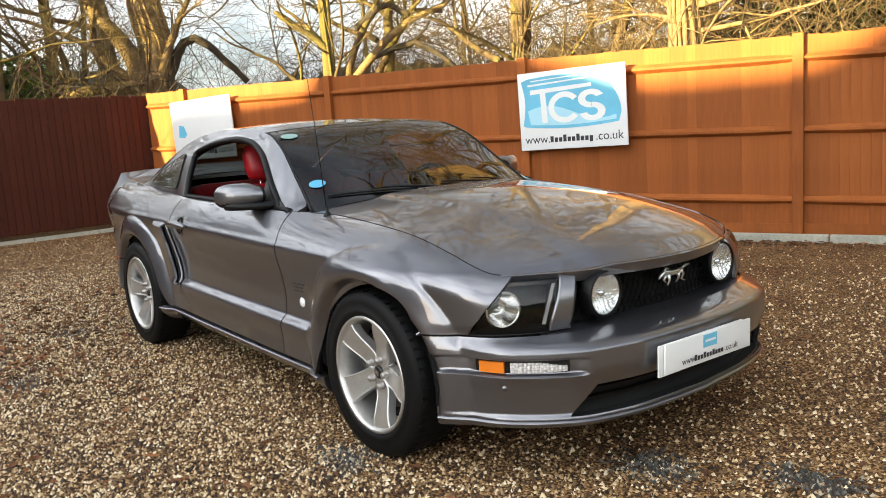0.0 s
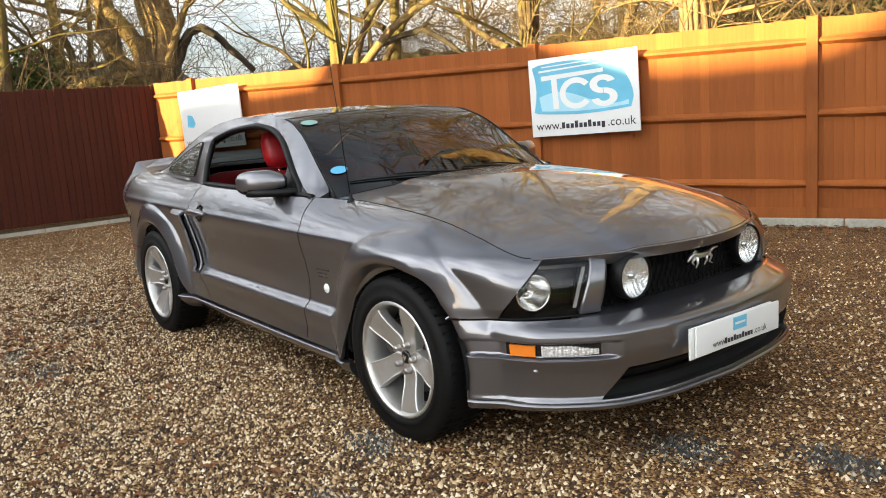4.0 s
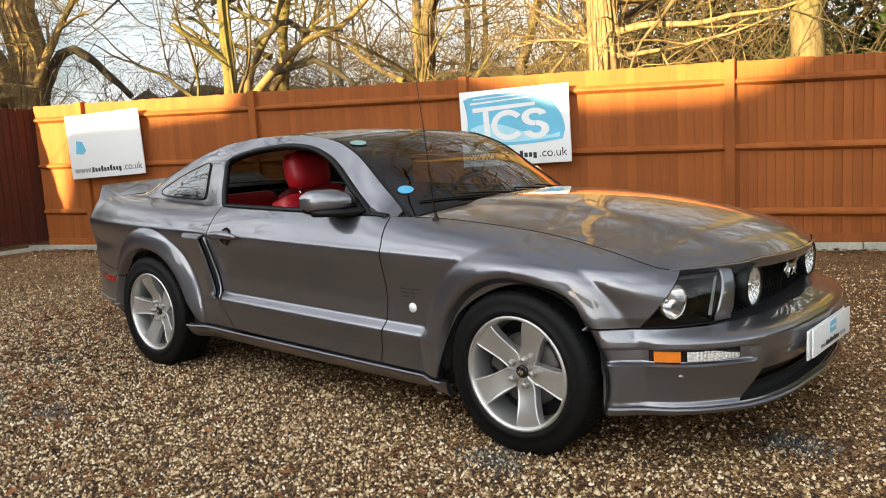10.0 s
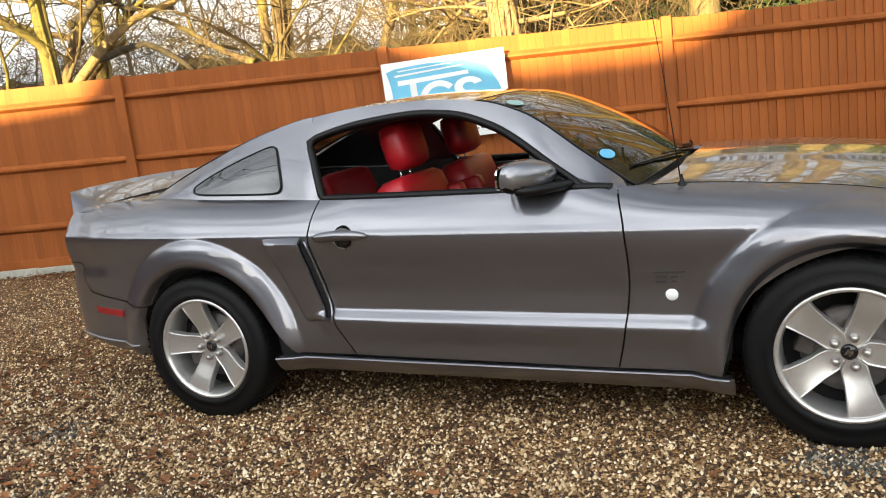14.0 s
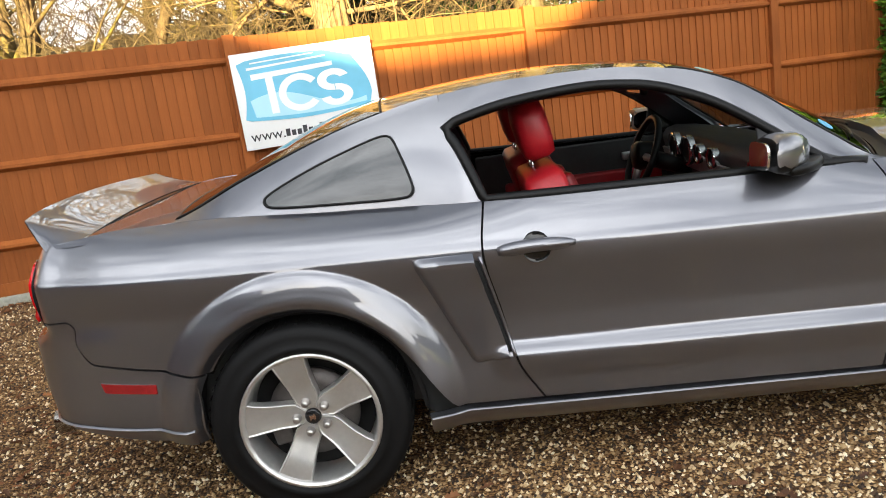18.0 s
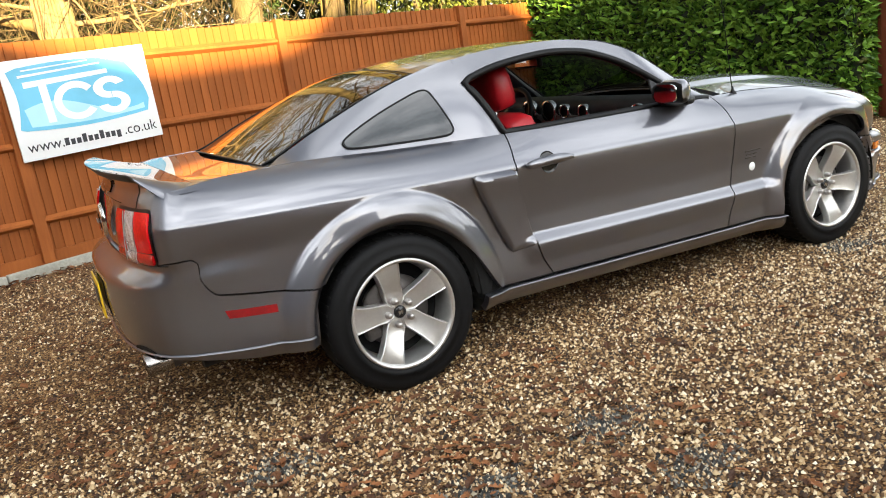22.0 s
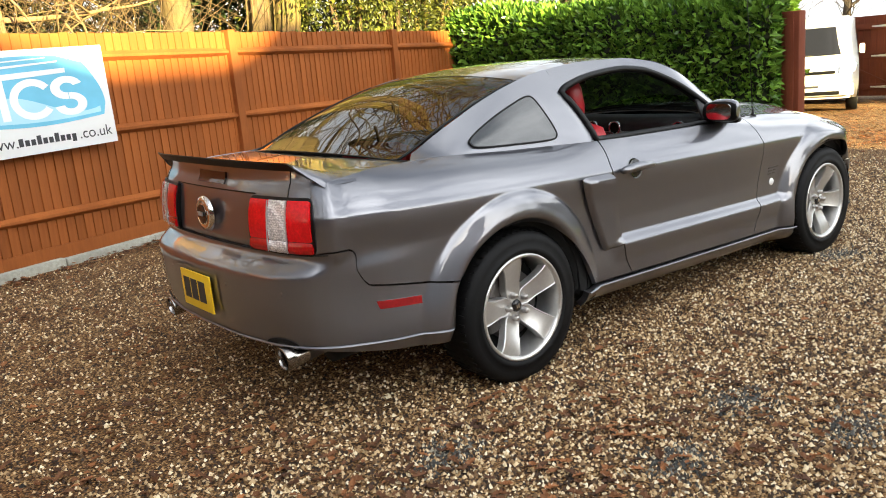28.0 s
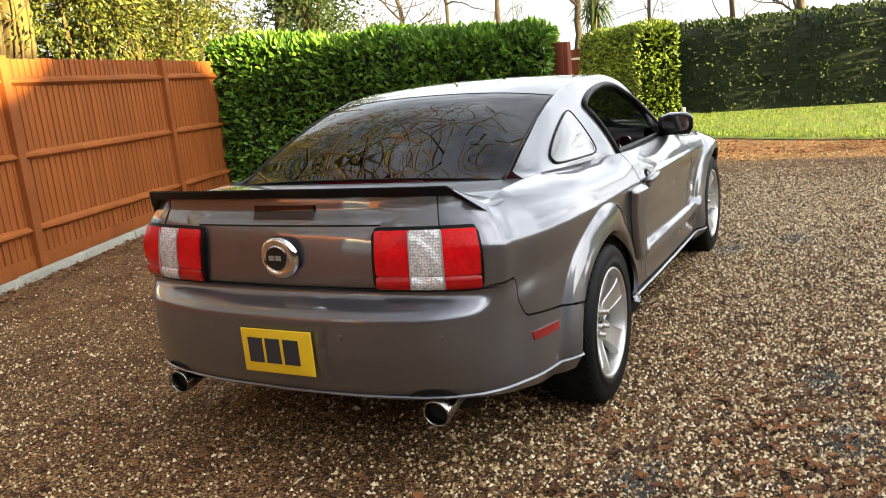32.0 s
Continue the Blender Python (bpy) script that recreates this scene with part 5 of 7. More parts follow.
def hood(u, w):
    """u from the screen (0) to the nose (1)."""
    xe = 0.72 + (2.03 - 0.72) * u
    e = Vector(body(xe + 3.1, TOP(xe) - 0.002))
    e.y -= 0.006
    xc = 0.84 + (2.205 - 0.84) * u
    k = 1 - w * w
    crown = (1 - abs(w) ** 2.2)
    bulge = 0.014 * smooth(0.62, 0.50, abs(w)) * (1 - 0.3 * u)
    nose = 0.03 * smooth(0.90, 1.0, u) ** 2
    return (e.x + (xc - e.x) * k, w * e.y, e.z + (HOOD_ZC(xc) - e.z) * crown + bulge * 1.0 - nose * k * 0.4)


part("bonnet", grid(hood, steps(0, 1, 40), steps(-1, 1, 48)), PAINT, car, "wide flat bonnet", solid=0.03)
both("bonnet_gap", tube([Vector(hood(u, 1.0)) + Vector((0, 0.004, 0.0)) for u in steps(0, 1, 40)], 0.0026, 6), DEEP)
part("bonnet_lip", grid(lambda w, v: (lambda p: (p[0] - 0.02 * v + 0.006, p[1], p[2] - 0.04 * v))(hood(1.0, w)), steps(-1, 1, 40), steps(0, 1, 4)), PAINT, car, solid=0.01)
part("scuttle", grid(lambda u, w: tuple(Vector(across(0.66, w, CENTRE_X(0.66) + 0.02, CENTRE_Z(0.66) - 0.012)).lerp(Vector(hood(0.03, w)) - Vector((0, 0, 0.02)), u)), steps(0, 1, 3), steps(-0.98, 0.98, 20)), BLACK, car, "black plastic scuttle")


def deck(u, w):
    xe = -1.74 - 0.47 * u
    e = Vector(body(xe + 3.1 if xe > -2.0 else 0.9 + (xe + 2.19) * 0.2 / 0.19, TOP(xe) - 0.002))
    xc = -1.84 - 0.455 * u
    k = 1 - w * w
    return (e.x + (xc - e.x) * k, w * (e.y - 0.004), e.z + (1.045 - 0.018 * u - e.z) * (1 - abs(w) ** 2.4))


part("boot_lid", flipgrid(deck, steps(0, 1, 16), steps(-1, 1, 36)), PAINT, car, solid=0.02)
tail_top = lambda s: 1.072 - 0.048 * smooth(0.66, 0.8, s)
whole("boot_face", panel(0, 0.405, lambda s: 0.976, tail_top, 12, 10), PAINT, solid=0.02)
whole("boot_panel", panel(0, 0.405, lambda s: 0.752, lambda s: 0.972, 12, 16, lift=-0.012), PAINT, "flush panel between the tail lights", solid=0.02)
both("tail_surround", panel(0.405, 0.80, lambda s: 0.748 + 0.012 * smooth(0.70, 0.80, s), tail_top, 20, 24), PAINT, solid=0.02)
# spoiler: a wing with turned-down ends
def spoiler_section(a):
    xt, zt = -2.378 + 0.115 * a ** 2.4, 1.117 - 0.016 * a ** 2
    xf, zf = -2.085 + 0.025 * a ** 2, 1.046 - 0.020 * a ** 2
    out = [(xf, zf - 0.02), (xf, zf)]
    out += [(xf + (xt - xf) * t, zf + (zt - zf) * (0.60 * t + 0.40 * t * t)) for t in (0.2, 0.4, 0.6, 0.8, 0.97)]
    return out + [(xt, zt), (xt + 0.003, zt - 0.004), (xt + 0.03, zt - 0.036), (xt + 0.11, zt - 0.048)]


def shoulder(x, drop):
    s = x + 3.1 if x > -2.0 else 0.9 + (x + 2.19) * 0.2 / 0.19
    return Vector(body(s, TOP(x) - drop, 0.002))


SPOILER_END = 0.885


def spoiler_ring(w):
    """Full section over the lid, folding down to the shoulder of the wing at either end."""
    a = min(abs(w), SPOILER_END)
    k = (abs(w) - a) / (1 - SPOILER_END)
    ring = [Vector((x, 0.735 * a, z)) for x, z in spoiler_section(a)]
    if k > 0:
        for i, u in enumerate((0, 0, 0.2, 0.4, 0.6, 0.8, 0.97, 1.0, 1.0, 0.98, 0.6)):
            ring[i] = ring[i].lerp(shoulder(-2.12 - 0.155 * u, 0.014 - 0.014 * u if 0 < i < 8 else 0.022 - 0.006 * (i > 7)), k)
    return [Vector((p.x, math.copysign(p.y, w), p.z)) for p in ring]


part("spoiler_gap", tube([spoiler_ring(w)[1] + Vector((0.002, 0, -0.003)) for w in steps(-SPOILER_END, SPOILER_END, 40)], 0.003, 6), DEEP, car)
rings = [spoiler_ring(w) for w in steps(-1, -SPOILER_END, 6) + steps(-SPOILER_END, SPOILER_END, 48)[1:-1] + steps(SPOILER_END, 1, 6)]
nr = len(rings[0])
sv = [p for r in rings for p in r]
sf = [(i * nr + k, i * nr + (k + 1) % nr, i * nr + nr + (k + 1) % nr, i * nr + nr + k) for i in range(60) for k in range(nr)]
part("spoiler", (sv, [tuple(reversed(q)) for q in sf] + [tuple(range(nr)), tuple(reversed(range(60 * nr, 61 * nr)))]), PAINT, car, "body-coloured ducktail boot spoiler").modifiers.new("crisp", "EDGE_SPLIT").split_angle = radians(35)
both("spoiler_edge", grid(lambda w, v: tuple(spoiler_ring(w)[8].lerp(spoiler_ring(w)[9], v) + Vector((-0.0035, 0, -0.001))), steps(0, SPOILER_END, 30) + [0.92, 0.96], [0, 0.5, 1]), BLACK, "black trailing edge under the spoiler lip", solid=0.003)
part("brake_lamp", flipgrid(lambda y, z: (lambda p: (p[0] - 0.009, y, z))(body(abs(y), z)), steps(-0.135, 0.125, 10), steps(0.998, 1.046, 4)), REDDARK, car, "dark red high brake lamp", solid=0.008)


# ---- wheels ----
def build_wheel():
    wheel = part("wheel", lathe([(0.244, -0.100), (0.241, -0.108), (0.230, -0.107), (0.224, -0.094), (0.216, -0.05), (0.212, 0.06), (0.235, 0.09)], 48), ALLOY_DULL, car, "silver five-spoke alloy wheel")
    wheel.matrix_basis = pose(WHEEL_X, -0.80, WHEEL_Z)
    part("tyre", lathe([(0.238, -0.098), (0.252, -0.110), (0.270, -0.113), (0.272, -0.110), (0.300, -0.113), (0.325, -0.106), (0.341, -0.090), (0.345, -0.06), (0.345, 0.06), (0.340, 0.09), (0.32, 0.108), (0.25, 0.108), (0.238, 0.09)], 56), RUBBER, wheel, "black road tyre")
    tread = []
    for k in range(56):
        a = k * math.tau / 56
        c, s = math.cos(a), math.sin(a)
        for y in (-0.078, -0.03, 0.03, 0.078):
            w = 0.013
            v = [((0.347 if e else 0.343) * math.cos(a + d), y + q, (0.347 if e else 0.343) * math.sin(a + d)) for d in (-w, w) for q in (-0.018, 0.018) for e in (0, 1)]
            tread.append((v, [(0, 1, 3, 2), (4, 6, 7, 5), (1, 5, 7, 3), (0, 4, 5, 1), (2, 3, 7, 6)]))
    tagged(part("tread", merge(*tread), RUBBER, wheel, flat=True), kind="stuff")

    def face(r):
        return -0.056 - 0.038 * smooth(0.06, 0.21, r)

    for k in range(5):
        a = math.pi / 2 + k * math.tau / 5
        c, s = math.cos(a), math.sin(a)
        rows = []
        rs = [0.028, 0.06, 0.085, 0.11, 0.15, 0.19, 0.222, 0.230]
        hw = [0.022, 0.043, 0.045, 0.045, 0.049, 0.055, 0.062, 0.064]
        for r, h in zip(rs, hw):
            y = face(r)
            for o, dy in ((-h, 0.040), (-h, 0.005), (-h + 0.004, -0.001), (-h + 0.008, 0.003), (h - 0.008, 0.003), (h - 0.004, -0.001), (h, 0.005), (h, 0.040)):
                rows.append((r * c - o * s, y + dy, r * s + o * c))
        f = [(i * 8 + j, i * 8 + j + 1, (i + 1) * 8 + j + 1, (i + 1) * 8 + j) for i in range(7) for j in range(7)]
        part("spoke", (rows, f), ALLOY, wheel, "broad flat alloy spoke", bevel=0.002)
        b = a + 0.12
        part("lug_nut", lathe([(0.0, -0.020), (0.010, -0.020), (0.0135, -0.015), (0.0135, 0.0), (0.017, 0.004)], 10, (0.055 * math.cos(b), -0.060, 0.055 * math.sin(b))), LUGSTEEL, wheel)
    part("hub", lathe([(0.0, -0.052), (0.062, -0.052), (0.072, -0.048), (0.080, -0.026)], 32), ALLOY, wheel)
    part("centre_cap", lathe([(0.0, -0.064), (0.022, -0.063), (0.027, -0.060), (0.029, -0.050)], 24), BLACKGLOSS, wheel, "black centre cap")
    part("cap_emblem", slab([(-0.012, -0.012), (-0.002, -0.004), (0.004, -0.014), (0.012, -0.002), (0.008, 0.012), (0.0, 0.004), (-0.010, 0.010)], lambda a, b, c: (a, -0.0660 + c, b), 0.002), CHROME, wheel, flat=True)
    part("brake_disc", lathe([(0.06, -0.012), (0.07, -0.018), (0.155, -0.018), (0.158, -0.006), (0.155, 0.01), (0.06, 0.01)], 40), STEEL, wheel)
    part("caliper", box(-0.165, -0.10, -0.035, 0.03, -0.075, 0.075, 0.012), STEEL, wheel)
    # black disc added for the shade behind the spokes
    part("backing", lathe([(0.0, 0.03), (0.205, 0.03), (0.212, 0.02)], 32), DEEP, wheel)
    return wheel


wheel = build_wheel()
wheel.matrix_basis = pose(WHEEL_X, -0.80, WHEEL_Z, 0, 24, 0)
copy_thing(wheel, pose(-WHEEL_X, -0.80, WHEEL_Z, 0, -12, 0))
copy_thing(wheel, pose(WHEEL_X, 0.80, WHEEL_Z, 0, 15, 180))
copy_thing(wheel, pose(-WHEEL_X, 0.80, WHEEL_Z, 0, 50, 180))

# ---- front end ----
lamp_right = lambda z: 5.345 + 0.45 * (z - 0.56)
lamp = dict(left=lambda z: lamp_left(z), right=lamp_right, extra=False)
housing = panel(4.99, 5.40, lambda s: 0.562, lambda s: 0.742, 16, 8, lift=-0.15, **lamp)
for ob, sgn in zip(both("headlight", housing, BLACK, "dark-cased headlight under a clear lens"), (-1, 1)):
    vf = panel(4.99, 5.40, lambda s: 0.562, lambda s: 0.742, 16, 8, lift=-0.004, **lamp)
    part("lens", vf if sgn > 0 else mirrored(vf), CLEAR, ob)
    walls = []
    for z in (0.562, 0.742):
        walls.append(grid(lambda s, d: body(s, z, -0.004 - 0.146 * d), steps(lamp_left(z), lamp_right(z), 14), [0, 1]))
    for e in (lamp_left, lamp_right):
        walls.append(grid(lambda z, d: body(e(z), z, -0.004 - 0.146 * d), steps(0.562, 0.742, 8), [0, 1]))
    wv = merge(*walls)
    part("case", wv if sgn > 0 else mirrored(wv), BLACK, ob)
    c = Vector(body(5.120, 0.646, -0.068))
    bowl = moved(lathe([(0.060, 0.030), (0.064, 0.034), (0.068, 0.030), (0.067, 0.024), (0.062, 0.014), (0.052, -0.012), (0.034, -0.034), (0.014, -0.042), (0.013, -0.004), (0.0, 0.0)], 40), Matrix.Translation(c) @ Euler((0, 0, radians(-72))).to_matrix().to_4x4())
    part("reflector", bowl if sgn > 0 else mirrored(bowl), SILVERED, ob, "round silvered reflector")
    strip = [body(s, z, -0.02) for z in (0.585, 0.725) for s in (lamp_right(z) - 0.03, lamp_right(z) - 0.012)]
    sv = (strip, [(0, 1, 3, 2)])
    part("marker_strip", sv if sgn > 0 else mirrored(sv), GREYPLASTIC, ob, solid=0.004)
    both_gap = tube([Vector(body(s, 0.560, 0.001)) for s in steps(lamp_left(0.56), lamp_right(0.56), 12)], 0.004, 5)
    part("seal", both_gap if sgn > 0 else mirrored(both_gap), BLACK, ob)
both("nose_panel", panel(5.36, 5.50, lambda s: 0.562, lambda s: 0.757, 8, 12, left=lambda z: lamp_right(z) + 0.006, right=lambda z: 5.455 + 0.30 * (z - 0.56), extra=False), PAINT, solid=0.03, crisp=False)
whole("bumper_shelf", grid(lambda s, v: tuple(Vector(body(s, 0.552, 0.0)).lerp(Vector(body(s, 0.564, -0.07)), v)), steps(5.30, 6.0, 20), [0, 0.5, 1]), PAINT)
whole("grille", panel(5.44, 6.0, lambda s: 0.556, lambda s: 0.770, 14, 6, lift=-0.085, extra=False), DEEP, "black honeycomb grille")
cells = []
for i in range(-17, 18):
    for j in range(6):
        y, z = i * 0.030 + (0.015 if j % 2 else 0), 0.578 + j * 0.028
        if abs(y) > 0.50:
            continue
        s = 6.0 - 0.3 * abs(y) / 0.29 if abs(y) < 0.29 else 5.7 - 0.25 * (abs(y) - 0.29) / 0.24
        p = body(s, z, -0.055)
        ring = [Vector((p[0], y + 0.0165 * math.cos(a), z + 0.0165 * math.sin(a))) for a in (math.pi / 6 + k * math.pi / 3 for k in range(6))]
        cells.append(tube(ring, 0.0028, 4, closed=True))
tagged(part("grille_mesh", merge(*cells), GRILLE, car, "black plastic honeycomb"), kind="stuff")
for y in (-0.362, 0.362):
    fog = part("driving_lamp", moved(lathe([(0.086, -0.05), (0.088, -0.002), (0.085, 0.006), (0.080, 0.007), (0.078, 0.002), (0.078, -0.03)], 36), pose(2.128, y, 0.664, 0, 0, -90)), BLACK, car, "round driving lamp in the grille")
    def bowl(r, a):
        b, c = 0.078 * r * math.cos(a), 0.078 * r * math.sin(a)
        stripe = abs((b / 0.0095 + (0.5 if c > 0 else 0)) % 2 - 1)
        return (2.126 - 0.022 * (1 - r * r) - 0.007 * stripe * min(1.0, 6 * (1 - r)), y + b, 0.664 + c)
    part("reflector", grid(bowl, steps(0.12, 1, 12), steps(0, math.tau, 96)), FLUTED, fog, "bright fluted reflector", flat=True)
    part("bulb_cap", moved(lathe([(0.0, 0.0), (0.012, -0.002), (0.014, -0.03)], 16), pose(2.120, y, 0.664, 0, 0, -90)), CHROME, fog)
    part("lens", moved(flip(lathe([(0.0, 0.016), (0.04, 0.013), (0.080, 0.004)], 30)), pose(2.128, y, 0.664, 0, 0, -90)), CLEAR, fog)
EMBLEM = [([(-0.082, 0.000), (-0.068, 0.012), (-0.050, 0.020), (-0.020, 0.012), (0.015, 0.012), (0.045, 0.018)], [0.003, 0.008, 0.010, 0.012, 0.012, 0.008]),
          ([(0.042, 0.018), (0.065, 0.026), (0.090, 0.026)], [0.005, 0.006, 0.002]), ([(0.035, 0.012), (0.055, -0.002), (0.042, -0.020), (0.060, -0.028)], [0.009, 0.005, 0.004, 0.002]),
          ([(0.022, 0.008), (0.028, -0.010), (0.012, -0.026)], [0.009, 0.005, 0.002]), ([(-0.030, 0.008), (-0.024, -0.014), (-0.036, -0.030)], [0.009, 0.005, 0.002]),
          ([(-0.044, 0.008), (-0.056, -0.008), (-0.044, -0.018)], [0.008, 0.004, 0.002]), ([(-0.055, 0.022), (-0.042, 0.032), (-0.022, 0.026)], [0.004, 0.006, 0.002])]
part("grille_emblem", merge(*[tube([(2.158, a * 1.12, 0.672 + b * 1.12) for a, b in q], r, 8) for q, r in EMBLEM]), SATIN, car, "polished silver grille emblem")
part("plate_holder", moved(box(-0.262, 0.262, -0.004, 0.004, -0.058, 0.058, 0.002), pose(2.316, -0.050, 0.420, 0, 1.0, 90)), PLASTIC_WHITE, car, "white plate backing")
plate = part("front_plate", moved(box(-0.268, 0.268, -0.004, 0.004, -0.056, 0.056, 0.002), pose(2.330, -0.026, 0.424, 0, 1.5, 90)), PLASTIC_WHITE, car, "white dealer plate with a small blue mark and dark lettering bars")
PM = pose(2.3352, -0.026, 0.424, 0, 1.5, 90)
part("emblem", moved(box(-0.045, 0.040, -0.0012, 0.0, 0.0, 0.048), PM), SIGN_BLUE, plate, flat=True)
part("emblem_stroke", moved(box(-0.034, 0.030, -0.0024, -0.0012, 0.020, 0.028), PM), PLASTIC_WHITE, plate, flat=True)
for body_text, a in (("www.", -0.176), (".co.uk", 0.089)):
    ob = new("lettering", text_mesh(body_text, 0.036, INK, "lettering"))
    ob.parent = plate
    ob.matrix_basis = PM @ pose(a, -0.0016, -0.039, 90, 0, 0)
for k in range(10):
    part("lettering_bar", moved(box(-0.099 + 0.0185 * k, -0.086 + 0.0185 * k, -0.0014, 0.0, -0.039, -0.023 + (0.006 if k in (0, 3, 6) else 0)), PM), INK, plate, flat=True)
for sgn in (-1, 1):
    def fb(s, z, lift):
        p = body(s, z, lift)
        return (p[0], sgn * p[1], p[2])
    mk = lambda a, b, z0, z1, lift: grid(lambda s, z: fb(s, z, lift), steps(a, b, 12), steps(z0, z1, 4)) if sgn < 0 else flipgrid(lambda s, z: fb(s, z, lift), steps(a, b, 12), steps(z0, z1, 4))
    lampb = part("bumper_lamp", mk(4.995, 5.36, 0.432, 0.474, 0.002), BLACKGLOSS, car, "slim indicator and sidelight in the bumper", solid=0.006)
    part("indicator", mk(5.015, 5.12, 0.433, 0.473, 0.012), AMBER, lampb, "amber indicator", solid=0.010, bevel=0.003)
    point = lambda s: 0.016 * smooth(5.24, 5.35, s)
    clear = grid(lambda s, v: fb(s, 0.434 + point(s) * 0.3 + (0.038 - point(s) * 1.2) * v, 0.012), steps(5.145, 5.35, 14), steps(0, 1, 4))
    part("sidelight", clear if sgn < 0 else flip(clear), RIBBED, lampb, "clear sidelight lens", solid=0.008)
    part("parking_sensor", moved(lathe([(0, 0.004), (0.010, 0.003), (0.011, 0.0)], 12), Matrix.Translation(fb(5.12, 0.378, 0.0)) @ Euler((0, 0, radians(-50 if sgn > 0 else -130))).to_matrix().to_4x4()), PAINT, car)

# ---- sides ----
for sgn in (-1, 1):
    def sb(s, z, lift=0.0):
        p = body(s, z, lift)
        return Vector((p[0], sgn * p[1], p[2]))
    order = (lambda vf: flip(vf)) if sgn > 0 else (lambda vf: vf)
    door = doors[0] if sgn < 0 else doors[1]
    # door pull: dished cup and a bar over it
    cup = []
    n = 20
    for k, (r, d) in enumerate(((1.0, 0.002), (0.93, -0.001), (0.6, 0.0), (0.0, 0.0))):
        cup += [sb(2.558 + 0.047 * r * math.cos(a), 0.833 + 0.050 * r * math.sin(a), 0.003 + d) for a in (i * math.tau / n for i in range(n))]
    cf = [(k * n + i, k * n + (i + 1) % n, (k + 1) * n + (i + 1) % n, (k + 1) * n + i) for k in range(3) for i in range(n)]
    part("handle_cup", (cup, cf), BLACKGLOSS, door, "dark dished cup behind the handle")
    bar = [sb(s, 0.838 + 0.008 * math.sin((s - 2.43) / 0.25 * math.pi), 0.018 + 0.012 * math.sin((s - 2.43) / 0.25 * math.pi)) for s in steps(2.432, 2.682, 14)]
    part("door_handle", tube(bar, [0.014, 0.019, 0.021, 0.022, 0.0225, 0.0225, 0.0225, 0.0225, 0.0225, 0.022, 0.0215, 0.020, 0.018, 0.014, 0.009], 10), PAINT, door, "body-coloured bar handle")
    # side scoop: a raised blister open at its front edge
    def blister(t, v):
        top = (2.155 + 0.195 * t, 0.838 - 0.006 * t)
        low = (2.318 + 0.115 * t, 0.470 + 0.008 * t)
        s, z = top[0] + (low[0] - top[0]) * v, top[1] + (low[1] - top[1]) * v
        edge = smooth(0, 0.05, v) * smooth(1, 0.96, v)
        return sb(s, z, 0.002 + 0.030 * smooth(0.0, 0.12, t) * (0.65 + 0.35 * t) * edge)
    bl = grid(blister, steps(0, 1, 40), steps(0, 1, 60))
    part("side_scoop", order(bl), PAINT, car, "body-coloured dummy air scoop", solid=0.012)
    slot = grid(lambda d, v: (lambda p, q: p.lerp(q, d))(blister(1.0, v) - Vector((0.004, sgn * 0.014, 0)), sb(2.385 + 0.065 * v, 0.812 - 0.33 * v, 0.002)), [0, 0.5, 1], steps(0.03, 0.97, 12))
    part("scoop_opening", order(slot), DEEP, car)
    part("scoop_lip", tube([sb(2.372 + 0.078 * v, 0.826 - 0.352 * v, 0.008) for v in steps(0, 1, 12)], 0.007, 6), PAINT, car)
    # badges on the wing
    part("wing_badge", moved(lathe([(0.0, 0.006), (0.018, 0.005), (0.023, 0.0)], 24), Matrix.Translation(sb(3.882, 0.552, 0.001)) @ Euler((0, 0, 0 if sgn > 0 else math.pi)).to_matrix().to_4x4()), PLASTIC_WHITE, car, "small round white badge")
    for z, a, b in ((0.640, 3.825, 3.935), (0.622, 3.83, 3.87), (0.622, 3.885, 3.91), (0.604, 3.83, 3.865), (0.604, 3.885, 3.905)):
        part("badge_bar", order(grid(lambda s, q: sb(s, q, 0.003), [a, (a + b) / 2, b], [z - 0.003, z + 0.003])), DARKPLASTIC, car, solid=0.004, flat=True)
    part("side_reflector", order(grid(lambda s, v: sb(s + 0.012 * (1 - v) * (s < 1.03), 0.500 + 0.033 * v - 0.09 * (s - 1.015), 0.004), steps(1.015, 1.225, 10), [0, 0.5, 1])), REFLECTOR, car, "red side reflector", solid=0.008)
    # mirror
    mir = []
    for t in steps(0, 1, 14):
        y = 0.795 + 0.188 * t
        end = math.sqrt(max(0.0, 1 - max(0.0, (t - 0.55) / 0.45) ** 2.4))
        sc = (0.75 + 0.25 * smooth(0, 0.3, t)) * (0.45 + 0.55 * end)
        rear, front = 0.192 + 0.012 * t, 0.375 - 0.11 * t ** 1.8 - 0.035 * (1 - end)
        for k in range(22):
            a = k * math.tau / 22
            u = math.cos(a)
            dx = (rear + front) / 2 + (front - rear) / 2 * abs(u) ** 0.6 * math.copysign(1, u)
            dz = math.copysign(abs(math.sin(a)) ** 0.6, math.sin(a)) * (0.066 if math.sin(a) > 0 else 0.058) * (1 - 0.30 * max(0.0, u))
            mir.append(Vector((dx, sgn * y, 1.026 + dz * sc)))
    mf = [(i * 22 + k, i * 22 + (k + 1) % 22, i * 22 + 22 + (k + 1) % 22, i * 22 + 22 + k) for i in range(14) for k in range(22)]
    mf = mf + [tuple(range(14 * 22, 15 * 22))]
    lower = [q for q in mf if sum(mir[i].z for i in q) / len(q) <= 0.996 or sum(mir[i].x for i in q) / len(q) < 0.213 or sum(abs(mir[i].y) for i in q) / len(q) < 0.815]
    upper = [q for q in mf if q not in lower]
    mirror = part("door_mirror", (mir, lower), BLACK, car, "door mirror with a body-coloured cap")
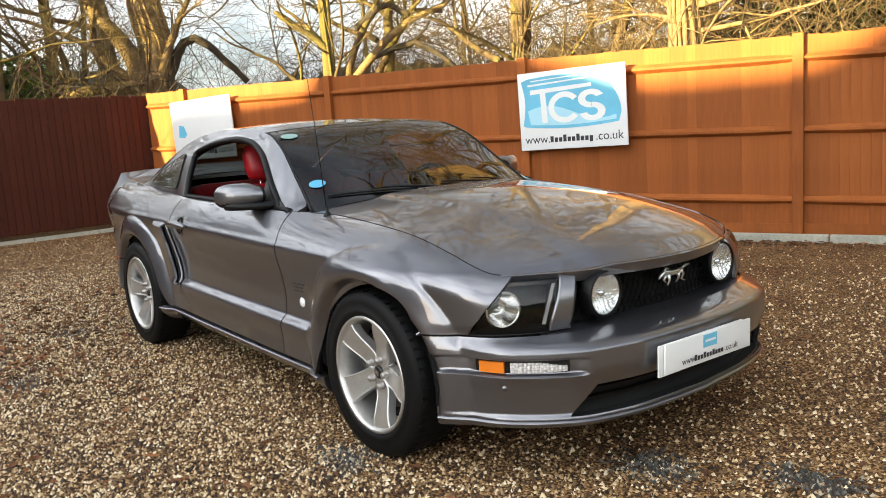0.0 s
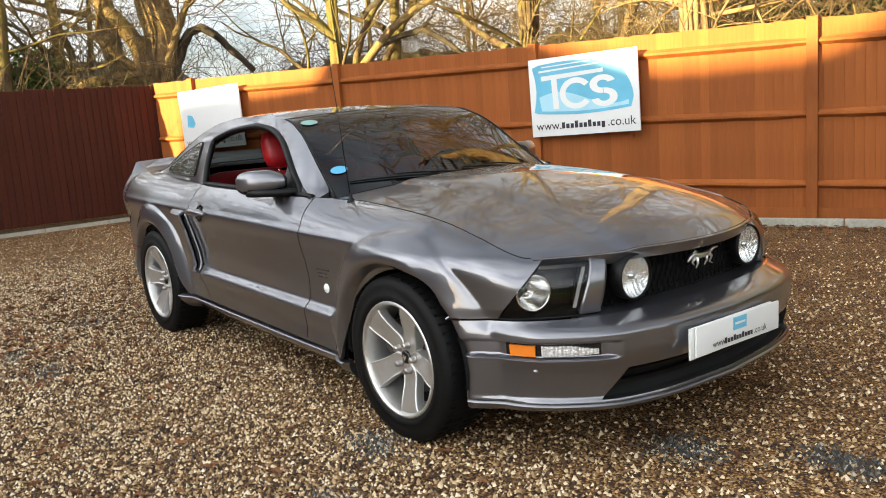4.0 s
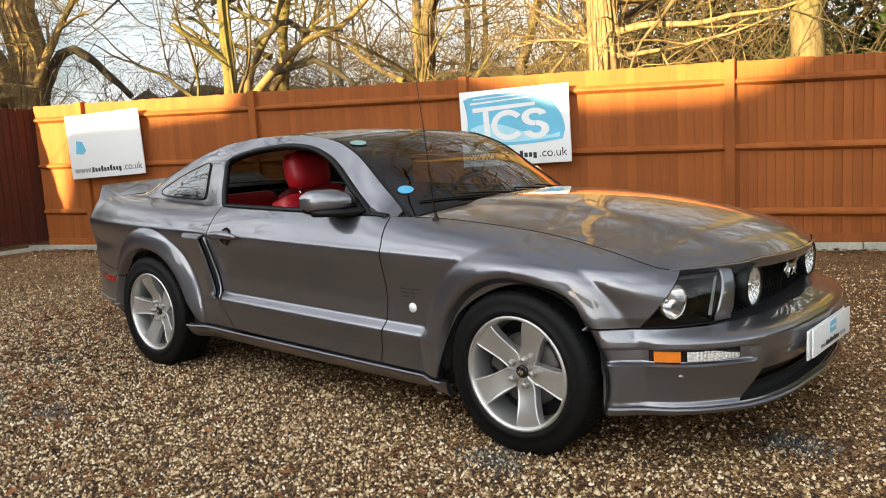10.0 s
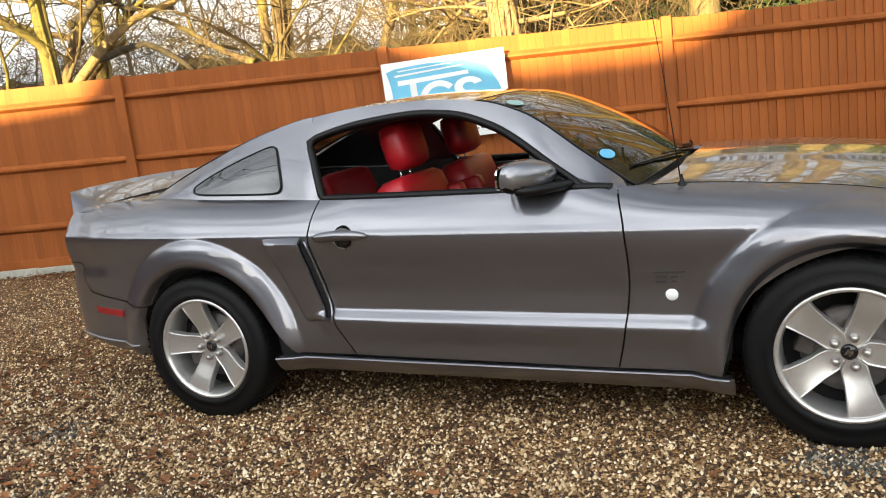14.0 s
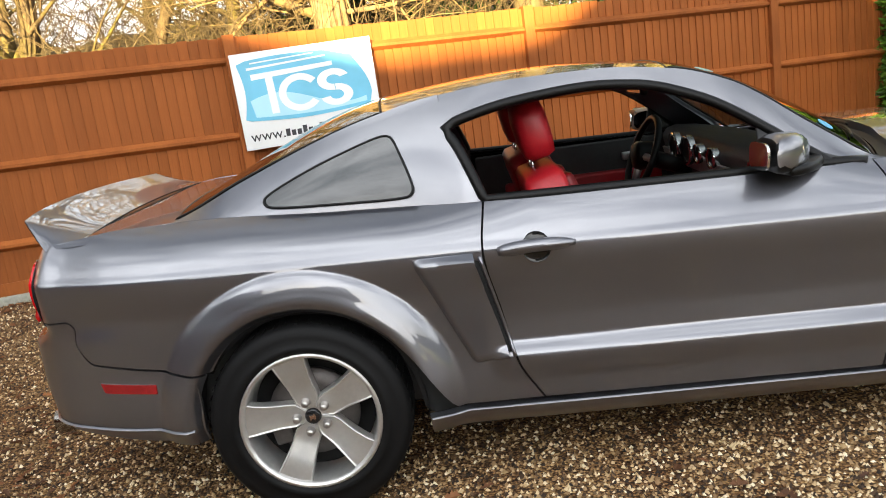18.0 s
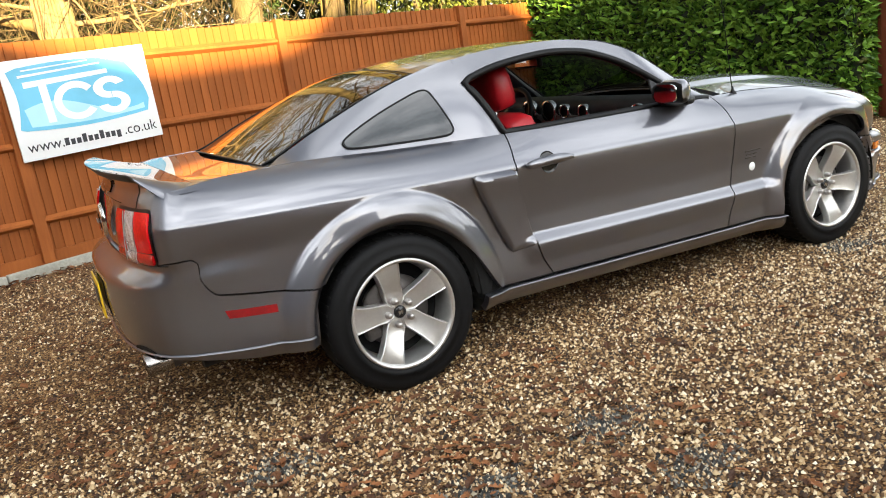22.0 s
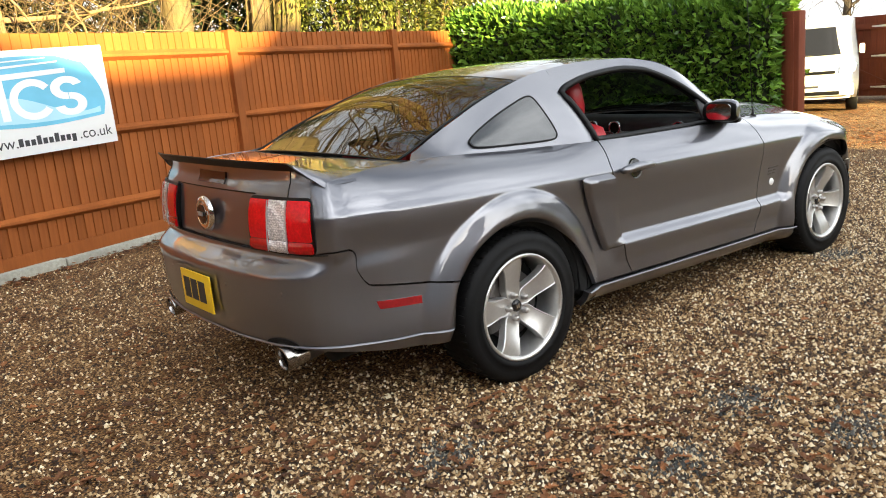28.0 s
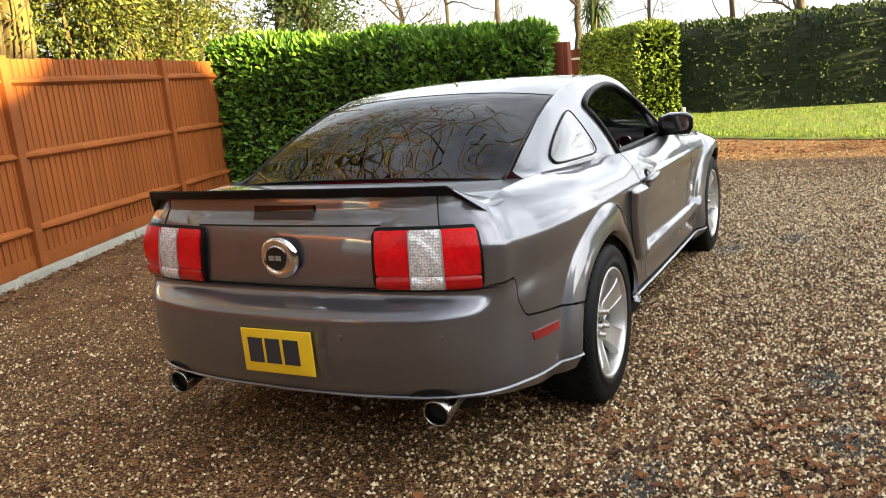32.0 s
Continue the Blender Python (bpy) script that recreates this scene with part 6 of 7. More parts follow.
    part("mirror_cap", (mir, upper), PAINT, mirror, "body-coloured mirror cap")
    part("mirror_arm", slab([(0.24, 0.76), (0.44, 0.76), (0.42, 0.82), (0.37, 0.90), (0.31, 0.95), (0.25, 0.965)], lambda a, b, c: (a, sgn * b, 0.958 + c + 0.02 * (b - 0.76)), 0.034), BLACK, mirror, bevel=0.012)
    gl = [Vector((0.189 + 0.0010 * math.copysign(abs(math.cos(a)) ** 0.5, math.cos(a)) + 0.0026 * math.copysign(abs(math.sin(a)) ** 0.6, math.sin(a)), sgn * (0.893 + 0.072 * math.copysign(abs(math.cos(a)) ** 0.5, math.cos(a))), 1.03 + 0.043 * math.copysign(abs(math.sin(a)) ** 0.6, math.sin(a)))) for a in (k * math.tau / 24 for k in range(24))]
    part("mirror_glass", ([p - Vector((0.008, 0, 0)) for p in gl] + gl, [tuple(range(24))] + [(i, 24 + i, 24 + (i + 1) % 24, (i + 1) % 24) for i in range(24)]), CHROME, mirror, "mirror glass", flat=True)
    part("mirror_sail", slab([(0.24, TOP(0.24)), (0.42, TOP(0.42)), (0.60, TOP(0.6) - 0.01), (0.56, 0.950), (0.40, 1.010), (0.30, 1.078), (0.25, 1.112)], lambda a, b, c: (a, sgn * (cabin(a, max(b, TOP(a)))[1] - 0.012 + c), b), 0.016), DARKPLASTIC, mirror)

# ---- tail ----
for sgn in (-1, 1):
    def tb(s, z, lift=0.0):
        p = body(s, z, lift)
        return (p[0], sgn * p[1], p[2])
    mk = lambda a, b, z0, z1, lift, n=8: grid(lambda s, z: tb(s, z, lift), steps(a, b, n), steps(z0, z1, 8)) if sgn < 0 else flipgrid(lambda s, z: tb(s, z, lift), steps(a, b, n), steps(z0, z1, 8))
    def corner(s, r=0.026):
        d = max(0.0, 0.372 + r - s, s - 0.752 + r)
        return r - math.sqrt(max(0.0, r * r - min(d, r) ** 2))
    def lens(a, b, z0, z1, lift, n=10):
        vf = grid(lambda s, v: tb(s, z0 + corner(s) + (z1 - z0 - 2 * corner(s)) * v, lift + 0.006 * math.sin(math.pi * v)), steps(a, b, n), steps(0, 1, 10))
        return vf if sgn < 0 else flip(vf)
    tail = part("tail_light", lens(0.372, 0.752, 0.744, 0.968, 0.003, 30), BLACK, car, "three-bar red and clear tail light", solid=0.02)
    for a, b, m, lab in ((0.386, 0.508, REDLENS, "red lens"), (0.512, 0.617, RIBBED, "clear ribbed lens"), (0.621, 0.739, REDLENS, "red lens")):
        part("lens", lens(a, b, 0.802, 0.958, 0.012, 14), m, tail, lab, solid=0.012)
        part("lower_lens", lens(a, b, 0.754, 0.800, 0.012, 14), REDLOW if m is REDLENS else m, tail, "darker red lens" if m is REDLENS else lab, solid=0.012)
    part("lens_bar", mk(0.508, 0.5125, 0.756, 0.957, 0.021, 4), GREYPLASTIC, tail, solid=0.003)
    part("lens_bar", mk(0.6165, 0.621, 0.756, 0.957, 0.021, 4), GREYPLASTIC, tail, solid=0.003)
    EX = pose(-2.300, sgn * 0.575, 0.330, -5, 0, 90)
    ex = part("exhaust_tip", moved(lathe([(0.042, 0.04), (0.042, 0.080), (0.046, 0.086), (0.050, 0.080), (0.049, 0.02), (0.044, -0.02)], 32), EX), TIPSTEEL, car, "polished round exhaust tip")
    part("bore", moved(lathe([(0.042, 0.042), (0.0, 0.042)], 24), EX), DEEP, ex)
    part("pipe", moved(lathe([(0.044, -0.02), (0.042, -0.06), (0.040, -0.16)], 24), EX), STEEL, ex, "dull dark pipe")
    # dark patch on the bumper skin for the shade inside the scallop
    arch = [Vector(tb(0.572 + 0.085 * math.cos(a), 0.372 + 0.040 * math.sin(a), 0.005)) for a in steps(0, math.pi, 14)]
    part("exhaust_cutout", (arch + [p + Vector((0.04, 0, -0.01)) for p in arch], [(i, i + 1, 16 + i, 15 + i) for i in range(14)] + [tuple(range(15))]), DEEP, car)
both("silencer", tube([(-2.16, 0.565, 0.32), (-1.80, 0.565, 0.33)], 0.075, 14), DEEP)
em = part("boot_emblem", moved(lathe([(0.0, 0.022), (0.045, 0.020), (0.052, 0.012), (0.054, 0.020), (0.074, 0.014), (0.080, 0.0)], 36), pose(-2.361, 0.0, 0.863, 0, 0, 90)), CHROME, car, "chrome ring boot emblem")
part("emblem_disc", moved(lathe([(0.0, 0.025), (0.044, 0.023)], 30), pose(-2.361, 0.0, 0.863, 0, 0, 90)), BLACKGLOSS, em)
part("emblem_bar", box(-2.391, -2.3885, -0.026, -0.003, 0.857, 0.875), GREYPLASTIC, em, flat=True)
part("emblem_bar", box(-2.391, -2.3885, 0.003, 0.026, 0.857, 0.875), GREYPLASTIC, em, flat=True)
recess = part("plate_recess", flipgrid(lambda y, z: (body(abs(y), z, 0.003)[0], y, z), steps(-0.21, 0.20, 12), steps(0.435, 0.635, 6)), PAINT, car)
rp = part("rear_plate", box(-2.466, -2.458, -0.163, 0.140, 0.452, 0.618, 0.002), YELLOW, car, "yellow rear plate with dark bars")
for a, b in ((0.048, 0.112), (-0.028, 0.036), (-0.108, -0.042)):
    part("plate_bar", box(-2.468, -2.4665, a, b, 0.49, 0.585), INK, rp, flat=True)
for y in (-0.27, 0.30, -0.62, 0.64):
    part("parking_sensor", moved(lathe([(0, 0.0015), (0.009, 0.001), (0.010, 0.0)], 12), Matrix.Translation((body(abs(y), 0.60)[0], y, 0.60)) @ Euler((0, 0, radians(90))).to_matrix().to_4x4()), PAINT, car)
whole("boot_gap", tube([Vector(body(s, 0.748, 0.0005)) for s in steps(0, 0.80, 20)], 0.0028, 5), DEEP)
both("boot_gap", tube([Vector(body(0.615, z, 0.0005)) for z in steps(0.966, 1.062, 8)], 0.0024, 5), DEEP)
whole("boot_gap", tube([Vector(body(s, 0.974, -0.004)) for s in steps(0, 0.40, 16)], 0.004, 5), DEEP)

# ---- glass fittings ----
part("aerial", tube([(0.824, -0.722, 0.925), (0.79, -0.725, 1.30), (0.74, -0.73, 1.74)], [0.0028, 0.002, 0.0014], 6), BLACK, car, "thin black whip aerial")
part("aerial_base", moved(lathe([(0.022, 0.0), (0.020, 0.012), (0.008, 0.028), (0.004, 0.05)], 14), pose(0.826, -0.722, 0.925, 90, 0, 0)), BLACK, car)
for x0, w0, x1, w1 in ((0.652, -0.10, 0.585, -0.86), (0.655, 0.62, 0.615, -0.02)):
    at = lambda t: Vector(across(x0 + (x1 - x0) * t, w0 + (w1 - w0) * t, CENTRE_X(x0 + (x1 - x0) * t), CENTRE_Z(x0 + (x1 - x0) * t))) + Vector((0.006, 0, 0.014))
    wiper = part("wiper", tube([at(t) + Vector((0, 0, 0.008 * math.sin(t * math.pi))) for t in steps(0, 0.6, 8)], [0.009, 0.008, 0.007, 0.006, 0.005, 0.005, 0.005, 0.004, 0.004], 6), BLACK, car, "black wiper arm and blade")
    part("blade", tube([at(t) - Vector((0.003, 0, 0.006)) for t in steps(0.2, 1, 10)], 0.005, 6), BLACK, wiper)


def sticker(x, w, r, material, label):
    p = [Vector(across(x + 0.65 * r * math.cos(a), w + r / 0.62 * math.sin(a), CENTRE_X(x + 0.65 * r * math.cos(a)), CENTRE_Z(x + 0.65 * r * math.cos(a)))) + Vector((0.004, 0, 0.006)) for a in (k * math.tau / 20 for k in range(20))]
    part("sticker", (p + [q - Vector((0.001, 0, 0.002)) for q in p], [tuple(range(20))] + [(i, (i + 1) % 20, 20 + (i + 1) % 20, 20 + i) for i in range(20)]), material, car, label, flat=True)


sticker(0.50, -0.885, 0.035, BLUEDISC, "round pale blue screen sticker")
sticker(0.125, -0.87, 0.044, plain("sticker_green", (0.25, 0.42, 0.40), 0.4, 0, 0.3, 60, 0), "round grey-green screen sticker")

# ---- cabin ----
part("cabin_floor", box(-1.3, 0.75, -0.72, 0.72, 0.28, 0.33, 0.02), CARPET, car)
part("rear_shelf", box(-1.78, -1.12, -0.60, 0.60, 0.86, 0.90, 0.02), CARPET, car)
part("bulkhead", box(0.70, 0.76, -0.72, 0.72, 0.30, 0.90, 0.02), DEEP, car)
part("boot_wall", box(-1.82, -1.76, -0.70, 0.70, 0.30, 0.98, 0.02), DEEP, car)
part("headlining", grid(lambda x, w: (lambda p: (p[0], p[1] * 0.96, p[2] - 0.05))(across(x, w, CENTRE_X(x), CENTRE_Z(x))), steps(-0.98, -0.02, 12), steps(-1, 1, 12)), DARKPLASTIC, car)
both("cabin_side", grid(lambda x, z: (x, 0.74, z), [-1.78, -0.68], [0.3, 1.0]), DARKPLASTIC)
for sgn in (-1, 1):
    cd = part("door_card", box(-0.66, 0.62, min(sgn * 0.74, sgn * 0.775), max(sgn * 0.74, sgn * 0.775), 0.33, 0.955, 0.012), DARKPLASTIC, car, "dark door lining")
    part("door_insert", box(-0.52, 0.30, min(sgn * 0.722, sgn * 0.745), max(sgn * 0.722, sgn * 0.745), 0.56, 0.80, 0.02), REDLEATHER, cd, "red leather insert")
    part("inner_handle", box(0.10, 0.24, min(sgn * 0.715, sgn * 0.74), max(sgn * 0.715, sgn * 0.74), 0.845, 0.885, 0.008), GREYPLASTIC, cd, "silver inner door handle")


def cushion(x0, x1, y0, y1, z0, z1, r, m=None):
    vf = box(-0.5, 0.5, -0.5, 0.5, -0.5, 0.5, 0.16 if r < 0.06 else 0.3)
    c, s = Vector(((x0 + x1) / 2, (y0 + y1) / 2, (z0 + z1) / 2)), Vector((x1 - x0, y1 - y0, z1 - z0))
    v = [Vector((p[0] * s.x, p[1] * s.y, p[2] * s.z)) for p in vf[0]]
    return [c + (m @ p if m else p) for p in v], vf[1]


for y in (-0.36, 0.36):
    seat = part("front_seat", cushion(-0.31, 0.23, y - 0.26, y + 0.26, 0.42, 0.60, 0.05), REDLEATHER, car, "red leather front seat")
    tilt = Euler((0, radians(-16), 0)).to_matrix()
    part("backrest", cushion(-0.47, -0.31, y - 0.25, y + 0.25, 0.50, 1.03, 0.05, tilt), REDLEATHER, seat)
    part("bolster", cushion(-0.41, -0.23, y - 0.27, y - 0.19, 0.52, 0.94, 0.05, tilt), REDLEATHER, seat)
    part("bolster", cushion(-0.41, -0.23, y + 0.19, y + 0.27, 0.52, 0.94, 0.05, tilt), REDLEATHER, seat)
    part("headrest", cushion(-0.53, -0.40, y - 0.14, y + 0.14, 1.05, 1.275, 0.1, Euler((0, radians(-12), 0)).to_matrix()), REDLEATHER, seat, "red leather headrest")
    for o in (-0.05, 0.05):
        part("headrest_rod", tube([(-0.475, y + o, 0.98), (-0.48, y + o, 1.08)], 0.006, 6), CHROME, seat)
bench = part("rear_seat", cushion(-1.15, -0.72, -0.60, 0.60, 0.42, 0.60, 0.05), REDLEATHER, car, "red leather rear bench")
for y in (-0.30, 0.30):
    part("backrest", cushion(-1.22, -1.08, y - 0.27, y + 0.27, 0.55, 1.02, 0.05, Euler((0, radians(-22), 0)).to_matrix()), REDLEATHER, bench)
DASH = [(0.74, 0.55), (0.74, 0.925), (0.62, 0.955), (0.48, 0.988), (0.38, 1.0), (0.325, 0.985), (0.305, 0.95), (0.32, 0.88), (0.34, 0.80), (0.36, 0.70), (0.42, 0.60)]
dash = part("dashboard", slab(DASH, lambda a, b, c: (a, -0.69 + c, b), 1.38), DARKPLASTIC, car, "dark dashboard with chrome-ringed dials", bevel=0.012)
part("dash_panel", slab([(0.306, 0.900), (0.324, 0.835), (0.314, 0.833), (0.296, 0.898)], lambda a, b, c: (a, -0.66 + c, b), 1.32), GREYPLASTIC, dash, "brushed silver fascia", flat=True)
for y, r in ((0.40, 0.066), (0.20, 0.066), (0.045, 0.042), (-0.13, 0.042), (-0.58, 0.042)):
    di = part("dial", moved(lathe([(r * 0.8, 0.028), (r, 0.034), (r * 1.03, 0.02), (r, 0.0)], 24), pose(0.306, y, 0.925, 0, 8, 90)), CHROME, dash, "chrome dial ring")
    part("dial_face", moved(lathe([(0, 0.018), (r * 0.85, 0.02)], 24), pose(0.306, y, 0.925, 0, 8, 90)), BLACK, di)
part("glovebox_seam", box(0.336, 0.345, -0.62, -0.22, 0.742, 0.746), DEEP, dash, flat=True)
SW = Vector((0.12, 0.36, 0.905))
rim = [SW + Vector((0.07 * math.sin(a), 0.185 * math.cos(a), 0.17 * math.sin(a))) for a in (k * math.tau / 36 for k in range(36))]
wheel_s = part("steering_wheel", tube(rim, 0.016, 8, closed=True), BLACK, car, "black three-spoke steering wheel")
part("boss", moved(lathe([(0.0, 0.05), (0.055, 0.045), (0.07, 0.02), (0.06, -0.06)], 20), Matrix.Translation(SW) @ pose(0, 0, 0, 0, 20, 90)), BLACK, wheel_s)
for a in (0, math.pi, -math.pi / 2):
    part("spoke", tube([SW, SW + Vector((0.065 * math.sin(a), 0.17 * math.cos(a), 0.16 * math.sin(a)))], [0.022, 0.014], 6), GREYPLASTIC, wheel_s)
part("column", tube([(0.14, 0.36, 0.895), (0.42, 0.36, 0.79)], 0.04, 8), BLACK, car)
inner_mirror = part("rear_view_mirror", box(0.02, 0.05, -0.12, 0.12, 1.215, 1.29, 0.012), BLACK, car, "black interior mirror")
part("mirror_glass", box(0.0165, 0.0195, -0.108, 0.108, 1.225, 1.28, 0.001), CHROME, inner_mirror, "mirror glass")
part("stalk", tube([(0.045, 0, 1.27), (0.09, 0, 1.318)], 0.008, 6), BLACK, inner_mirror)
part("console", box(-0.40, 0.40, -0.09, 0.09, 0.33, 0.60, 0.03), DARKPLASTIC, car)


# ---- gateway ----
PALE_METAL = plain("galvanised_strap", (0.62, 0.58, 0.50), 0.5, 0.2, 0.15, 40, 0.1)
VAN_WHITE = plain("van_white", (0.78, 0.78, 0.75), 0.25, 0, 0.05, 8, 0, Coat_Weight=0.6)
post = thing("gate_post", (5.62, 1.66, 0), "tall dark red-brown timber gate post", "post")
part("shaft", box(-0.075, 0.075, -0.11, 0.11, 0, 1.62, 0.012), POST_WOOD, post)
part("shaft_cover", box(-0.095, -0.076, -0.05, 0.05, 0.05, 1.60, 0.004), POST_WOOD, post)
block = thing("kerb_block", (5.55, 1.28, 0), "pale grey concrete block at the gate post", "kerb")
part("block", moved(box(-0.28, 0.28, -0.10, 0.10, 0, 0.10, 0.015), pose(0, 0, 0, 0, 0, 55)), CONCRETE, block)


def build_gate(at, width, height, label):
    gate = thing("gate", at, label, "gate")
    n = round(width / 0.14)
    for i in range(n):
        part("board", box(i * width / n + 0.002, (i + 1) * width / n - 0.002, -0.012, 0.012, 0.06, height, 0.003), POST_WOOD, gate, flat=True)
    for z in (0.25, height * 0.52, height - 0.22):
        part("ledge", box(0, width, 0.013, 0.045, z - 0.06, z + 0.06, 0.005), POST_WOOD, gate)
        part("hinge_strap", slab([(0.02, -0.03), (0.5, -0.012), (0.5, 0.012), (0.02, 0.03)], lambda a, b, c: (a, 0.047 + c, z + b), 0.006), PALE_METAL, gate, "pale metal strap hinge", True)
    part("brace", slab([(0.05, 0.3), (0.17, 0.3), (width - 0.05, height - 0.3), (width - 0.17, height - 0.3)], lambda a, b, c: (a, 0.015 + c, b), 0.03), POST_WOOD, gate, flat=True)
    part("hanging_post", box(-0.16, -0.01, -0.08, 0.08, 0, height + 0.1, 0.01), POST_WOOD, gate)


build_gate(pose(14.4, 4.20, place_height(14.4), 0, 0, 88), 2.6, 1.72, "open red-brown boarded gate with pale strap hinges")


def build_van(m):
    """A panel van whose nose points along its own +x."""
    van = thing("van", m, "white panel van with a dark windscreen parked in the gateway", "van")
    prof = [(1.05, 0.30), (1.12, 0.55), (1.08, 0.80), (0.98, 0.98), (0.62, 1.12), (0.10, 1.72), (-0.10, 1.86), (-0.5, 1.93), (-3.4, 1.93), (-3.55, 1.80), (-3.6, 0.35)]

    def shell(i, w):
        x, z = prof[i]
        tuck = 0.06 * smooth(1.0, 1.93, z) + 0.03 * smooth(0.6, 0.3, z)
        k = abs(w)
        return (x - 0.16 * max(0.0, k - 0.55) ** 2 * 5 * (x > 0.0), w * (0.95 - tuck), z - 0.05 * smooth(0.85, 1.0, k) * (z > 1.5))

    part("shell", grid(shell, list(range(len(prof))), steps(-1, 1, 16)), VAN_WHITE, van)
    for s in (-1, 1):
        part("side", ([(x, s * (0.95 - 0.06 * smooth(1.0, 1.93, z)) * (1.0), z) for x, z in prof], [tuple(range(len(prof))) if s < 0 else tuple(reversed(range(len(prof))))]), VAN_WHITE, van, flat=True)
        part("headlight", slab([(0.58, 0.78), (0.88, 0.82), (0.92, 0.95), (0.86, 1.02), (0.62, 0.93)], lambda a, b, c: (1.10 - 0.25 * (b - 0.78) - 0.5 * max(0, a - 0.7) + c - 0.03, s * a, b), 0.03), SILVERED, van, "clear headlight", True)
        mi = part("door_mirror", box(0.14, 0.22, min(s * 0.98, s * 1.08), max(s * 0.98, s * 1.08), 1.14, 1.34, 0.03), VAN_WHITE, van)
        part("arm", box(0.14, 0.20, min(s * 0.90, s * 1.0), max(s * 0.90, s * 1.0), 1.15, 1.20, 0.01), BLACK, mi)
        part("side_window", slab([(-0.02, 1.12), (-0.9, 1.14), (-0.9, 1.66), (-0.28, 1.68)], lambda a, b, c: (a, s * (0.947 - 0.06 * smooth(1.0, 1.93, b) + c), b), 0.01), BLACKGLOSS, van, flat=True)
        for x in (0.45, -2.65):
            w = part("wheel", moved(lathe([(0.0, -0.10), (0.19, -0.11), (0.21, -0.10), (0.31, -0.11), (0.325, -0.08), (0.325, 0.08), (0.30, 0.10)], 24), pose(x, s * 0.84, 0.325, 0, 0, 0 if s < 0 else 180)), RUBBER, van)
            part("hubcap", moved(lathe([(0.0, -0.125), (0.12, -0.122), (0.19, -0.112)], 20), pose(x, s * 0.84, 0.325, 0, 0, 0 if s < 0 else 180)), ALLOY_DULL, w)
    part("windscreen", grid(lambda u, w: (0.60 - 0.50 * u + 0.012 - 0.16 * max(0.0, abs(w) - 0.55) ** 2 * 5, w * (0.83 - 0.05 * u), 1.16 + 0.56 * u), steps(0, 1, 8), steps(-1, 1, 12)), BLACKGLOSS, van, "dark windscreen")
    part("upper_grille", box(1.03, 1.11, -0.52, 0.52, 0.80, 0.86, 0.01), BLACK, van)
    part("bumper", box(0.98, 1.16, -0.86, 0.86, 0.36, 0.60, 0.04), VAN_WHITE, van)
    part("lower_grille", box(1.08, 1.165, -0.60, 0.60, 0.38, 0.46, 0.008), BLACK, van)
    pl = part("plate", box(1.16, 1.172, -0.26, 0.26, 0.50, 0.61, 0.003), PLASTIC_WHITE, van)
    part("plate_bar", box(1.172, 1.1735, -0.21, 0.21, 0.53, 0.58), INK, pl, flat=True)
    part("badge", slab([(-0.07, 0.93), (0.07, 0.93), (0.03, 0.86), (0.0, 0.83), (-0.03, 0.86)], lambda a, b, c: (1.08 + c, a, b), 0.03), CHROME, van, flat=True)
    for y in (-0.38, 0.38):
        st = part("seat", cushion(-0.55, -0.40, y - 0.22, y + 0.22, 0.8, 1.35, 0.05), GREYPLASTIC, van)
        part("headrest", cushion(-0.52, -0.42, y - 0.12, y + 0.12, 1.38, 1.54, 0.05), GREYPLASTIC, st)
    part("wiper", tube([(0.64, -0.5, 1.15), (0.60, 0.1, 1.18)], 0.01, 5), BLACK, van)


build_van(pose(VAN_X, VAN_Y, place_height(VAN_X), 0, 0, VAN_A) @ Matrix.Scale(0.88, 4))

# ---- spiky-leaved tree at the gateway ----
palm = thing("cabbage_palm", (14.6, 3.9, place_height(14.6)), "tall spiky evergreen with hanging strap leaves", "tree")
part("trunk", tube([(0, 0, 0), (0.05, 0.02, 1.5), (0.0, 0.0, 2.9)], [0.12, 0.10, 0.09], 10), BARK, palm)
prng = random.Random(77)
pv = []
for i in range(150):
    a, e = prng.uniform(0, math.tau), prng.uniform(-1.2, 1.2)
    d = Vector((math.cos(a) * math.cos(e), math.sin(a) * math.cos(e), math.sin(e)))
    L = prng.uniform(0.6, 1.0)
    c = Vector((0, 0, 2.6 + prng.uniform(-0.2, 0.3)))
    q = [c, c + d * L * 0.5 + Vector((0, 0, 0.05)), c + d * L * 0.9 - Vector((0, 0, 0.28 * L))]
    s = d.cross(Vector((0, 0, 1))).normalized() * 0.02
    pv.append(([q[0] - s, q[0] + s, q[1] + s, q[1] - s, q[2]], [(0, 1, 2, 3), (3, 2, 4)]))
tagged(part("strap_leaves", merge(*pv), DARKLEAF, palm, flat=True), kind="stuff")
yard_post = thing("marker_post", (13.2, 1.65, place_height(13.2)), "short pale timber marker post by the hedge", "post")
part("shaft", box(-0.04, 0.04, -0.04, 0.04, 0, 0.28, 0.01), CONCRETE, yard_post)


# ---- loose stones, leaves and grass ----
def stone_material(name, stops):
    n = Nodes(name)
    r = n.add("NewGeometry").outputs["Random Per Island"]
    c = n.ramp(r, stops)
    return n.done(c, None, Roughness=0.6, Specular_IOR_Level=0.35)


CREAM = [(0.0, (0.014, 0.010, 0.008)), (0.24, (0.070, 0.037, 0.018)), (0.45, (0.245, 0.142, 0.064)), (0.65, (0.45, 0.302, 0.148)), (0.86, (0.72, 0.56, 0.335)), (1.0, (0.86, 0.77, 0.57))]
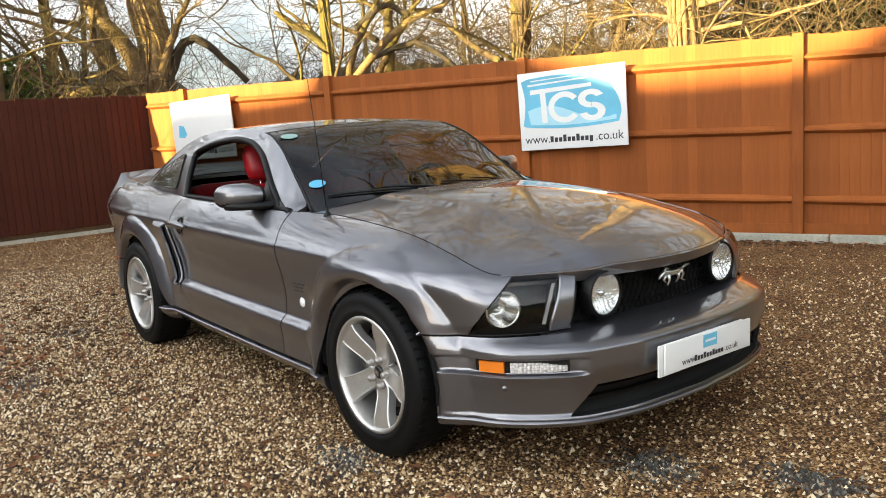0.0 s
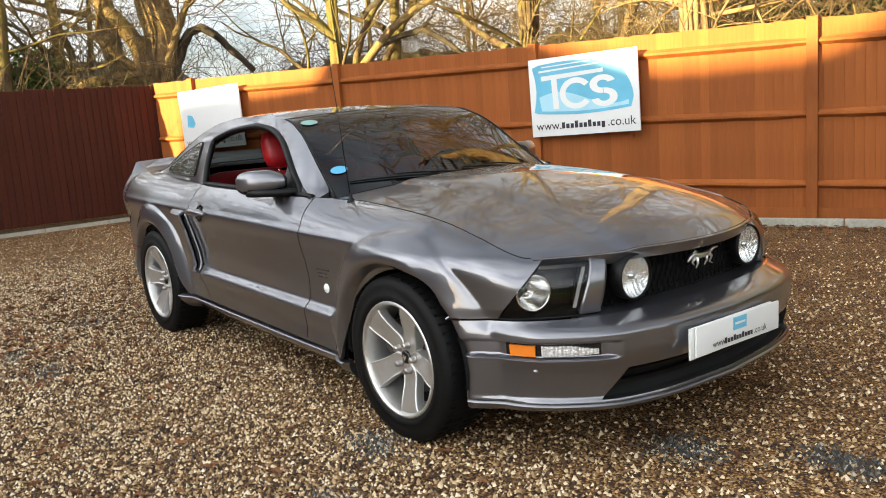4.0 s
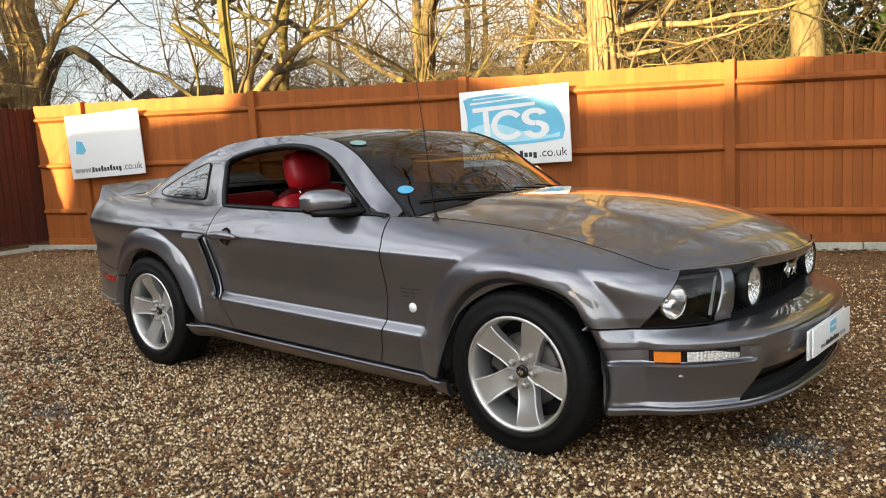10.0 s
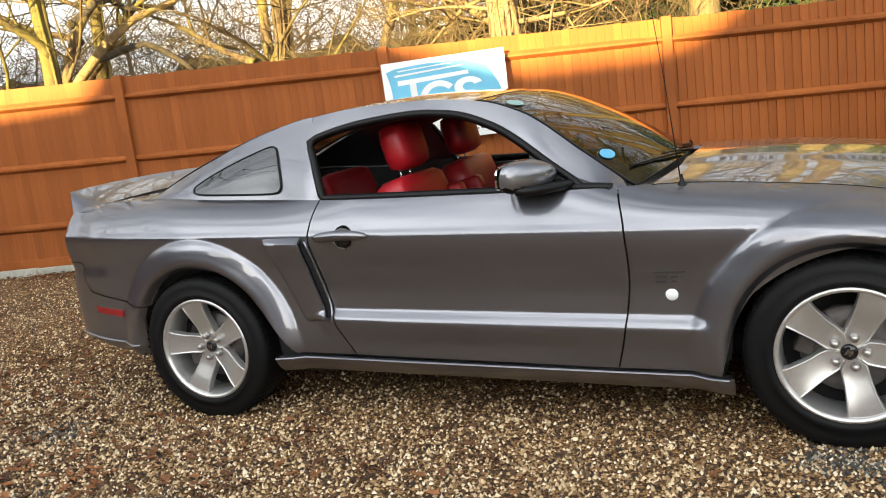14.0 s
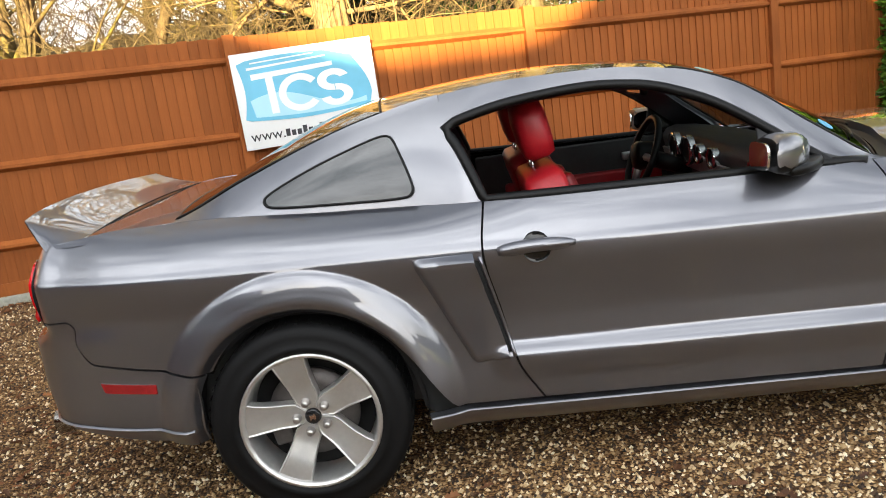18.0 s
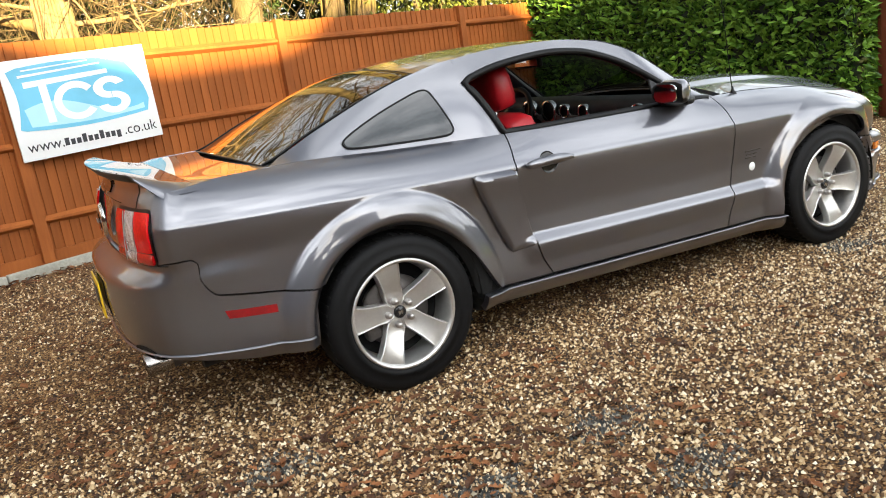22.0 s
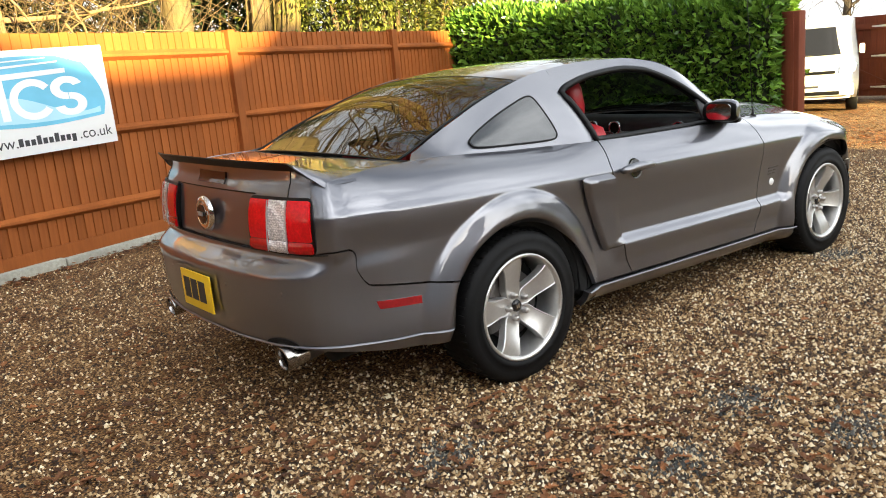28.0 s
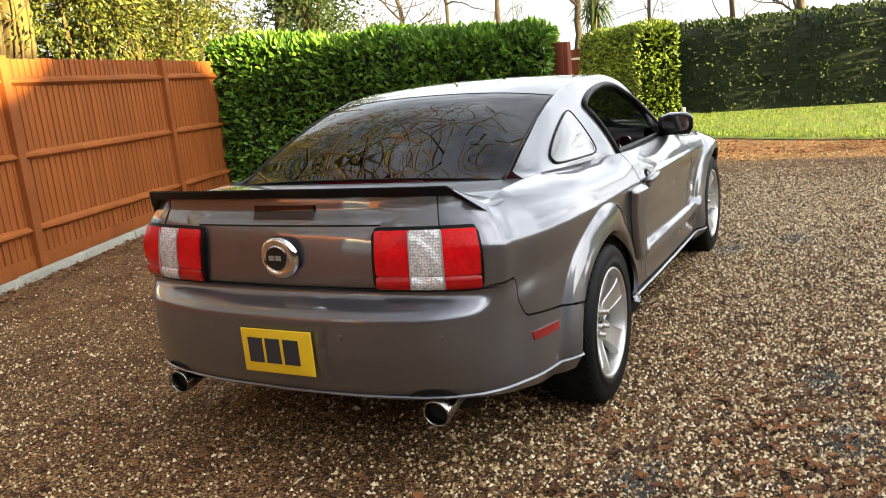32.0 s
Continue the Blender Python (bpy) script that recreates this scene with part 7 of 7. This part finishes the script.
SLATE = [(0.0, (0.022, 0.022, 0.020)), (0.5, (0.055, 0.055, 0.050)), (0.8, (0.12, 0.115, 0.10)), (1.0, (0.5, 0.44, 0.32))]


def build_stones(name, count, areas, seed, stops, label, spread=None):
    g = np.random.default_rng(seed)
    pos = []
    for share, (x0, x1, y0, y1) in areas:
        k = int(count * share)
        if spread:
            pos.append(np.stack([g.normal(x0, x1, k), g.normal(y0, y1, k)], 1))
        else:
            pos.append(np.stack([g.uniform(x0, x1, k), g.uniform(y0, y1, k)], 1) + g.normal(0, 0.42, (k, 2)))
    pos = np.concatenate(pos)
    n = len(pos)
    size = g.uniform(0.0045, 0.0090, n) * np.where(g.random(n) > 0.95, 1.4, 1.0)
    base = np.array([(1, 0, -0.3), (0, 1, -0.3), (-1, 0, -0.3), (0, -1, -0.3), (0, 0, 0.95)], float)
    v = base[None] * (1 + g.uniform(-0.35, 0.35, (n, 5, 3)))
    v += g.uniform(-0.22, 0.22, (n, 5, 3))
    v[:, :, 0] *= g.uniform(0.85, 1.35, (n, 1))
    a = g.uniform(0, math.tau, n)
    c, s = np.cos(a)[:, None], np.sin(a)[:, None]
    x, y = v[:, :, 0] * c - v[:, :, 1] * s, v[:, :, 0] * s + v[:, :, 1] * c
    v[:, :, 0], v[:, :, 1] = x, y
    v *= size[:, None, None]
    v[:, :, 0] += pos[:, None, 0]
    v[:, :, 1] += pos[:, None, 1]
    v[:, :, 2] += (size * 0.35)[:, None] + g.uniform(0, 0.004, n)[:, None]
    tri = np.array([(0, 1, 4), (1, 2, 4), (2, 3, 4), (3, 0, 4)])
    f = (tri[None] + (np.arange(n) * 5)[:, None, None]).reshape(-1)
    me = bpy.data.meshes.new(name)
    me.vertices.add(n * 5)
    me.vertices.foreach_set("co", v.reshape(-1))
    me.loops.add(len(f))
    me.loops.foreach_set("vertex_index", f.astype(np.int32))
    me.polygons.add(len(f) // 3)
    me.polygons.foreach_set("loop_start", np.arange(0, len(f), 3, dtype=np.int32))
    me.update(calc_edges=True)
    me.polygons.foreach_set("use_smooth", [True] * (len(f) // 3))
    me.materials.append(stone_material(name, stops))
    return tagged(new(name, me), label, "gravel", kind="stuff")


build_stones("pebbles", 185000, [(0.52, (-4.4, 4.2, -3.1, -0.7)), (0.13, (1.8, 5.0, -2.2, 4.0)), (0.12, (-5.5, -1.5, -3.0, 3.5)), (0.23, (-8.5, 6.0, -4.5, 4.0))], 5, CREAM, "loose cream, tan and brown pebbles of the gravel yard")
PATCHES = [(2.73, 0.05), (1.34, -1.0), (2.26, -0.22), (1.69, -1.41), (-1.56, -1.84), (-0.94, -2.16), (-0.98, -1.75), (-2.06, -1.2)]
build_stones("slate_chips", 3300, [(1 / len(PATCHES), (x, 0.085, y, 0.06)) for x, y in PATCHES], 6, SLATE, "patches of dark slate chips in the gravel", True)


def build_fallen(count, spots, seed, label):
    """Curled dead leaves lying about."""
    r = random.Random(seed)
    v, f = [], []
    for _ in range(count):
        x, y, sx, sy = r.choice(spots)
        p = Vector((r.gauss(x, sx), r.gauss(y, sy), 0))
        if p.y > fence_y(p.x) - 0.3 and p.x < 4.6:
            continue
        if abs(p.x) < 2.3 and abs(p.y) < 0.85:
            continue
        p.z = place_height(p.x) + r.uniform(0.008, 0.02)
        a, L = r.uniform(0, math.tau), r.uniform(0.012, 0.033)
        d, s = Vector((math.cos(a), math.sin(a), r.uniform(-0.25, 0.25))), Vector((-math.sin(a), math.cos(a), r.uniform(-0.3, 0.3)))
        k = len(v)
        lobes = ((-1.0, 0.04), (-0.55, 0.42), (-0.35, 0.2), (0.0, 0.6), (0.2, 0.3), (0.5, 0.55), (0.65, 0.28), (1.0, 0.0), (0.65, -0.28), (0.5, -0.55), (0.2, -0.3), (0.0, -0.6), (-0.35, -0.2), (-0.55, -0.42))
        v += [p + d * u * L + s * w * L + Vector((0, 0, L * (r.uniform(0, 0.25) + 0.35 * abs(w)))) for u, w in lobes] + [p.copy()]
        f += [(k + i, k + (i + 1) % 14, k + 14) for i in range(14)]
    ob = new("fallen_leaves", mesh_of("fallen_leaves", (v, f), DEADLEAF, True))
    return tagged(ob, label, "leaves", kind="stuff")


build_fallen(2600, [(-2.2, -1.6, 0.9, 0.5), (-3.0, 0.6, 0.9, 1.2), (-2.6, -1.5, 1.0, 0.5), (-3.2, -0.6, 0.8, 0.5), (-3.0, 1.5, 1.2, 1.2), (-1.5, -1.6, 1.0, 0.5), (0, 0, 4.5, 2.6), (0.5, -1.9, 2.5, 0.6), (-4.0, 3.0, 2.0, 0.5)], 8, "scattered brown oak leaves on the gravel")
build_fallen(1800, [(-8.4 + 0.5 * k, fence_y(-8.4 + 0.5 * k) - 0.42, 0.25, 0.10) for k in range(27)], 10, "brown leaves blown along the fence foot")
build_fallen(5500, [(7.2, 1.2, 0.9, 0.8), (7.0, -1.2, 0.6, 1.5), (6.8, -4.5, 0.5, 2.5), (9.5, 3.2, 2.0, 0.8)], 9, "drift of orange fallen leaves along the track")

gr = random.Random(15)
gv, gf = [], []
for _ in range(26000):
    y = gr.uniform(-9, 2.6)
    x = LAWN_EDGE(y) + 0.05 + gr.random() ** 1.4 * (14.5 - LAWN_EDGE(y))
    z = place_height(x) + 0.035
    a, h = gr.uniform(0, math.tau), gr.uniform(0.03, 0.075)
    w = 0.006
    k = len(gv)
    gv += [(x - w * math.cos(a), y - w * math.sin(a), z), (x + w * math.cos(a), y + w * math.sin(a), z), (x + gr.uniform(-0.03, 0.03), y + gr.uniform(-0.03, 0.03), z + h)]
    gf.append((k, k + 1, k + 2))
tagged(new("grass", mesh_of("grass", (gv, gf), GRASS, True)), "short sunlit lawn grass blades", "grass", kind="stuff")
